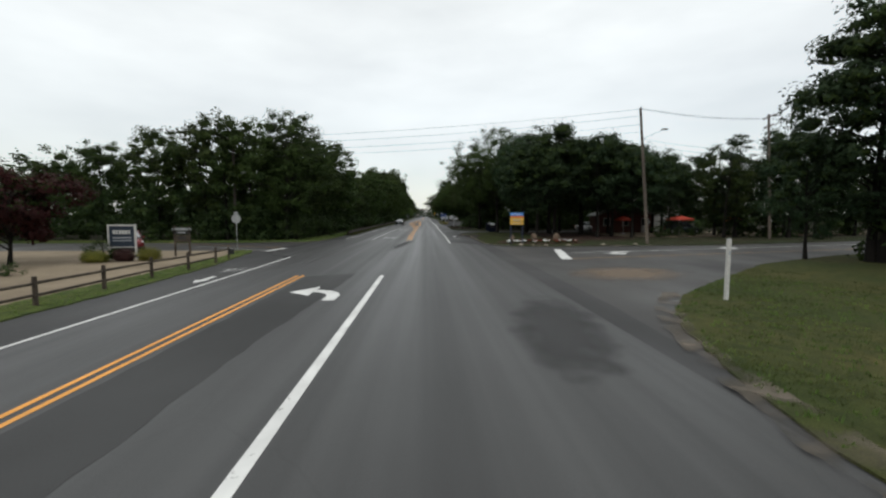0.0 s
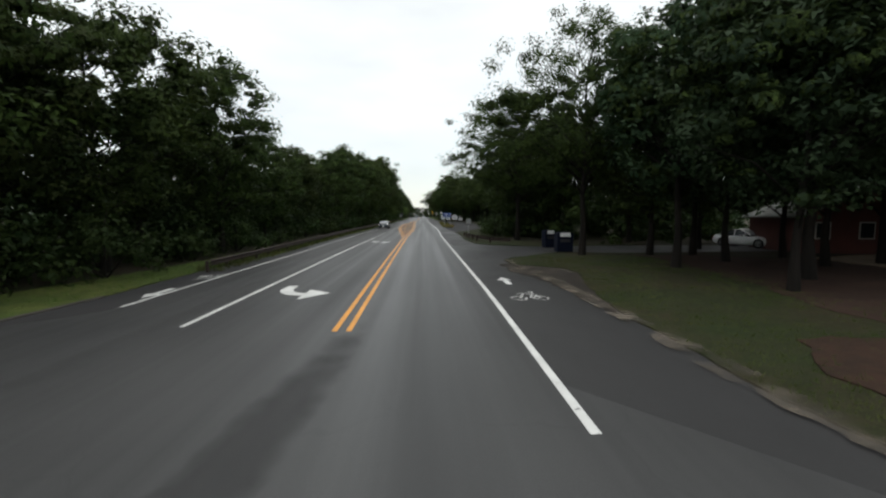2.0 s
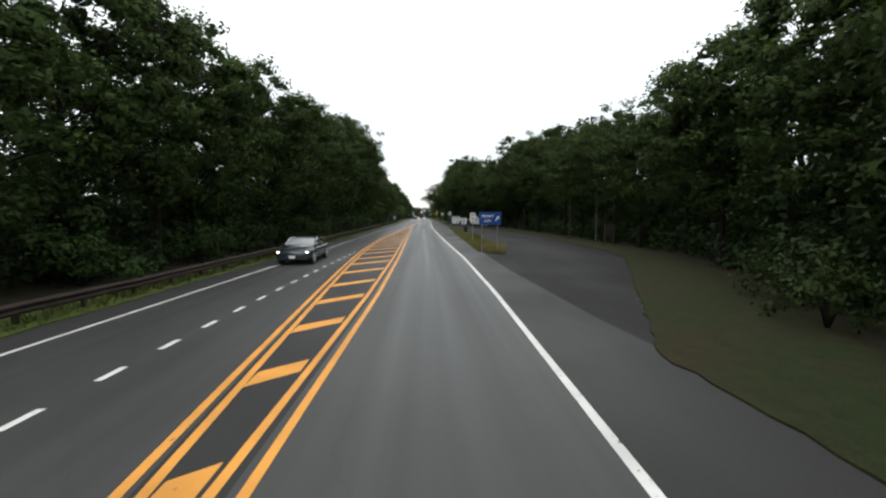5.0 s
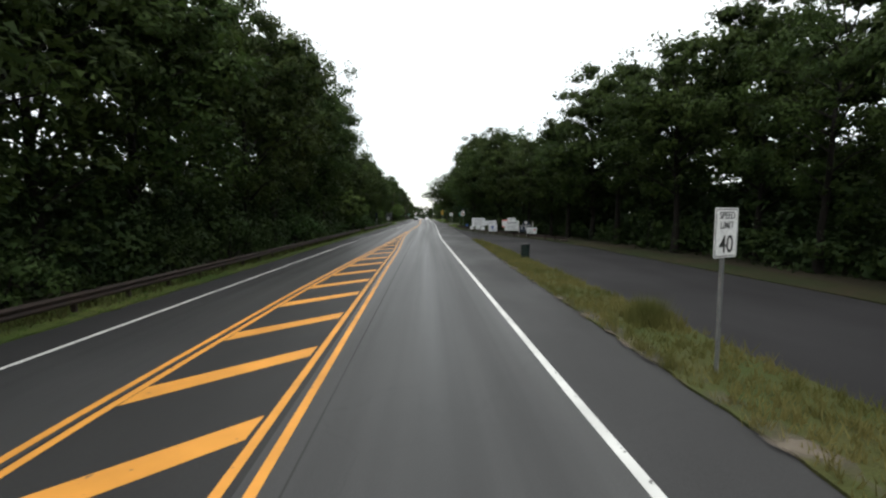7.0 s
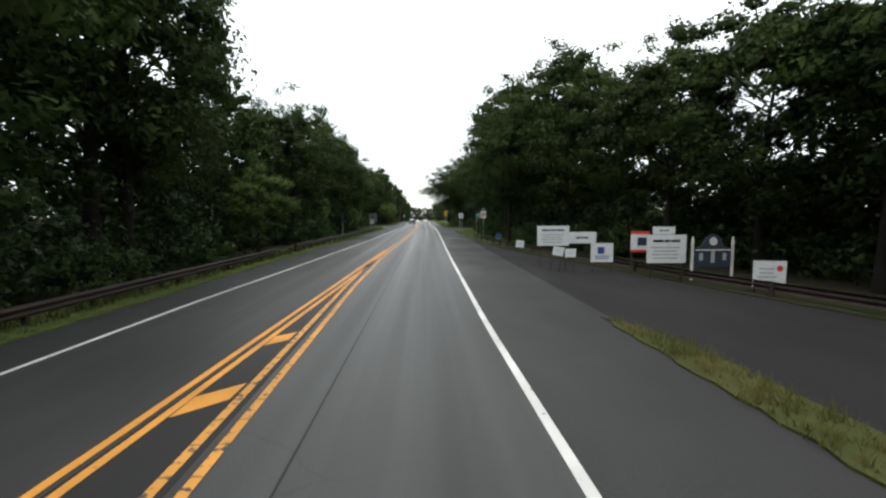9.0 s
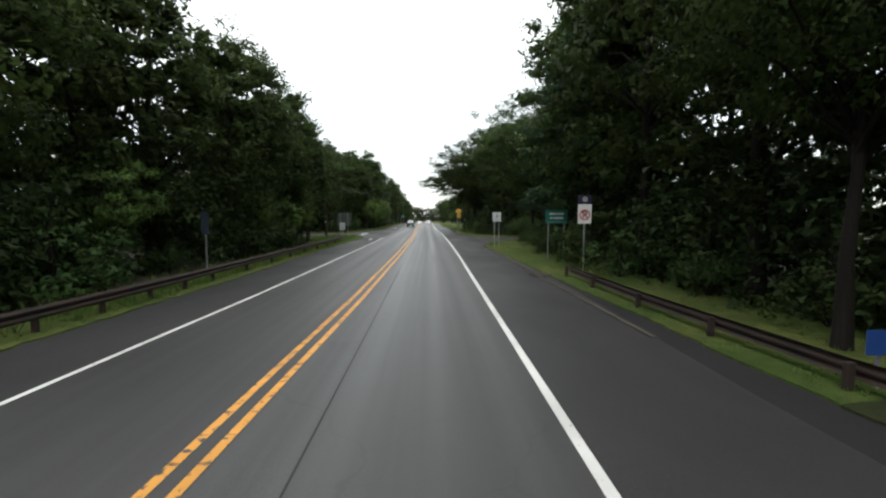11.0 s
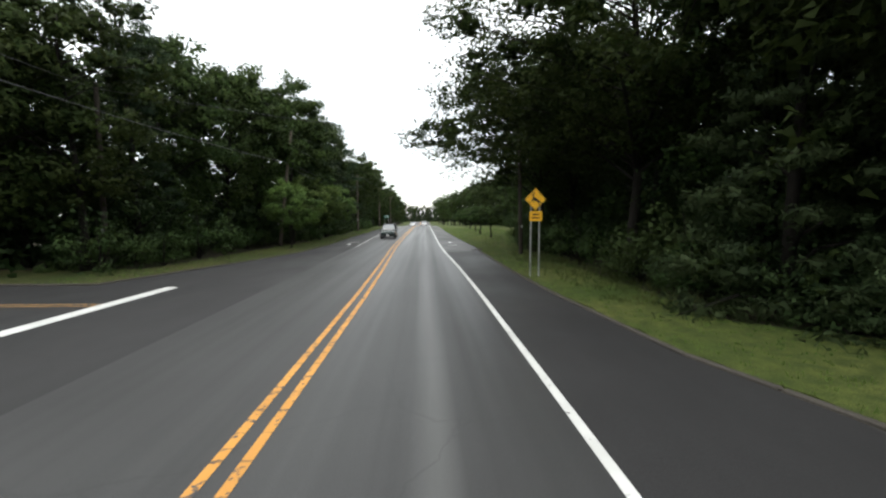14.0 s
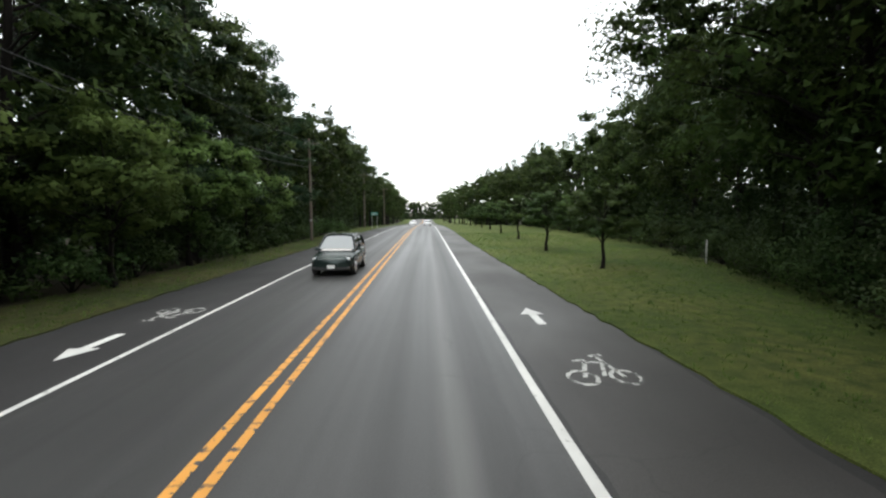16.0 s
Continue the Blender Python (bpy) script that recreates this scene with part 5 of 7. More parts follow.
HV, HF, HN = leaves(hr, np.array([[0, 0, 1.0], [-1.1, 0.1, 0.75], [1.2, 0, 0.8], [0.3, -0.2, 1.15]]), np.array([[2.4, 1.9, 1.55], [1.8, 1.7, 1.3], [1.7, 1.7, 1.35], [1.6, 1.5, 1.45]]), 5200, 0.105, 0.6)
HV[:, 2] = np.maximum(HV[:, 2], 0.02)
hedge = thing("shrub", pose(13.0, 251.0, 0.03) @ Matrix.Diagonal((1.06, 1.0, 1.16, 1)), "large rounded clipped green shrub beside the side road", "shrub", "hedge shrubs")
new("crown", from_arrays("crown", HV, HF, M_HEDGE, True, HN)).parent = hedge
part("stem", rod((0, 0, -0.05), (0, 0, 1.4), 0.12, 0.05), M_BARK, hedge)
plant("shrub1", 9.6, 253.0, 1.1, 50, 0.8, "hedge shrubs", "small dark green shrub beside the hedge")


def mound(x, y, wide, tall, material, label, seed):
    """A clipped rounded shrub, dense to the ground."""
    rng = np.random.default_rng(seed)
    v, f, nv = leaves(rng, np.array([[0, 0, tall * 0.42], [wide * 0.25, 0, tall * 0.36], [-wide * 0.2, wide * 0.1, tall * 0.36]]), np.array([[wide * 0.5, wide * 0.45, tall * 0.56], [wide * 0.36, wide * 0.36, tall * 0.45], [wide * 0.36, wide * 0.34, tall * 0.45]]), 900, 0.09, 0.6)
    v[:, 2] = np.maximum(v[:, 2], 0.01)
    t = thing("shrub", pose(x, y, 0.0), label, "shrub", "shrubs at the sign")
    new("crown", from_arrays("crown", v, f, material, True, nv)).parent = t
    part("stem", rod((0, 0, -0.05), (0, 0, tall * 0.6), 0.05, 0.02, 6), M_BARK, t)


mound(-19.3, 25.4, 1.45, 0.85, M_MOUND, "low rounded yellow-green shrub at the foot of the sign", 31)
mound(-18.1, 26.1, 1.15, 0.85, M_MAROON, "low rounded brownish shrub at the foot of the sign", 32)
mound(-16.8, 26.4, 1.35, 0.95, M_MOUND, "low rounded yellow-green shrub at the foot of the sign", 33)
for x, y, h in ((-19.5, 26.5, 1.5), (-22, 19.5, 2.2), (-26, 17.5, 2.4), (28, 50.3, 1.7), (30.5, 50.8, 1.6), (33, 51.3, 1.7), (10.7, 237.9, 0.9), (11.6, 238.4, 1.1), (-19.0, 20.0, 0.8)):
    plant("shrub2", x, y, h, tr.uniform(0, 360), 1.0, "low shrubs", "low dark green shrub in the grass")


def woods(name, spans, seed, label="dense dark green woodland behind the roadside trees", size=0.42, per=20, share=0.55, heart_size=0.52):
    """The dense growth behind the rows, one mass of leaf clumps; a span follows a wood's edge or lies in a box."""
    rng = np.random.default_rng(seed)
    cs = []
    for edge, sign, y0, y1, x0, x1, z1, n in spans:
        n = int(n * share)
        y = rng.uniform(y0, y1, n)
        x = rng.uniform(x0, x1, n) * sign
        if edge:
            x = x + np.array([edge(q) for q in y])
        z = z1 * rng.uniform(0.02, 1.0, n) ** 1.2 * (0.75 + 0.25 * np.sin(y * 0.31 + x * 0.2))
        cs.append(np.stack([x, y, z + np.array([level(q) for q in y])], 1))
    cs = np.concatenate(cs)
    sp = np.array([[1.5, 1.5, 1.1]]) * rng.uniform(0.75, 1.3, (len(cs), 1))
    inner = hearts(rng, cs[::2], sp[::2] * heart_size)
    v, f, nv = gathered([leaves(rng, cs, sp, per, size, 0.75), inner])
    tagged(new(name, with_inner(from_arrays(name, v, f, M_WOODS, True, nv), len(inner[1]))), label, "woods", kind="stuff")


woods("woods", [(eL, -1, 47, 243, 3, 9, 8.5, 1700), (eL, -1, 267, 440, 3, 9, 8.5, 1500), (eL, -1, 47, 243, 9, 20, 12, 800), (eL, -1, 268, 440, 9, 20, 12, 600), (eL, -1, 268, 310, 6, 16, 14, 420), (None, -1, 46, 70, 22, 90, 11, 900), (None, -1, 440, 590, 13, 34, 12, 600), (None, -1, -20, 44, 62, 80, 9, 400),
                (eL, -1, 186, 240, 2.0, 7, 4.5, 420), (eL, -1, 46, 186, 3.0, 7, 4.0, 420), (None, -1, 244, 252, 18, 60, 10, 350), (None, -1, 266, 276, 18, 60, 11, 450), (eL, -1, 60, 205, 9, 18, 9, 900)], 1)
woods("woods", [(eR, 1, 84, 229, 3, 10, 8.5, 1450), (eR, 1, 84, 236, 10, 20, 12, 700), (eR, 1, 254, 440, 3, 10, 8.5, 1500), (eR, 1, 256, 440, 10, 20, 12, 600), (None, 1, 262, 278, 13, 32, 11, 400), (None, 1, 440, 590, 24, 46, 12, 600), (None, 1, 72, 90, 12, 60, 11, 800), (None, 1, 82, 93, 12, 34, 15, 380), (None, 1, 2, 24, 24, 70, 12, 700), (None, 1, 60, 80, 62, 90, 10, 250),
                (None, 1, 49, 60, 36, 70, 9, 500), (eR, 1, 150, 232, 4, 9, 12, 700), (None, 1, 254, 264, 15, 44, 9, 340), (None, 1, 232, 241, 18, 44, 12, 260), (None, 1, 268, 300, 16, 40, 11, 650), (eR, 1, 108, 195, 8, 16, 9, 700)], 2, heart_size=0.6)
woods("woods", [(None, -1, 62, 245, 30, 80, 11, 1100), (None, -1, 272, 440, 30, 80, 11, 900), (None, 1, 86, 238, 36, 80, 11, 900), (None, 1, 262, 440, 40, 85, 11, 800), (None, 1, -40, 22, 36, 90, 11, 500), (None, -1, -60, 40, 64, 110, 9, 600)], 6, "dark green forest away from the road", 1.3, 9, 1.0)
woods("undergrowth", [(eL, -1, 47, 238, 0.9, 3.6, 6.8, 1250), (eL, -1, 267, 360, 1.0, 3.8, 6.2, 600), (None, -1, 45, 52, 17, 64, 6.5, 380), (eR, 1, 84, 104, 1.0, 4.0, 5.5, 170), (eR, 1, 112, 186, 3.6, 7.0, 6.0, 560), (eR, 1, 106, 186, 1.8, 4.0, 2.2, 260),
                      (eR, 1, 186, 228, 1.0, 3.8, 6.6, 360), (eR, 1, 302, 360, 1.0, 4.0, 6.0, 340), (eL, -1, 140, 190, 1.0, 2.6, 3.2, 120)], 4, "dense low dark green growth at the woodland edge", 0.22, 68, 0.6, 0.3)
woods("undergrowth", [(None, 1, 229, 238.5, 11.8, 20, 4.6, 110), (None, 1, 233, 241, 14.5, 40, 10, 230), (None, 1, 256, 264, 14, 40, 10, 240), (None, 1, 254.5, 258.5, 9.6, 16, 1.6, 130), (eR, 1, 257, 302, 1.0, 4.0, 6.0, 340), (None, 1, 268, 290, 13, 24, 7.5, 220)], 5, "dense low dark green growth at the wooded junction", 0.15, 150, 0.7, 0.28)
woods("woods", [(None, 1, 592, 616, -60, 80, 13.0, 1800)], 3, "far dark green woods where the road bends away", 0.9, 16, 0.8)


# ---- fences and guard rails ----
def split_rail_fence():
    f = thing("split_rail_fence", pose(0, 0, 0), "dark weathered wooden post-and-rail fence by the gravel lot", "fence")
    posts = [(-11.75, -6.5), (-11.75, -3.4), (-11.75, -0.2), (-11.75, 2.9), (-11.75, 6.2), (-11.75, 9.6), (-11.8, 13.2), (-11.9, 16.1), (-12.0, 19.0), (-11.9, 21.7), (-11.95, 24.6)]
    for i, (x, y) in enumerate(posts):
        bm = rod((x, y, 0.0), (x + 0.01, y, 0.92), 0.075, 0.065, 8)
        part("post", bm, M_FENCE, f)
        if i:
            px, py = posts[i - 1]
            for z0, z1 in ((0.72, 0.70), (0.34, 0.36)):
                part("rail", rod((px, py - 0.08, z0), (x, y + 0.08, z1), 0.05, 0.045, 7), M_FENCE, f)
    part("post", rod((-12.4, 27.2, 0.0), (-12.4, 27.2, 0.75), 0.07, 0.06, 8), M_FENCE, f)
    part("rail", rod((-11.95, 24.6, 0.68), (-12.4, 27.2, 0.62), 0.05, 0.045, 7), M_FENCE, f)
    part("hanging_sign", box(0.36, 0.03, 0.3, (-12.2, 27.1, 0.45), 0.006), M_BLACK, f, "small dark board on the end post")


def guard_rail(points, label, height=0.6):
    """A folded weathering steel beam on posts along a line."""
    g = thing("guard_rail", pose(0, 0, 0), label, "guard rail", "guard rails")
    dist = 0.0
    post_me = mesh_of("post", box(0.10, 0.14, height + 0.06, (0, 0, (height + 0.06) / 2 - 0.1), 0.01), M_RAIL)
    for (x0, y0), (x1, y1) in zip(points, points[1:]):
        d = math.hypot(x1 - x0, y1 - y0)
        a = math.degrees(math.atan2(y1 - y0, x1 - x0))
        n = max(1, round(d / 2.6))
        for i in range(n):
            f0 = i / n
            o = new("post", post_me)
            o.parent = g
            o.matrix_basis = pose(x0 + (x1 - x0) * f0, y0 + (y1 - y0) * f0, 0, 0, 0, a)
        for zc in (height - 0.155,):
            prof = [(0.0, -0.155), (0.02, -0.13), (0.075, -0.10), (0.075, -0.06), (0.012, -0.02), (0.012, 0.02), (0.075, 0.06), (0.075, 0.10), (0.02, 0.13), (0.0, 0.155)]
            side = Vector((math.cos(radians(a)), math.sin(radians(a)), 0))
            nrm = Vector((side.y, -side.x, 0)) if x0 < 0 else Vector((-side.y, side.x, 0))
            bm = bmesh.new()
            rings = []
            for fx, fy in ((x0, y0), (x1, y1)):
                c = Vector((fx, fy, zc)) + nrm * 0.10
                rings.append([bm.verts.new(c + nrm * q + Vector((0, 0, h))) for q, h in prof] + [bm.verts.new(c + nrm * (q - 0.012) + Vector((0, 0, h))) for q, h in reversed(prof)])
            m = len(rings[0])
            for k in range(m):
                bm.faces.new((rings[0][k], rings[0][(k + 1) % m], rings[1][(k + 1) % m], rings[1][k]))
            bmesh.ops.recalc_face_normals(bm, faces=bm.faces)
            part("beam", bm, M_RAIL, g)


split_rail_fence()
guard_rail([(-10.2, y) for y in np.linspace(56, 100, 12)] + [(-9.95, y) for y in np.linspace(104, 188, 20)], "low rusty brown steel guard rail along the woods", 0.58)
guard_rail([(-9.75 + 0.035 * (y - 192), y) for y in np.linspace(192, 208, 5)] + [(-9.15, y) for y in np.linspace(212, 236, 8)] + [(-9.5, 241.0)], "low rusty brown steel guard rail along the woods", 0.66)
guard_rail([(4.9, 86), (5.0, 82), (5.4, 78), (6.2, 74.5), (7.6, 72.6)], "low brown rail at the driveway corner", 0.55)
guard_rail([(6.2, 212.7), (6.15, 209.5), (6.15, 206), (6.5, 200), (7.3, 193.5), (8.5, 187.5), (9.5, 183), (10.1, 179.5), (10.5, 176.4), (11.5, 173.0), (12.4, 169.6), (13.2, 165)], "low rusty brown guard rail behind the lay-by", 0.52)


# ---- signs ----


def bars(parent, x, z, w, h, rows, material, y=-0.004, ragged=7):
    """Lines of print that cannot be read, as plain bars, one for each word."""
    rg = random.Random(ragged)
    step = h / rows
    for i in range(rows):
        ww = w * rg.uniform(0.7, 1.0)
        cuts = sorted(rg.uniform(0.15, 0.85) for _ in range(rg.choice((1, 1, 2)))) if ww > 2.2 * step else []
        ends = [0.0] + cuts + [1.0]
        gap = 0.09 * step / ww
        for a, b in zip(ends, ends[1:]):
            if b - a > 4 * gap:
                part("print_bar", box((b - a - 2 * gap) * ww, 0.004, step * 0.44, (x + ((a + b) / 2 - 0.5) * ww, y, z + h / 2 - step * (i + 0.5))), material, parent)


def sign_post(parent, x, top, round_post=False, material=None, y=0.03):
    if round_post:
        part("post", rod((x, y + 0.02, -0.2), (x, y + 0.02, top), 0.03, sides=8), material or M_STEEL, parent)
    else:
        bm = box(0.06, 0.012, top + 0.2, (x, y, top / 2 - 0.1))
        box(0.012, 0.035, top + 0.2, (x - 0.026, y + 0.022, top / 2 - 0.1), 0, bm)
        box(0.012, 0.035, top + 0.2, (x + 0.026, y + 0.022, top / 2 - 0.1), 0, bm)
        part("post", bm, material or M_STEEL, parent)


def panel(parent, w, h, x, z, material, back=True, r=0.04, y=0.0, name="panel", label=""):
    p = part(name, plate(rounded(w, h, min(r, w / 3, h / 3), x, z), 0.006, m=pose(0, y, 0)), material, parent, label)
    if back:
        part("backing", plate(rounded(w, h, min(r, w / 3, h / 3), x, z), 0.004, m=pose(0, y + 0.007, 0)), M_SIGN_BACK, parent)
    return p


def speed_sign():
    t = thing("speed_limit_sign", pose(4.87, 131.8, 0.04, 0, 0, 26), "white rectangular speed limit sign on a steel post", "road sign")
    sign_post(t, 0, 2.8)
    panel(t, 0.66, 0.82, 0, 2.40, M_SIGN_WHITE)
    part("border", plate(rounded(0.62, 0.78, 0.035, 0, 2.40), 0.002, m=pose(0, -0.0025, 0)), M_BLACK, t)
    part("field", plate(rounded(0.59, 0.75, 0.03, 0, 2.40), 0.002, m=pose(0, -0.005, 0)), M_SIGN_WHITE, t)
    lettering("lettering", "SPEED", 0.165, M_BLACK, t, (0, -0.008, 2.68))
    lettering("lettering", "LIMIT", 0.165, M_BLACK, t, (0, -0.008, 2.52))
    lettering("lettering", "40", 0.40, M_BLACK, t, (0, -0.008, 2.20))


def parking_sign():
    t = thing("parking_sign", pose(4.70, 119.35, 0.03, 0, 0, 18), "blue parking area sign with a white arrow on two posts", "road sign")
    for x in (-0.62, 0.62):
        sign_post(t, x, 2.75)
    panel(t, 1.74, 0.9, 0, 2.40, M_SIGN_BLUE)
    lettering("lettering", "PARKING", 0.23, M_SIGN_WHITE, t, (-0.22, -0.006, 2.56))
    lettering("lettering", "AREA", 0.23, M_SIGN_WHITE, t, (-0.22, -0.006, 2.23))
    bm = bmesh.new()
    for poly in ([(-0.035, -0.22), (0.035, -0.22), (0.035, 0.08), (-0.035, 0.08)], [(-0.13, 0.05), (0.13, 0.05), (0, 0.24)]):
        plate(poly, 0.003, bm, pose(0.55, -0.004, 2.4) @ pose(0, 0, 0, 0, 45, 0))
    part("arrow", bm, M_SIGN_WHITE, t)


def deer_sign():
    t = thing("deer_warning_sign", pose(5.0, 264.3, 0.04), "yellow diamond deer warning sign with a plate below", "road sign")
    for x in (-0.19, 0.19):
        sign_post(t, x, 3.1)
    d = 0.485
    part("diamond", plate([(0, 3.42 - d), (d, 3.42), (0, 3.42 + d), (-d, 3.42)], 0.006), M_SIGN_YELLOW, t)
    part("backing", plate([(0, 3.42 - d), (d, 3.42), (0, 3.42 + d), (-d, 3.42)], 0.004, m=pose(0, 0.007, 0)), M_SIGN_BACK, t)
    e = 0.45
    bm = bmesh.new()
    for k in range(4):
        a, b = [((0, -e), (e, 0)), ((e, 0), (0, e)), ((0, e), (-e, 0)), ((-e, 0), (0, -e))][k]
        f = 0.95
        plate([(a[0], 3.42 + a[1]), (b[0], 3.42 + b[1]), (b[0] * f, 3.42 + b[1] * f), (a[0] * f, 3.42 + a[1] * f)], 0.002, bm, pose(0, -0.0025, 0))
    part("border", bm, M_BLACK, t)
    deer = bmesh.new()
    for poly in ([(-0.13, 0.06), (-0.09, 0.13), (0.06, 0.02), (0.15, -0.04), (0.15, -0.12), (0.08, -0.12), (-0.06, -0.04)], [(-0.13, 0.06), (-0.08, 0.12), (-0.08, 0.22), (-0.15, 0.25), (-0.17, 0.19), (-0.13, 0.17)],
                 [(-0.08, 0.22), (-0.05, 0.22), (-0.02, 0.33), (-0.05, 0.33)], [(-0.11, 0.24), (-0.09, 0.24), (-0.12, 0.34), (-0.14, 0.34)], [(-0.12, 0.05), (-0.07, 0.0), (-0.17, -0.10), (-0.20, -0.08)], [(-0.06, 0.0), (-0.02, -0.03), (-0.09, -0.16), (-0.12, -0.14)],
                 [(0.15, -0.06), (0.15, -0.12), (0.26, -0.17), (0.28, -0.14)], [(0.08, -0.10), (0.14, -0.12), (0.20, -0.26), (0.16, -0.26)], [(0.14, -0.03), (0.19, 0.0), (0.18, -0.06)]):
        plate([(x, 3.42 + z) for x, z in poly], 0.002, deer, pose(0, -0.003, 0))
    part("deer_figure", deer, M_BLACK, t, "black leaping deer silhouette")
    panel(t, 0.56, 0.44, 0.02, 2.68, M_SIGN_YELLOW, True, 0.03, -0.003, "lower_plate")
    bars(t, 0.02, 2.68, 0.42, 0.30, 2, M_BLACK, -0.007, 3)


def green_sign(x, y, w, h, z, label, turn=0, rows=2):
    t = thing("direction_sign", pose(x, y, 0.03, 0, 0, turn), label, "road sign", "direction signs")
    for k in (-0.36, 0.36):
        sign_post(t, k * w, z + h / 2 - 0.02)
    panel(t, w, h, 0, z, M_SIGN_GREEN)
    bars(t, 0, z + h * 0.06, w * 0.78, h * 0.62, rows, M_SIGN_WHITE, -0.004, int(y))
    part("rule", box(w * 0.92, 0.004, 0.015, (0, -0.004, z - h * 0.40)), M_SIGN_WHITE, t)
    return t


def no_parking_sign():
    t = thing("no_parking_sign", pose(7.45, 214.0, 0.03), "white no parking sign below a dark route sign", "road sign")
    sign_post(t, 0, 3.7)
    panel(t, 0.66, 0.40, 0, 3.50, M_NAVY, True, 0.03, 0.0, "route_plate")
    part("emblem", plate(disc(0.13, 0, 3.5), 0.002, m=pose(0, -0.003, 0)), M_GREY_PRINT, t)
    panel(t, 0.66, 0.92, 0, 2.80, M_SIGN_WHITE, True, 0.03)
    ring = bmesh.new()
    n = 28
    for i in range(n):
        a, b = 2 * math.pi * i / n, 2 * math.pi * (i + 1) / n
        plate([(0.26 * math.cos(a), 2.76 + 0.26 * math.sin(a)), (0.26 * math.cos(b), 2.76 + 0.26 * math.sin(b)), (0.20 * math.cos(b), 2.76 + 0.20 * math.sin(b)), (0.20 * math.cos(a), 2.76 + 0.20 * math.sin(a))], 0.002, ring, pose(0, -0.006, 0))
    plate([(-0.17, 2.90), (-0.13, 2.95), (0.17, 2.62), (0.13, 2.57)], 0.002, ring, pose(0, -0.006, 0))
    part("ring", ring, M_SIGN_RED, t, "red prohibition ring")
    lettering("lettering", "P", 0.50, M_BLACK, t, (0, -0.004, 2.76))


def info_sign_r():
    t = thing("information_sign", pose(5.98, 231.1, 0.03), "white information sign with a dark emblem on two posts", "road sign")
    for x in (-0.2, 0.2):
        sign_post(t, x, 2.98)
    panel(t, 0.72, 0.78, 0, 2.62, M_BOARD)
    part("emblem", plate([(-0.08, 2.78), (0.08, 2.78), (0.08, 2.62), (0, 2.55), (-0.08, 2.62)], 0.002, m=pose(0.02, -0.003, 0)), M_BLACK, t)
    bars(t, 0, 2.42, 0.56, 0.28, 3, M_GREY_PRINT)
    bars(t, 0, 2.90, 0.56, 0.12, 1, M_GREY_PRINT)


def back_sign_l():
    t = thing("direction_sign", pose(-11.0, 250.2, 0.03, 0, 0, -28), "dark grey unpainted back of a large square road sign on posts", "road sign", "direction signs")
    for x in (-0.62, 0.62):
        sign_post(t, x, 3.1, True, y=-0.05)
    panel(t, 2.2, 1.72, 0, 2.28, M_SIGN_DULL, False, 0.05)
    for z in (2.85, 2.28, 1.7):
        part("stringer", box(2.0, 0.03, 0.05, (0, -0.02, z), 0.004), M_SIGN_DULL, t)
    u = thing("notice_sign", pose(-11.1, 249.5, 0.03, 0, 0, -10), "small white notice sign on a steel post", "road sign", "direction signs")
    sign_post(u, 0, 1.85)
    panel(u, 0.72, 0.92, 0, 1.40, M_BOARD, True, 0.03)
    bars(u, 0, 1.40, 0.5, 0.6, 3, M_GREY_PRINT)


def stop_sign_back():
    t = thing("round_sign", pose(-14.7, 33.7, 0.03), "grey back of a round road sign on a thin post", "road sign")
    sign_post(t, 0, 2.8, True)
    part("panel", plate(disc(0.37, 0, 2.42, 8), 0.006), M_SIGN_BACK, t)
    part("plate", box(0.3, 0.008, 0.2, (0, 0, 2.85), 0.003), M_SIGN_BACK, t)


def far_back_signs():
    t = thing("road_sign", pose(-10.4, 214.0, 0.03), "dark back of a narrow road sign by the guard rail", "road sign")
    sign_post(t, 0, 2.9)
    panel(t, 0.34, 1.05, 0, 2.4, M_SLATE, True, 0.02)
    t = thing("road_sign", pose(5.6, 88.0, 0.03), "grey back of a small road sign in the leaves", "road sign")
    sign_post(t, 0, 2.0)
    panel(t, 0.6, 0.6, 0, 1.75, M_SIGN_BACK, False, 0.03)
    t = thing("notice_board", pose(16.0, 125.3, 0.0, 0, 0, 10), "dark brown wooden notice board at the wood's edge", "notice board")
    for x in (-0.42, 0.42):
        part("post", box(0.1, 0.1, 1.9, (x, 0.05, 0.85), 0.01), M_POLE_DARK, t)
    part("board", box(1.0, 0.06, 0.95, (0, 0, 1.35), 0.01), M_POLE_DARK, t)
    t = green_sign(-9.6, 356, 1.3, 0.6, 2.6 + level(356), "small green street sign far down the road")


speed_sign()
parking_sign()
deer_sign()
green_sign(7.72, 219.4, 1.34, 0.82, 2.66, "teal green direction sign on two posts in the grass")
no_parking_sign()
info_sign_r()
back_sign_l()
stop_sign_back()
far_back_signs()


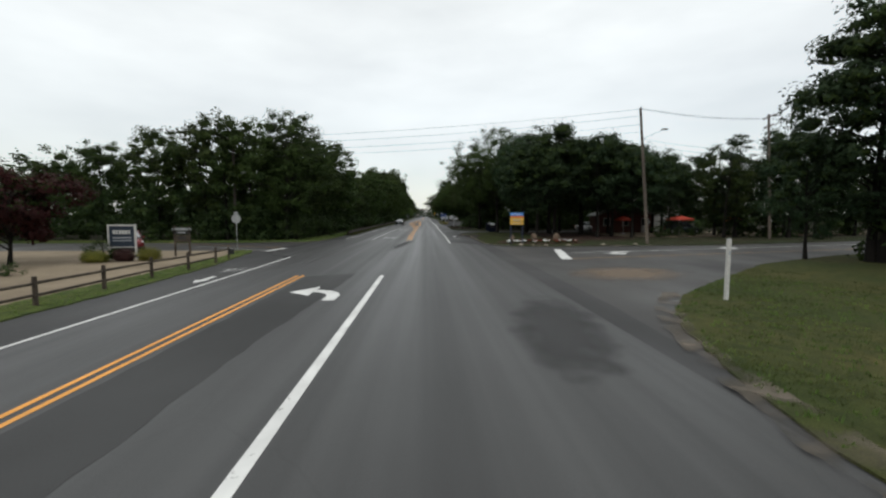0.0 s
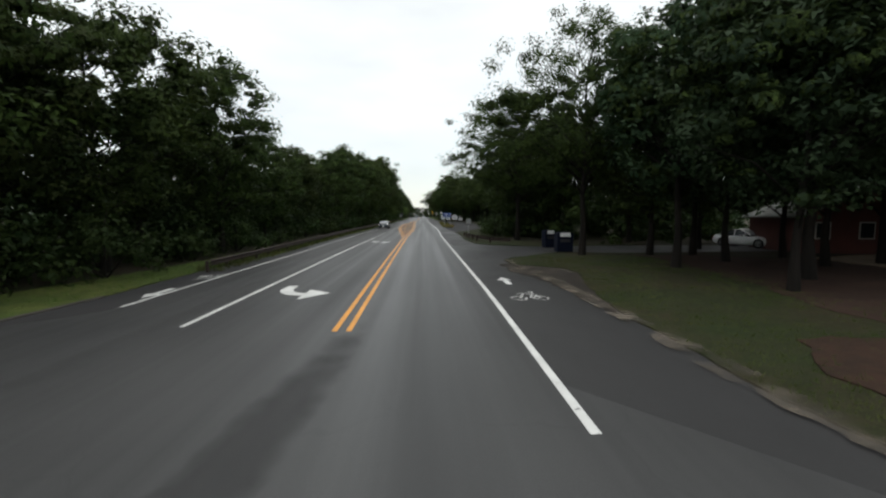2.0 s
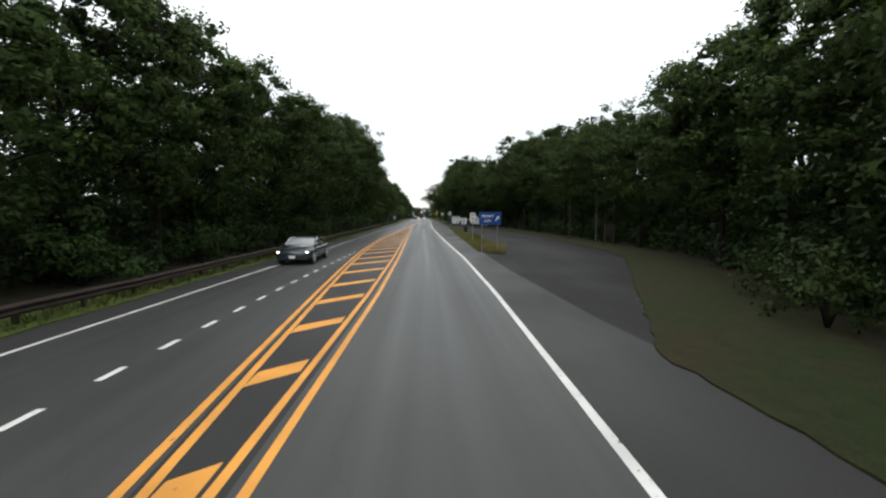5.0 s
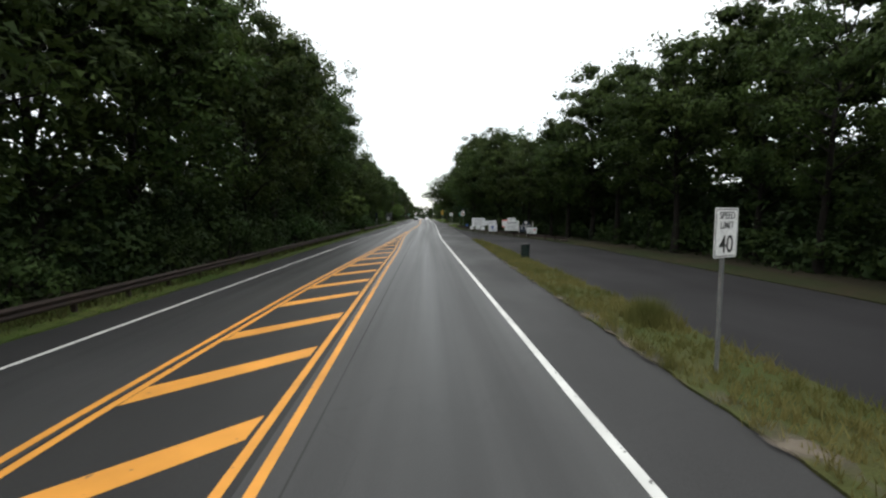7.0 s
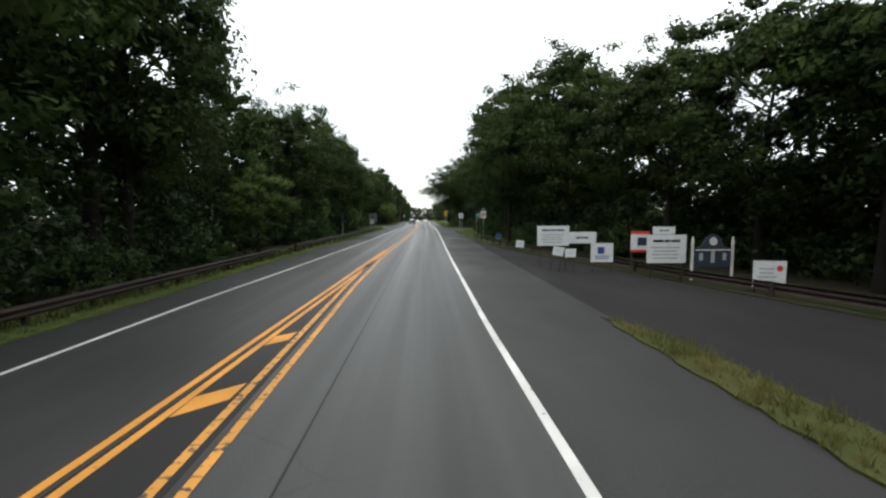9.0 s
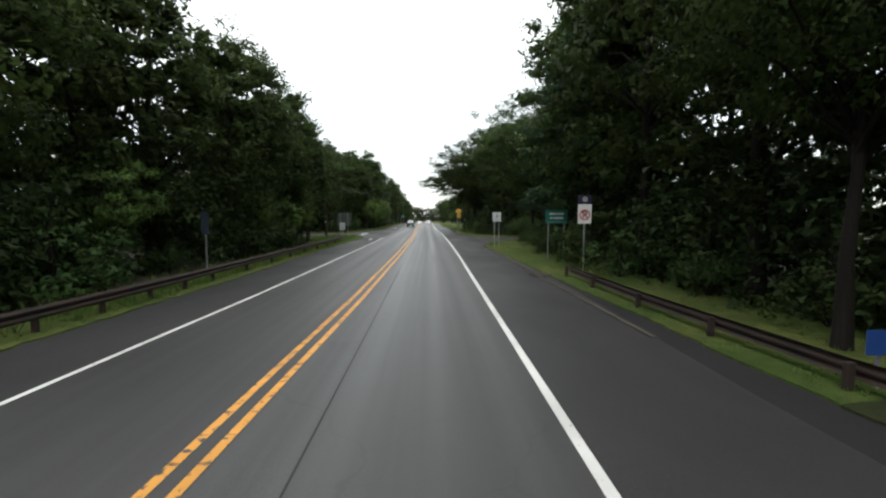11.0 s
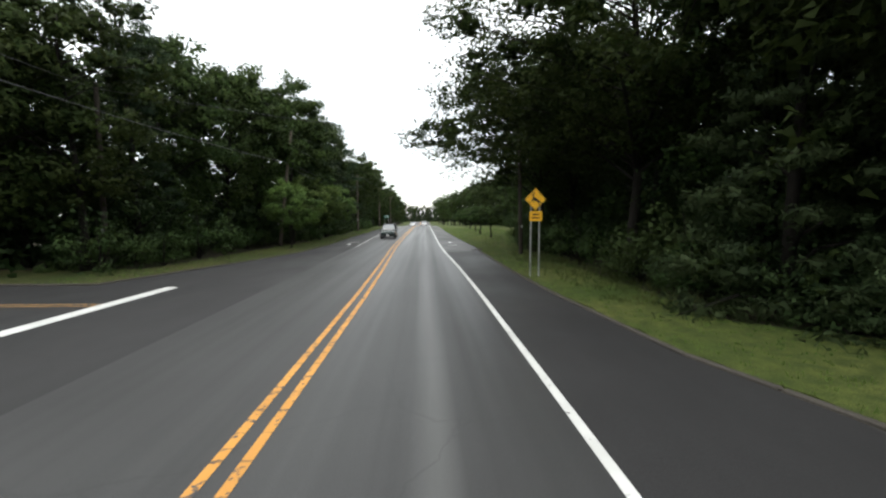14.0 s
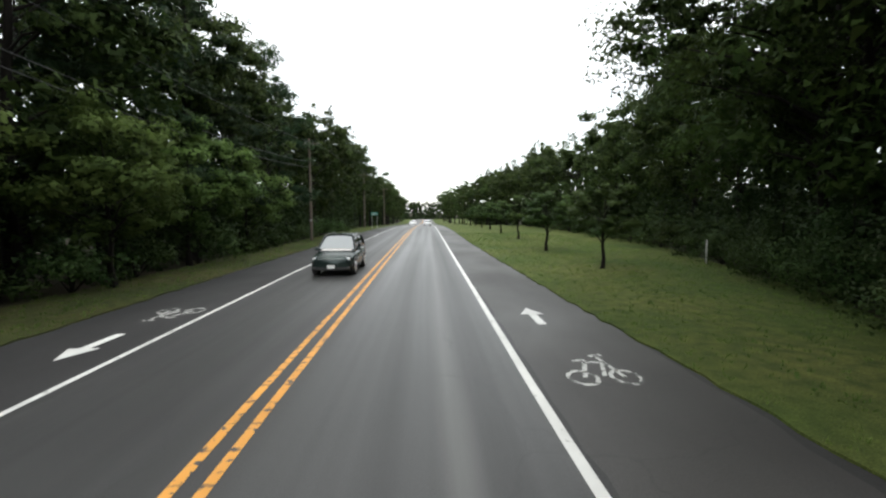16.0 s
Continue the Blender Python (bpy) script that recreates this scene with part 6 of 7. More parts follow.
# Lawn boards along the lay-by.
def lawn_board(x, y, w, h, zc, label, turn=0, lean=0, kind="text"):
    t = thing("lawn_sign", pose(x, y, 0.03, 0, lean, turn), label, "sign", "boards along the lay-by")
    for k in (-0.4, 0.4):
        part("stake", box(0.04, 0.03, zc + h * 0.4 + 0.15, (k * w, 0.03, (zc + h * 0.4) / 2 - 0.07), 0.004), M_POLE_DARK, t)
    part("board", box(w, 0.02, h, (0, 0, zc), 0.004), M_BOARD, t)
    if kind == "blue":
        part("emblem", plate(rounded(w * 0.3, h * 0.36, 0.02, -0.05, zc + h * 0.12), 0.003, m=pose(0, -0.0135, 0)), M_SIGN_BLUE, t)
        bars(t, 0, zc - h * 0.24, w * 0.85, h * 0.24, 2, M_SIGN_BLUE, -0.0125)
    elif kind == "stamp":
        part("emblem", plate(disc(0.1, w * 0.3, zc + h * 0.22), 0.003, m=pose(0, -0.0135, 0)), M_SIGN_RED, t)
        bars(t, -0.1, zc - 0.02, w * 0.6, h * 0.6, 4, M_GREY_PRINT, -0.0125)
    elif kind == "red":
        part("band", box(w, 0.004, h * 0.14, (0, -0.0125, zc + h * 0.43)), M_SIGN_RED, t)
        part("band", box(w, 0.004, h * 0.1, (0, -0.0125, zc - h * 0.45)), M_SIGN_RED, t)
        part("picture", box(w * 0.5, 0.004, h * 0.4, (0.1, -0.0125, zc)), M_SLATE, t)
    elif kind == "dark":
        bars(t, 0, zc, w * 0.5, h * 0.4, 1, M_BLACK, -0.0125, 5)
    elif kind == "plain":
        bars(t, 0, zc, w * 0.5, h * 0.25, 1, M_GREY_PRINT, -0.0125, 5)
    else:
        bars(t, 0, zc + h * 0.28, w * 0.8, h * 0.2, 1, M_BLACK, -0.0125, 5)
        bars(t, -0.05, zc - h * 0.14, w * 0.8, h * 0.5, 4, M_GREY_PRINT, -0.0125, 6)


lawn_board(6.85, 182.0, 1.72, 1.06, 1.62, "large white board with grey print and small figures")
lawn_board(6.8, 190.0, 0.6, 0.5, 0.65, "small white lawn sign on stakes", 0, 5, "plain")
lawn_board(6.35, 180.0, 0.55, 0.44, 0.98, "small tilted white lawn sign", 0, 10, "plain")
lawn_board(7.15, 180.1, 0.54, 0.42, 0.86, "small white lawn sign on stakes", 0, 0, "plain")
lawn_board(8.5, 182.2, 1.55, 0.62, 1.5, "wide white board with a dark line of print", 0, 0, "dark")
lawn_board(8.35, 179.2, 1.08, 0.9, 0.95, "white board with a blue emblem", 0, 0, "blue")
lawn_board(9.9, 178.7, 0.86, 0.95, 1.5, "white board with red bands and a map", 0, 0, "red")
lawn_board(10.45, 177.7, 1.0, 0.34, 2.04, "narrow white board above a large board", 0, 0, "dark")
lawn_board(10.42, 177.4, 1.74, 1.22, 1.26, "large white board with black and grey print")
lawn_board(11.97, 173.7, 1.14, 0.95, 0.65, "white board with a red round stamp", -4, 1, "stamp")


def arch_sign():
    t = thing("arched_park_sign", pose(12.0, 176.7, 0.03), "dark blue arched wooden sign between white posts", "sign")
    for x in (-0.86, 0.86):
        p = part("post", box(0.09, 0.09, 1.75, (x, 0.03, 0.8), 0.012), M_TIMBER, t, "white wooden post")
        part("finial", rod((x, 0.03, 1.67), (x, 0.03, 1.83), 0.055, 0.015, 8), M_TIMBER, p)
    out = [(-0.78, 0.55), (0.78, 0.55), (0.78, 1.32), (0.5, 1.42)]
    out += [(0.42 * math.cos(radians(a)), 1.42 + 0.5 * math.sin(radians(a))) for a in range(10, 171, 16)]
    out += [(-0.5, 1.42), (-0.78, 1.32)]
    part("board", plate(out, 0.05), M_SLATE, t)
    part("emblem", plate(disc(0.17, 0, 1.62), 0.004, m=pose(0, -0.006, 0)), M_TIMBER, t, "pale round emblem")
    part("ledge", box(1.5, 0.05, 0.05, (0, -0.02, 1.26), 0.006), M_TIMBER, t)
    for x, h in ((-0.5, 0.3), (0, 0.5), (0.5, 0.3)):
        part("ornament", box(0.16, 0.006, h, (x, -0.005, 0.98), 0.002), M_GREY_PRINT, t)


arch_sign()
u = thing("lawn_sign", pose(7.0, 200.0, 0.03), "small blue sign by the guard rail", "sign")
sign_post(u, 0, 0.9)
panel(u, 0.5, 0.4, 0, 0.75, M_SIGN_BLUE, True, 0.03)


# Entrance signs at the junction.
def entrance_board():
    t = thing("entrance_sign", pose(-18.7, 27.0, 0.0), "dark slate board in a white frame with unreadable print", "sign")
    for x in (-0.80, 0.80):
        part("post", box(0.10, 0.10, 2.25, (x, 0, 1.05), 0.012), M_TIMBER, t, "white post")
    part("frame_rail", box(1.5, 0.08, 0.09, (0, 0, 2.12), 0.01), M_TIMBER, t)
    part("frame_rail", box(1.5, 0.08, 0.06, (0, 0, 0.78), 0.01), M_TIMBER, t)
    part("board", box(1.5, 0.05, 1.26, (0, 0, 1.44), 0.008), M_SLATE, t)
    for k, w in enumerate((0.16, 0.10, 0.15, 0.15, 0.15, 0.13)):
        part("print_bar", box(w, 0.006, 0.24, (-0.45 + 0.18 * k, -0.028, 1.70)), M_TIMBER, t)
    for k in range(9):
        part("print_bar", box(0.10, 0.006, 0.09, (-0.50 + 0.125 * k, -0.028, 1.36)), M_GREY_PRINT, t)
        part("print_bar", box(0.10, 0.006, 0.07, (-0.50 + 0.125 * k, -0.028, 1.18)), M_GREY_PRINT, t)


def hanging_board():
    t = thing("hanging_sign", pose(-16.4, 29.3, 0.0), "grey wooden sign with two dark hanging boards", "sign")
    for x in (-0.46, 0.5):
        part("post", box(0.11, 0.11, 2.05, (x, 0, 0.95), 0.012), M_FENCE, t)
    part("board", box(1.25, 0.05, 0.16, (0.02, -0.03, 1.80), 0.008), M_SIGN_BACK, t, "pale name board")
    part("board", box(1.1, 0.05, 0.22, (0.02, -0.03, 1.58), 0.008), M_BLACK, t)
    part("print_bar", box(0.5, 0.006, 0.08, (0.02, -0.058, 1.58)), M_GREY_PRINT, t)
    part("board", box(0.85, 0.04, 0.46, (0.02, 0, 1.16), 0.008), M_FENCE, t)
    part("print_bar", box(0.5, 0.006, 0.20, (0.02, -0.023, 1.2)), M_BLACK, t)
    for x in (-0.4, 0.05, 0.5):
        part("knob", rod((x, 0, 1.88), (x, 0, 2.02), 0.06, 0.03, 8), M_FENCE, t)


def flower_sign():
    t = thing("painted_sign", pose(8.06, 38.0, 0.05), "blue, orange and yellow painted board on dark posts", "sign")
    for x in (-0.52, 0.52):
        part("post", box(0.1, 0.1, 1.9, (x, 0.06, 0.9), 0.01), M_NAVY, t)
    part("backing", box(1.24, 0.04, 1.12, (0, 0.03, 2.29), 0.006), M_NAVY, t)
    for z, h, m in ((2.70, 0.30, M_SKY_BLUE), (2.45, 0.18, M_ORANGE), (2.20, 0.32, M_BOARD_YELLOW), (1.89, 0.26, M_BOARD_YELLOW)):
        part("panel", box(1.2, 0.02, h - 0.015, (0, 0, z), 0.004), m, t)
    bars(t, 0, 2.70, 0.9, 0.12, 1, M_SIGN_WHITE, -0.012)
    bars(t, 0, 2.20, 1.0, 0.22, 2, M_GREY_PRINT, -0.012)
    bars(t, 0, 1.89, 1.0, 0.12, 1, M_GREY_PRINT, -0.012)
    part("arm", rod((-0.6, 0.03, 2.85), (-1.1, 0.03, 3.4), 0.022, 0.018, 8), M_SIGN_BACK, t)


entrance_board()
hanging_board()
flower_sign()


# ---- rocks and flowers ----
def rock(x, y, sx, sy, sz, seed, material, label, group, sink=0.12):
    bm = bmesh.new()
    bmesh.ops.create_icosphere(bm, subdivisions=2, radius=1.0)
    off = Vector((seed * 3.7, seed * 1.3, 0))
    for v in bm.verts:
        n = v.co.normalized()
        v.co = n * (0.86 + 0.32 * noise.noise(n * 1.4 + off) + 0.1 * noise.noise(n * 4 + off))
        v.co = Vector((v.co.x * sx, v.co.y * sy, v.co.z * sz))
    me = mesh_of("boulder", bm, material)
    o = new("boulder", me)
    o.matrix_basis = pose(x, y, sz * (1 - sink) - 0.1, 0, 0, seed * 47)
    return tagged(o, label, "rock", group)


for k, (x, y, a, b, c) in enumerate(((8.2, 40.7, 0.40, 0.34, 0.48), (10.3, 40.6, 0.44, 0.34, 0.62), (12.5, 40.8, 0.42, 0.3, 0.58), (8.9, 40.0, 0.3, 0.25, 0.34), (11.5, 40.2, 0.30, 0.26, 0.28))):
    rock(x, y, a, b, c, k + 1, M_ROCK, "reddish brown boulder in the flower bed", "flower bed boulders")
for k, (x, y, a, c) in enumerate(((8.3, 37.2, 0.34, 0.16), (9.3, 36.9, 0.24, 0.12), (10.4, 36.8, 0.26, 0.14), (12.4, 36.9, 0.3, 0.14), (15.5, 37.0, 0.34, 0.16), (18.5, 37.2, 0.28, 0.15), (7.3, 37.8, 0.2, 0.1), (-10.3, 62, 0.2, 0.1), (13.4, 166.5, 0.5, 0.3))):
    rock(x, y, a, a * 0.8, c, k + 9, M_PALE_ROCK, "pale edging stone on the grass", "edging stones")


rock(11.9, 265.9, 0.62, 0.5, 0.48, 33, M_ROCK, "reddish brown boulder at the edge of the woods", "wood edge boulders")


def flower_clump(x, y, seed, mat, label):
    rng = np.random.default_rng(seed)
    t = thing("flower_clump", pose(x, y, 0.06), label, "flowers", "bedding flowers")
    c = np.array([[0, 0, 0.14]])
    v, f, _ = leaves(rng, c, np.array([[0.22, 0.2, 0.12]]), 60, 0.11)
    o = new("leaves", from_arrays("foliage", v, f, M_SHRUB))
    o.name = "foliage"
    o.parent = t
    for k in range(5):
        v, f, _ = leaves(rng, c + np.array([[0, 0, 0.10]]) + rng.normal(size=(1, 3)) * np.array([0.14, 0.12, 0.02]), np.array([[0.07, 0.07, 0.045]]), 16, 0.085, 0.9, inner=0.2)
        new("bloom", from_arrays("bloom", v, f, mat)).parent = t


fr = random.Random(3)
for k in range(24):
    x = 7.6 + 6.0 * (k % 12) / 11 + fr.uniform(-0.2, 0.2)
    y = (39.0 if k < 12 else 40.2) + fr.uniform(-0.35, 0.35)
    white = fr.random() < 0.68
    flower_clump(x, y, 300 + k, M_PETAL_WHITE if white else M_PETAL_RED, "clump of white bedding flowers" if white else "clump of red bedding flowers")


# ---- posts, bins, drums ----
t = thing("marker_post", pose(9.45, 13.0, 0.03), "white wooden marker post in the grass", "post")
part("post", box(0.11, 0.11, 2.0, (0, 0, 0.95), 0.015), M_TIMBER, t)
part("marker_plate", box(0.08, 0.004, 0.12, (0, -0.058, 1.5)), M_GREY_PRINT, t)
t = thing("marker_post", pose(14.6, 300.0, 0.03), "slim white marker post at the wood's edge", "post")
part("post", rod((0, 0, -0.1), (0, 0, 1.2), 0.05, sides=8), M_TIMBER, t)
part("cap", rod((0, 0, 1.2), (0, 0, 1.26), 0.055, 0.02, 8), M_TIMBER, t)
t = thing("post", pose(10.25, 240.6, 0.03), "tall dark wooden post at the side road corner", "post")
part("shaft", rod((0, 0, -0.1), (0, 0, 1.82), 0.085, 0.075, sides=12), M_POLE_DARK, t)
part("cap", rod((0, 0, 1.82), (0, 0, 1.9), 0.085, 0.03, 12), M_BLACK, t)
t = thing("garden_post", pose(10.1, 252.4, 0.03), "thin dark garden post with a steel cap by the hedge", "post")
part("post", rod((0, 0, -0.1), (0, 0, 1.9), 0.04, 0.03, 8), M_POLE_DARK, t)
part("head", rod((0, 0, 1.9), (0, 0, 2.1), 0.07, 0.04, 8), M_STEEL, t)
for x, y, turn in ((5.25, 213.2, 88), (4.52, 279.6, 90)):
    t = thing("storm_drain", pose(x, y, 0.0, 0, 0, turn), "brown stained concrete kerb inlet with an iron grate", "storm drain", "storm drains")
    part("block", box(1.15, 0.34, 0.17, (0, -0.02, 0.0), 0.025), M_KERB, t)
    part("cover", box(0.62, 0.26, 0.02, (0, -0.02, 0.09), 0.006), M_RAIL, t, "rusty iron cover")
    g = part("grate_frame", box(0.9, 0.42, 0.012, (0, 0.40, -0.002), 0.004), M_RAIL, t)
    for k in range(7):
        part("bar", box(0.05, 0.38, 0.012, (-0.36 + 0.12 * k, 0.40, 0.006)), M_BLACK, g)
t = thing("waste_drum", pose(6.0, 151.0, 0.03), "dark green waste drum on the grass island", "bin")
part("barrel", rod((0, 0, 0), (0, 0, 0.85), 0.27, 0.28, 18), M_CAR_GREEN, t)
part("rim", rod((0, 0, 0.83), (0, 0, 0.88), 0.30, 0.30, 18), M_BLACK, t)


def street_bin(x, y, w, h, turn):
    t = thing("collection_bin", pose(x, y, 0.0, 0, 0, turn), "dark blue collection bin with a white panel", "bin", "collection bins")
    b = part("body", box(w, w * 0.8, h * 0.8, (0, 0, h * 0.4), 0.03), M_BIN, t)
    out = [(-w / 2, 0), (w / 2, 0), (w / 2, h * 0.12), (w * 0.3, h * 0.2), (-w * 0.3, h * 0.2), (-w / 2, h * 0.12)]
    part("lid", plate([(a, h * 0.8 + c) for a, c in out], w * 0.8, m=pose(0, -w * 0.4, 0)), M_BIN, t)
    part("panel", box(w * 0.62, 0.012, h * 0.2, (0, -w * 0.4 - 0.01, h * 0.88), 0.004), M_SIGN_WHITE, t, "white printed panel")
    part("chute", box(w * 0.6, 0.03, h * 0.16, (0, -w * 0.4 - 0.012, h * 0.58), 0.006), M_BLACK, t)


street_bin(10.2, 69.6, 0.92, 1.4, 8)
street_bin(10.1, 65.6, 1.15, 1.4, -4)


# ---- utility poles and cables ----
def utility_pole(x, y, h, arms=(), lamp=None, material=None, transformer=False, lean=0.02, back=0.0, label="weathered wooden utility pole with a crossarm"):
    """A tapered pole that leans by (lean, back) at its top."""
    t = thing("utility_pole", pose(x, y, level(y)), label, "utility pole", "utility poles")
    part("pole", rod((0, 0, -0.3), (lean, back, h), 0.16, 0.105, 14), material or M_POLE, t)

    def up(z, dx=0.0, dy=0.0):
        return Vector((lean * z / h + dx, back * z / h + dy, z))
    for z, w, turn in arms:
        m = pose(0, 0, 0, 0, 0, turn)
        part("crossarm", box(w, 0.09, 0.11, up(z), 0.01, turn=m), M_POLE, t)
        for k in (-0.46, -0.2, 0.2, 0.46):
            q = m @ Vector((k * w, 0, 0.05)) + up(z)
            part("insulator", rod(q, q + Vector((0, 0, 0.16)), 0.04, 0.03, 8), M_CERAMIC, t)
    if lamp:
        z, dx, dy = lamp
        part("lamp_arm", rod(up(z - 0.9), up(z, dx, dy), 0.03, 0.025, 8), M_STEEL, t)
        bm = bmesh.new()
        bmesh.ops.create_uvsphere(bm, u_segments=12, v_segments=8, radius=1.0)
        for v in bm.verts:
            v.co = up(z, dx, dy) + Vector((v.co.x * 0.34, v.co.y * 0.18, v.co.z * 0.11))
        part("lamp_head", bm, M_STEEL, t)
    if transformer:
        part("transformer", rod(up(7.2, 0.32), up(8.1, 0.32), 0.2, sides=14), M_STEEL, t, "grey pole transformer")
    part("notice_plate", box(0.14, 0.01, 0.2, (0, -0.17, 2.0), 0.002), M_STEEL, t)
    return t


def cable(a, b, sag, r=0.014, label="thin black sagging overhead cable"):
    cu = bpy.data.curves.new("cable", "CURVE")
    cu.dimensions, cu.bevel_depth, cu.bevel_resolution = "3D", r, 1
    sp = cu.splines.new("POLY")
    n = 26
    sp.points.add(n)
    for i in range(n + 1):
        f = i / n
        p = Vector(a).lerp(Vector(b), f)
        sp.points[i].co = (p.x, p.y, p.z - sag * 4 * f * (1 - f), 1)
    cu.materials.append(M_WIRE)
    return tagged(new("cable", cu), label, "cable", "overhead cables")


utility_pole(20.2, 38.3, 12.6, ((12.35, 2.4, 65), (12.0, 2.4, 65)), (10.6, 2.1, -0.2), lean=-0.15, back=1.9, label="tall weathered utility pole with a street lamp arm")
utility_pole(36.9, 44.6, 13.6, ((13.3, 2.4, 75), (12.3, 2.0, 75)), None, transformer=True, lean=0.7, back=2.0)
utility_pole(-20.7, 47.4, 11.0, ((10.7, 2.0, 80),), (7.2, 1.4, -0.9), M_POLE_DARK, label="dark utility pole with a street lamp before the trees")
utility_pole(-13.4, 250.4, 8.6, (), None, M_POLE_DARK, label="dark wooden pole at the wooded junction")
utility_pole(6.9, 275.4, 9.6, (), None, M_POLE_DARK, lean=-0.25, label="weathered wooden pole at the edge of the grass verge")
utility_pole(-13.4, 286.0, 10.6, (), None, lean=1.35, label="weathered wooden pole at the wood's edge")
utility_pole(-11.4, 320.2, 9.8, ((9.3, 1.8, 0),), None)
utility_pole(-11.4, 356, 10, ((9.5, 1.8, 0),), None)
utility_pole(-11.4, 392, 10, ((9.5, 1.8, 0),), None)
for za, zb, sg in ((12.5, 10.9, 0.4), (11.9, 10.3, 0.5), (11.1, 9.6, 0.5), (10.4, 9.0, 0.5)):
    cable((20.05, 40.15, za), (-20.7, 47.4, zb), sg)
for za, zb in ((12.6, 13.2), (12.5, 13.1), (9.8, 9.8), (9.3, 9.2)):
    cable((20.05, 40.15, za), (37.6, 46.5, zb), 0.35)
    cable((37.6, 46.5, zb), (75, 52, zb), 0.6)
cable((-20.7, 47.4, 9.8), (-62, 49, 9.5), 0.8)
cable((-20.7, 47.4, 9.2), (-62, 49, 8.9), 0.8)
cable((-12.25, 286.0, 9.4), (-11.4, 320.2, 9.5), 0.5)
cable((-12.25, 286.0, 7.7), (-11.4, 320.2, 7.6), 0.6, 0.02)
cable((-12.25, 286.0, 7.2), (-11.4, 320.2, 7.1), 0.6, 0.02)
for x0 in (-0.8, 0.8):
    cable((-11.4 + x0, 320.2, 9.5), (-11.4 + x0, 356, 9.7 + level(356)), 0.4)
    cable((-11.4 + x0, 356, 9.7 + level(356)), (-11.4 + x0, 392, 9.7 + level(392)), 0.4)
cable((-13.4, 250.4, 8.3), (-16.5, 268.5, 9.2), 0.2)
cable((-16.5, 268.5, 9.2), (14, 291, 9.6), 0.3)
utility_pole(-16.5, 268.5, 9.5, (), None, M_POLE_DARK, label="dark wooden pole in the leaves")
cable((-13.4, 250.4, 7.2), (-12.25, 286.0, 7.6), 0.4, 0.018)


# ---- vehicles ----
def loft(sections, bm=None):
    """A skin over cross-sections of equal point count, capped at both ends."""
    bm = bm or bmesh.new()
    rings = [[bm.verts.new(p) for p in s] for s in sections]
    n = len(rings[0])
    for a, b in zip(rings, rings[1:]):
        for k in range(n):
            bm.faces.new((a[k], a[(k + 1) % n], b[(k + 1) % n], b[k]))
    bm.faces.new(rings[0][::-1])
    bm.faces.new(rings[-1])
    bmesh.ops.recalc_face_normals(bm, faces=bm.faces)
    return bm


def ring_at(y, w, z0, z1, tuck=0.9, shoulder=0.72):
    """A half-rounded body section at y."""
    h = z1 - z0
    half = [(0.0, z0), (w * tuck * 0.5, z0), (w * 0.5, z0 + h * 0.25), (w * 0.5, z0 + h * shoulder), (w * 0.47, z0 + h * 0.9), (w * 0.40, z1), (0.0, z1 + 0.015)]
    pts = [(x, y, z) for x, z in half] + [(-x, y, z) for x, z in half[-2:0:-1]]
    return pts


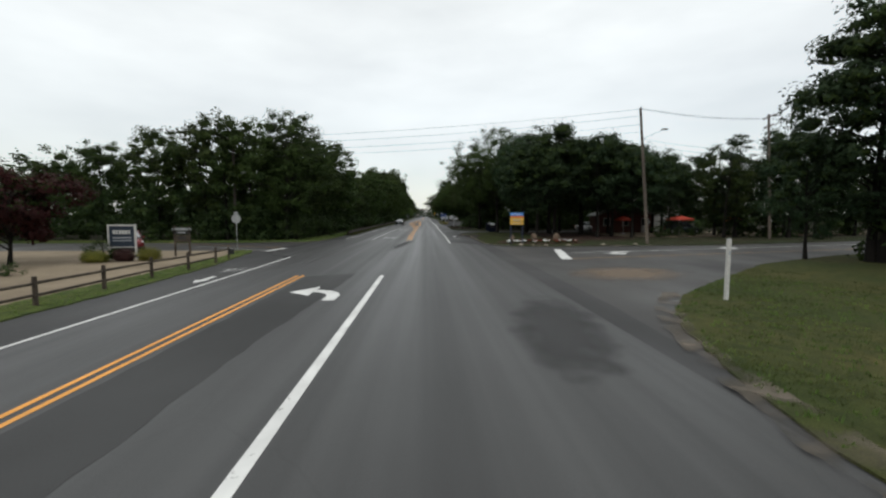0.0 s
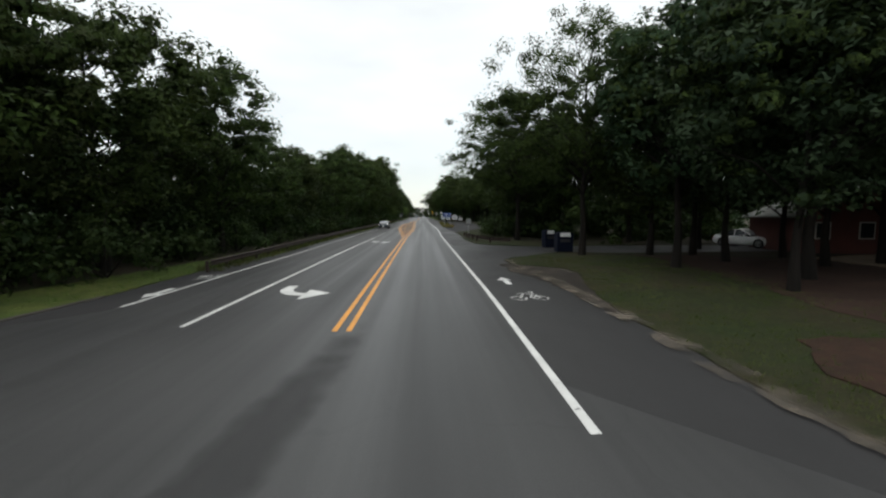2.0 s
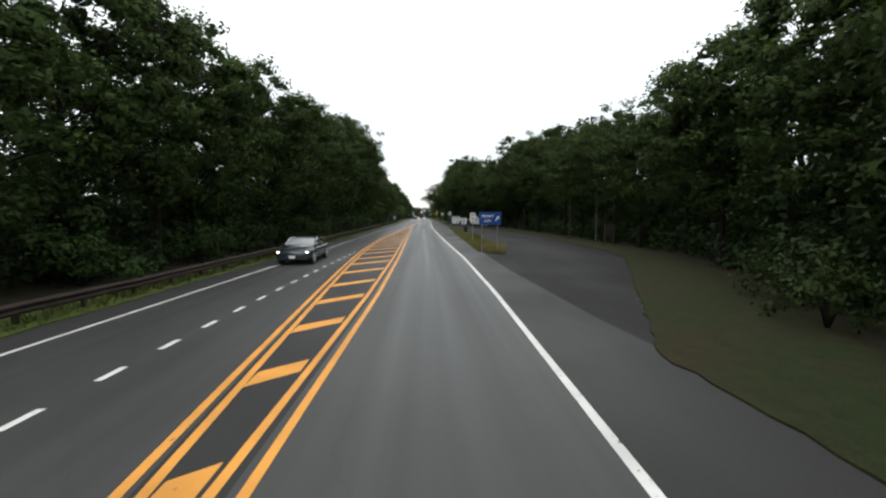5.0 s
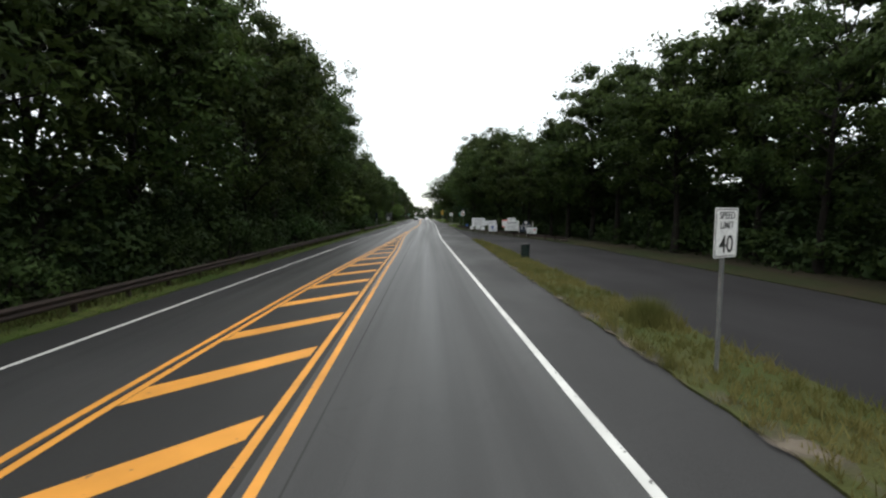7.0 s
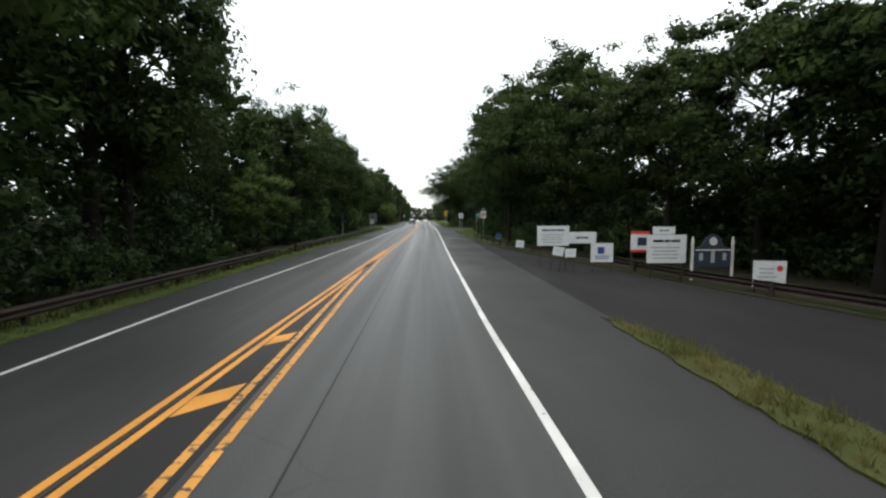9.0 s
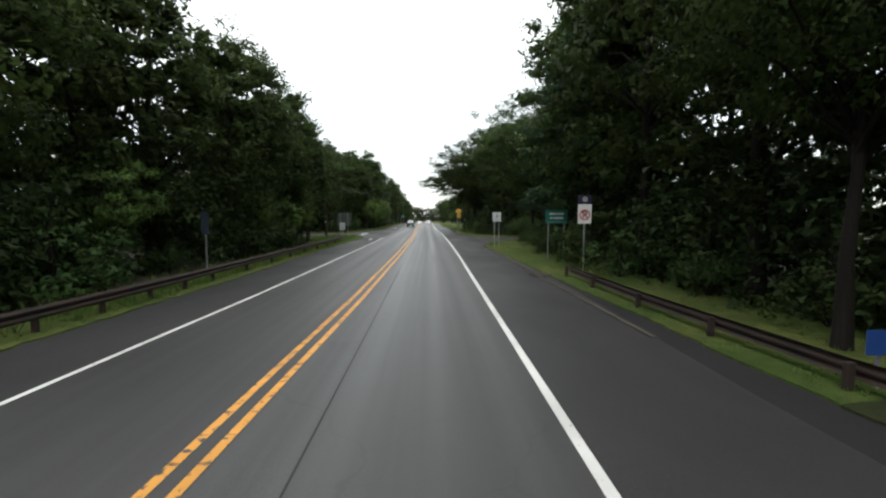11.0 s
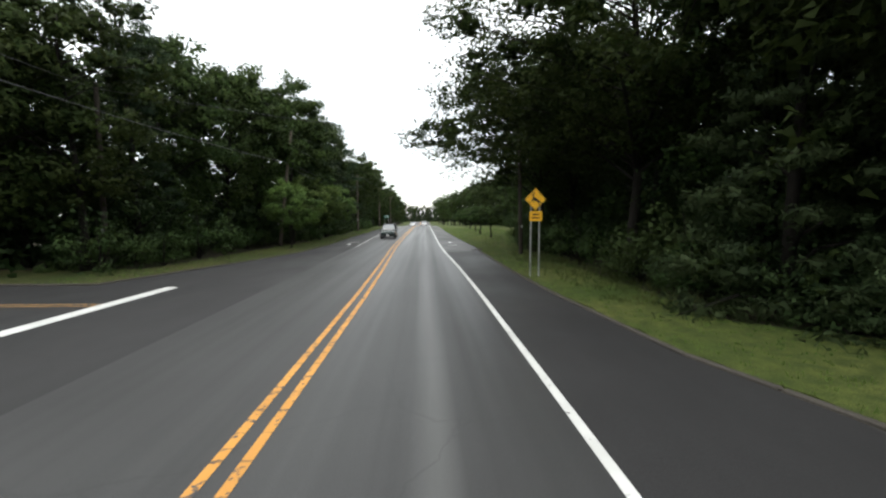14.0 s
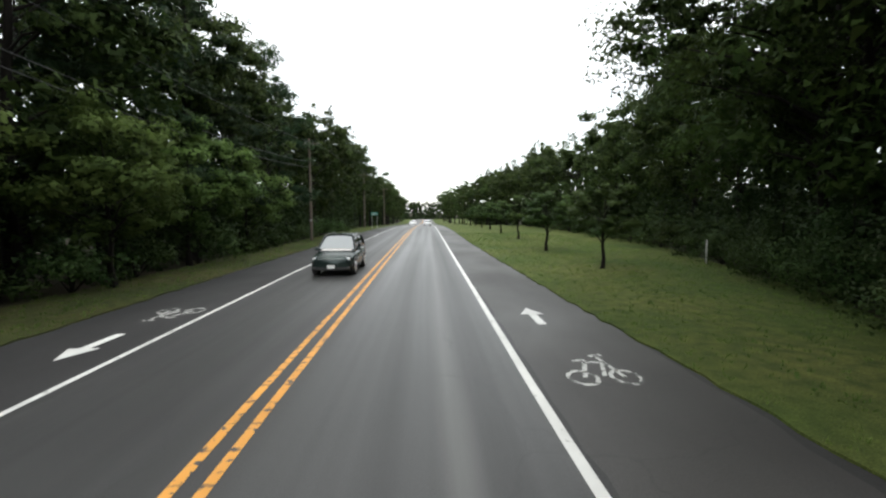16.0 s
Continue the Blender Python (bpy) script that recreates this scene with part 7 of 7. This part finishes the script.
def car(name, m, label, paint, length, width, tall, bonnet, style="sedan", lit=False, group="vehicles"):
    """A car facing -y: body, cabin glass, roof, wheels, lamps, bumper, mirrors."""
    t = thing(name, m, label, "car", group)
    L, W = length, width
    z0, zb = 0.24, bonnet
    f = -L / 2
    rear = zb + (0.04 if style == "sedan" else 0.08)
    body = loft([ring_at(f, W * 0.74, z0 + 0.12, zb - 0.26), ring_at(f + 0.12, W * 0.9, z0 + 0.02, zb - 0.16), ring_at(f + 0.5, W * 0.98, z0, zb - 0.07), ring_at(f + L * 0.28, W, z0 - 0.03, zb),
                 ring_at(f + L * 0.55, W, z0 - 0.03, zb + 0.02), ring_at(f + L * 0.82, W, z0 - 0.02, rear), ring_at(L / 2 - 0.18, W * 0.95, z0, rear - 0.03), ring_at(L / 2, W * 0.84, z0 + 0.1, rear - 0.2)])
    bd = part("body", body, paint, t, smooth=True)
    if style == "sedan":
        a0, a1, a2, a3 = f + L * 0.31, f + L * 0.46, f + L * 0.68, f + L * 0.87
    else:
        a0, a1, a2, a3 = f + L * 0.26, f + L * 0.40, L / 2 - 0.42, L / 2 - 0.1
    k0 = W * 0.46
    peak = 0.44 if style == "sedan" else 0.5

    def dome(u):
        """Height of the cabin over the belt line, from the windscreen's foot (0) to the tail (1)."""
        if style == "sedan":
            v = u / peak if u < peak else (1 - u) / (1 - peak)
            return math.sin(0.5 * math.pi * v) ** 0.85
        return min(1.0, u / 0.24, (1 - u) / 0.13)

    def cab(u, lift=0.0):
        h = max(dome(u), 0.02) * (tall - zb)
        w = k0 * (1 - 0.22 * dome(u))
        y = a0 + (a3 - a0) * u
        half = [(k0, zb - 0.03), (k0 * 0.35 + w * 0.65, zb + h * 0.62), (w, zb + h * 0.86), (w * 0.8, zb + h * 0.97), (0.0, zb + h * 1.0 + 0.01)]
        half = [(x + (lift if x else 0), z + lift) for x, z in half]
        return [(x, y, z) for x, z in half] + [(-x, y, z) for x, z in half[-2::-1]]
    us = [k / 14 for k in range(15)]
    part("cabin_glass", loft([cab(u) for u in us]), M_GLASS, t, smooth=True)
    lo, hi = (0.30, 0.74) if style == "sedan" else (0.24, 0.88)
    strip = [[q for q in cab(u, 0.012)[2:7]] for u in [lo + (hi - lo) * k / 8 for k in range(9)]]
    roof = bmesh.new()
    rows = [[roof.verts.new(q) for q in r] for r in strip]
    for ra, rb in zip(rows, rows[1:]):
        for k in range(4):
            roof.faces.new((ra[k], ra[k + 1], rb[k + 1], rb[k]))
    bmesh.ops.recalc_face_normals(roof, faces=roof.faces)
    part("roof", roof, paint, t, smooth=True)
    for s in (-1, 1):
        for u0, u1 in ((0.02, lo), (hi, 0.97)):
            pillars = bmesh.new()
            pts = [cab(u0 + (u1 - u0) * k / 4, 0.006)[2] for k in range(5)]
            for p, q in zip(pts, pts[1:]):
                rod((s * p[0], p[1], p[2]), (s * q[0], q[1], q[2]), 0.035, sides=6, bm=pillars)
            part("pillar", pillars, paint, t)
        m0 = cab(0.52, 0.004)
        pillars = bmesh.new()
        rod((s * m0[0][0], m0[0][1], m0[0][2]), (s * m0[2][0], m0[2][1], m0[2][2]), 0.035, sides=6, bm=pillars)
        part("pillar", pillars, paint, t)
    bm = bmesh.new()
    rows = [[bm.verts.new((x * 0.94, yy - 0.012, z + 0.012)) for x, yy, z in cab(0.03 + (lo - 0.05) * k / 5)[2:7]] for k in range(6)]
    for ra, rb in zip(rows, rows[1:]):
        for k in range(4):
            bm.faces.new((ra[k], ra[k + 1], rb[k + 1], rb[k]))
    bmesh.ops.recalc_face_normals(bm, faces=bm.faces)
    part("windscreen", bm, M_WINDSCREEN_SKY, t, smooth=True)
    wr = 0.33 if style == "sedan" else 0.36
    for s in (-1, 1):
        for yy in (f + L * 0.18, L / 2 - L * 0.2):
            w = part("wheel", rod((s * (W / 2 - 0.22), yy, wr), (s * (W / 2 + 0.01), yy, wr), wr, sides=20), M_RUBBER, t)
            rim = rod((s * (W / 2 + 0.004), yy, wr), (s * (W / 2 + 0.016), yy, wr), wr * 0.16, sides=12)
            for k in range(10):
                g0 = 2 * math.pi * k / 10
                rod((s * (W / 2 + 0.014), yy, wr), (s * (W / 2 + 0.014), yy + math.cos(g0) * wr * 0.68, wr + math.sin(g0) * wr * 0.68), 0.022, 0.016, 5, rim)
                g1 = g0 + math.pi / 5
                rod((s * (W / 2 + 0.014), yy + math.cos(g0) * wr * 0.68, wr + math.sin(g0) * wr * 0.68), (s * (W / 2 + 0.014), yy + math.cos(g1) * wr * 0.68, wr + math.sin(g1) * wr * 0.68), 0.02, sides=5, bm=rim)
            part("rim", rim, M_RIM, w)
            arch = rod((s * (W / 2 - 0.2), yy, wr + 0.02), (s * (W / 2 + 0.004), yy, wr + 0.02), wr * 1.16, sides=22)
            part("wheel_arch", arch, M_BLACK, t)
        trim = bmesh.new()
        pts = [cab(0.05 + 0.87 * k / 14, 0.038)[1 if k in (0, 14) else 2] for k in range(15)]
        low = [(k0 + 0.02, a0 + (a3 - a0) * u, zb + 0.035) for u in (0.92, 0.7, 0.4, 0.16)]
        pts = pts + [(x, yy, z) for x, yy, z in low]
        for p, q in zip(pts, pts[1:]):
            rod((s * p[0], p[1], p[2]), (s * q[0], q[1], q[2]), 0.021, sides=8, bm=trim)
        part("window_trim", trim, M_CHROME if style == "sedan" else M_BLACK, t)
        hl = bmesh.new()
        box(0.34, 0.10, 0.13, (s * W * 0.345, f + 0.12, zb - 0.25), 0.03, hl)
        part("headlight", hl, M_LAMP_ON if lit else M_LAMP, t, "lit headlight" if lit else "")
        part("tail_light", box(0.28, 0.05, 0.16, (s * W * 0.36, L / 2 - 0.035, rear - 0.25), 0.02), M_SIGN_RED, t)
        part("door_mirror", box(0.2, 0.1, 0.13, (s * (W / 2 + 0.07), a0 + 0.42, zb + 0.06), 0.03), paint, t)
    part("grille", box(W * 0.42, 0.05, 0.12, (0, f + 0.03, zb - 0.32), 0.015), M_BLACK, t)
    part("bumper", box(W * 0.86, 0.12, 0.16, (0, f + 0.05, z0 + 0.12), 0.04), paint if style == "sedan" else M_BLACK, t)
    part("number_plate", box(0.32, 0.01, 0.15, (0, f - 0.018, z0 + 0.2), 0.003), M_SIGN_WHITE, t, "blank pale plate")
    if style != "sedan":
        for s in (-1, 1):
            part("roof_rail", rod((s * k0 * 0.7, a1 + 0.1, tall + 0.03), (s * k0 * 0.7, a2 - 0.1, tall + 0.03), 0.02, sides=6), M_BLACK, t)
    return t


car("sedan", pose(-7.15, 114.9, 0.0, 0, 0, 0), "dark grey sedan with chrome window trim and lit headlights", M_CAR_DARK, 4.95, 1.92, 1.43, 0.92, "sedan", True)
car("sport_utility_vehicle", pose(-4.25, 298.6, 0.0, 0, 0, 0), "dark green sport utility vehicle on the road", M_CAR_GREEN, 4.5, 1.82, 1.72, 1.02, "suv")
car("sport_utility_vehicle", pose(-23.0, 33.8, 0.0, 0, 0, 40), "dark red sport utility vehicle parked on gravel", M_CAR_RED, 4.2, 1.7, 1.65, 1.0, "suv")
car("sedan", pose(0.0, 389, level(389), 0, 0, 180), "white sedan far ahead on the road", M_CAR_WHITE, 4.7, 1.85, 1.45, 0.9, "sedan")
car("sedan", pose(-4.4, 410, level(410), 0, 0, 0), "white sedan far ahead on the road", M_CAR_WHITE, 4.7, 1.85, 1.45, 0.9, "sedan")
car("sport_utility_vehicle", pose(34.5, 56.5, 0.03, 0, 0, 70), "dark sport utility vehicle parked in the sandy yard", M_CAR_DARK, 4.6, 1.85, 1.75, 1.02, "suv")
car("sedan", pose(26.3, 69.0, 0.0, 0, 0, 20), "pale parked car among the trees", M_CAR_WHITE, 4.6, 1.8, 1.45, 0.9, "sedan")


# ---- shops behind the junction ----
def gable_house(m, w, d, eave, ridge, wall_mat, label, name="house", windows=3):
    t = thing(name, m, label, "house", "shops behind the junction")
    body = bmesh.new()
    prof = [(-w / 2, 0), (w / 2, 0), (w / 2, eave), (0, ridge), (-w / 2, eave)]
    plate(prof, d, body)
    part("wall", body, wall_mat, t)
    for s in (-1, 1):
        bm = bmesh.new()
        a, b = Vector((0, 0, ridge + 0.06)), Vector((s * (w / 2 + 0.4), 0, eave - 0.4 * (ridge - eave) / (w / 2) + 0.06))
        up = Vector((0, 0, 0.12))
        vs = [bm.verts.new(p + Vector((0, yy, 0)) + q) for yy in (-0.4, d + 0.4) for q in (Vector(), up) for p in (a, b)]
        for f in ((0, 1, 3, 2), (4, 6, 7, 5), (0, 4, 5, 1), (2, 3, 7, 6), (0, 2, 6, 4), (1, 5, 7, 3)):
            bm.faces.new([vs[i] for i in f])
        bmesh.ops.recalc_face_normals(bm, faces=bm.faces)
        part("roof", bm, M_SHINGLE, t)
    for i in range(windows):
        x = -w / 2 + w * (i + 0.5) / windows
        wn_ = part("window", box(0.95, 0.06, 1.15, (x, -0.03, 1.55), 0.01), M_TIMBER, t)
        part("pane", box(0.8, 0.02, 1.0, (x, -0.065, 1.55)), M_GLASS, wn_)
    dr = part("door", box(1.0, 0.06, 2.05, (w * 0.34, -0.03, 1.03), 0.01), M_TIMBER, t)
    part("door_handle", rod((w * 0.34 - 0.4, -0.1, 1.0), (w * 0.34 - 0.4, -0.06, 1.0), 0.03, sides=8), M_CHROME, dr)
    return t


gable_house(pose(36, 68, 0, 0, 0, -12), 9, 7, 4.4, 8.6, M_SIDING, "pale house with a grey shingle roof among trees")
gable_house(pose(29.5, 62.5, 0, 0, 0, -10), 8, 6, 2.5, 4.2, M_RED_WALL, "low red shop with a pale gable roof")


def parasol(x, y, r, h):
    t = thing("parasol", pose(x, y, 0.03), "open orange-red parasol on a thin pole", "parasol", "parasols")
    part("pole", rod((0, 0, 0), (0, 0, h), 0.03, sides=8), M_TIMBER, t)
    part("base", rod((0, 0, 0), (0, 0, 0.1), 0.28, 0.22, 12), M_STEEL, t)
    bm = bmesh.new()
    n = 8
    top = bm.verts.new((0, 0, h + 0.05))
    rim = [bm.verts.new((r * math.cos(2 * math.pi * i / n), r * math.sin(2 * math.pi * i / n), h - 0.42)) for i in range(n)]
    low = [bm.verts.new((v.co.x, v.co.y, v.co.z - 0.14)) for v in rim]
    for i in range(n):
        j = (i + 1) % n
        bm.faces.new((top, rim[i], rim[j]))
        bm.faces.new((rim[i], low[i], low[j], rim[j]))
    part("canopy", bm, M_RED_FABRIC, t)


parasol(31.6, 52.4, 1.6, 2.5)
parasol(41.5, 56.5, 1.0, 2.3)
parasol(26.4, 56.5, 1.2, 2.4)


# ---- grass ----
def inside(px, py, poly):
    """Which points lie in a polygon."""
    hit = np.zeros(len(px), bool)
    for (x0, y0), (x1, y1) in zip(poly, poly[1:] + poly[:1]):
        c = ((y0 > py) != (y1 > py)) & (px < (x1 - x0) * (py - y0) / (y1 - y0 + 1e-12) + x0)
        hit ^= c
    return hit


def tufts(name, x, y, h, width, blades, material, label, seed):
    """Many thin bent blades as one mesh."""
    rng = np.random.default_rng(seed)
    n = len(x) * blades
    X, Y = np.repeat(x, blades) + rng.normal(size=n) * 0.05, np.repeat(y, blades) + rng.normal(size=n) * 0.05
    H = np.repeat(h, blades) * rng.uniform(0.5, 1.2, n)
    a = rng.uniform(0, 2 * np.pi, n)
    b = rng.uniform(0, 2 * np.pi, n)
    bend = H * rng.uniform(0.15, 0.7, n)
    z0 = 0.03 + np.array([level(q) for q in Y])
    v = np.empty((n, 3, 3))
    v[:, 0] = np.stack([X - np.cos(a) * width, Y - np.sin(a) * width, z0], 1)
    v[:, 1] = np.stack([X + np.cos(a) * width, Y + np.sin(a) * width, z0], 1)
    v[:, 2] = np.stack([X + np.cos(b) * bend, Y + np.sin(b) * bend, z0 + H], 1)
    tagged(new(name, from_arrays(name, v.reshape(-1, 3), np.arange(n * 3).reshape(n, 3), material)), label, "grass", kind="stuff")


gr = np.random.default_rng(9)
gxs, gys, ghs = [], [], []
for outline, material in VERGES:
    if material in (M_DRY, M_DULL_GRASS):
        continue
    px, py = [q[0] for q in outline], [q[1] for q in outline]
    lo, hi = max(min(px), -16), min(max(px), 15)
    y0, y1 = max(min(py), -2), min(max(py), 334)
    n = int((hi - lo) * (y1 - y0) * 9)
    x, y = gr.uniform(lo, hi, n), gr.uniform(y0, y1, n)
    ok = inside(x, y, outline)
    gxs.append(x[ok])
    gys.append(y[ok])
gxs, gys = np.concatenate(gxs), np.concatenate(gys)
keep = gr.random(len(gxs)) < np.clip(38000 / len(gxs), 0, 1)
gxs, gys = gxs[keep], gys[keep]
ghs = 0.05 + 0.07 * gr.random(len(gxs)) ** 2
tufts("grass", gxs, gys, ghs, 0.014, 5, M_BLADE, "short green grass blades on the verges", 10)
isl = [o for o, m in VERGES if m is M_DRY][0]
x, y = gr.uniform(3.9, 6.3, 5200), gr.uniform(117.5, 171, 5200)
ok = inside(x, y, isl)
tufts("dry_grass", x[ok], y[ok], 0.10 + 0.22 * gr.random(ok.sum()) ** 2, 0.014, 6, M_BLADE_ISLAND, "yellowish green grass blades on the island", 11)
x, y = gr.uniform(4.5, 6.2, 1500), gr.uniform(118.3, 124.5, 1500)
ok = inside(x, y, isl)
tufts("dry_weeds", x[ok], y[ok], 0.18 + 0.5 * gr.random(ok.sum()) ** 2, 0.014, 4, M_BLADE_DRY, "tall dry brownish weeds round the sign posts", 17)
x, y = 5.55 + 0.26 * gr.normal(size=240), 135.4 + 0.34 * gr.normal(size=240)
tufts("weeds", x, y, 0.25 + 0.55 * gr.random(240) * np.exp(-((x - 5.55) ** 2 + (y - 135.4) ** 2) * 3), 0.012, 9, M_BLADE_ISLAND, "clump of tall olive weeds in the island grass", 19)
x, y = gr.uniform(4.9, 9.0, 2600), gr.uniform(258, 276, 2600)
ok = (gr.random(2600) < 0.22 * (x - 5.4)) & (x < 8.8)
tufts("weeds", x[ok], y[ok], 0.10 + 0.36 * gr.random(ok.sum()) ** 2, 0.012, 7, M_BLADE_DULL, "tall dull green weeds round the sign posts", 16)
x, y = gr.uniform(-13.6, -9.0, 4200), gr.uniform(205, 252, 4200)
ok = inside(x, y, VERGES[7][0])
tufts("tall_grass", x[ok], y[ok], 0.15 + 0.35 * gr.random(ok.sum()) ** 2, 0.016, 5, M_BLADE, "tall green grass under the guard rail", 12)
x, y = gr.uniform(-10.9, -9.55, 3600), gr.uniform(56, 204, 3600)
tufts("weeds", x, y, 0.14 + 0.38 * gr.random(3600) ** 2, 0.018, 4, M_BLADE_DULL, "tall dull green weeds under the guard rail", 18)
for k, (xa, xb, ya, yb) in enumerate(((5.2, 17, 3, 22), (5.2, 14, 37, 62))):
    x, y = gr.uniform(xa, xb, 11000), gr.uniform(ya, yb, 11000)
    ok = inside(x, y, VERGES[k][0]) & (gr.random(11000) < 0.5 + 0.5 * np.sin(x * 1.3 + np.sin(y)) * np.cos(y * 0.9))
    tufts("worn_grass", x[ok], y[ok], 0.04 + 0.07 * gr.random(ok.sum()) ** 2, 0.010, 5, M_BLADE_DULL, "dull green grass blades under the trees", 13 + k)
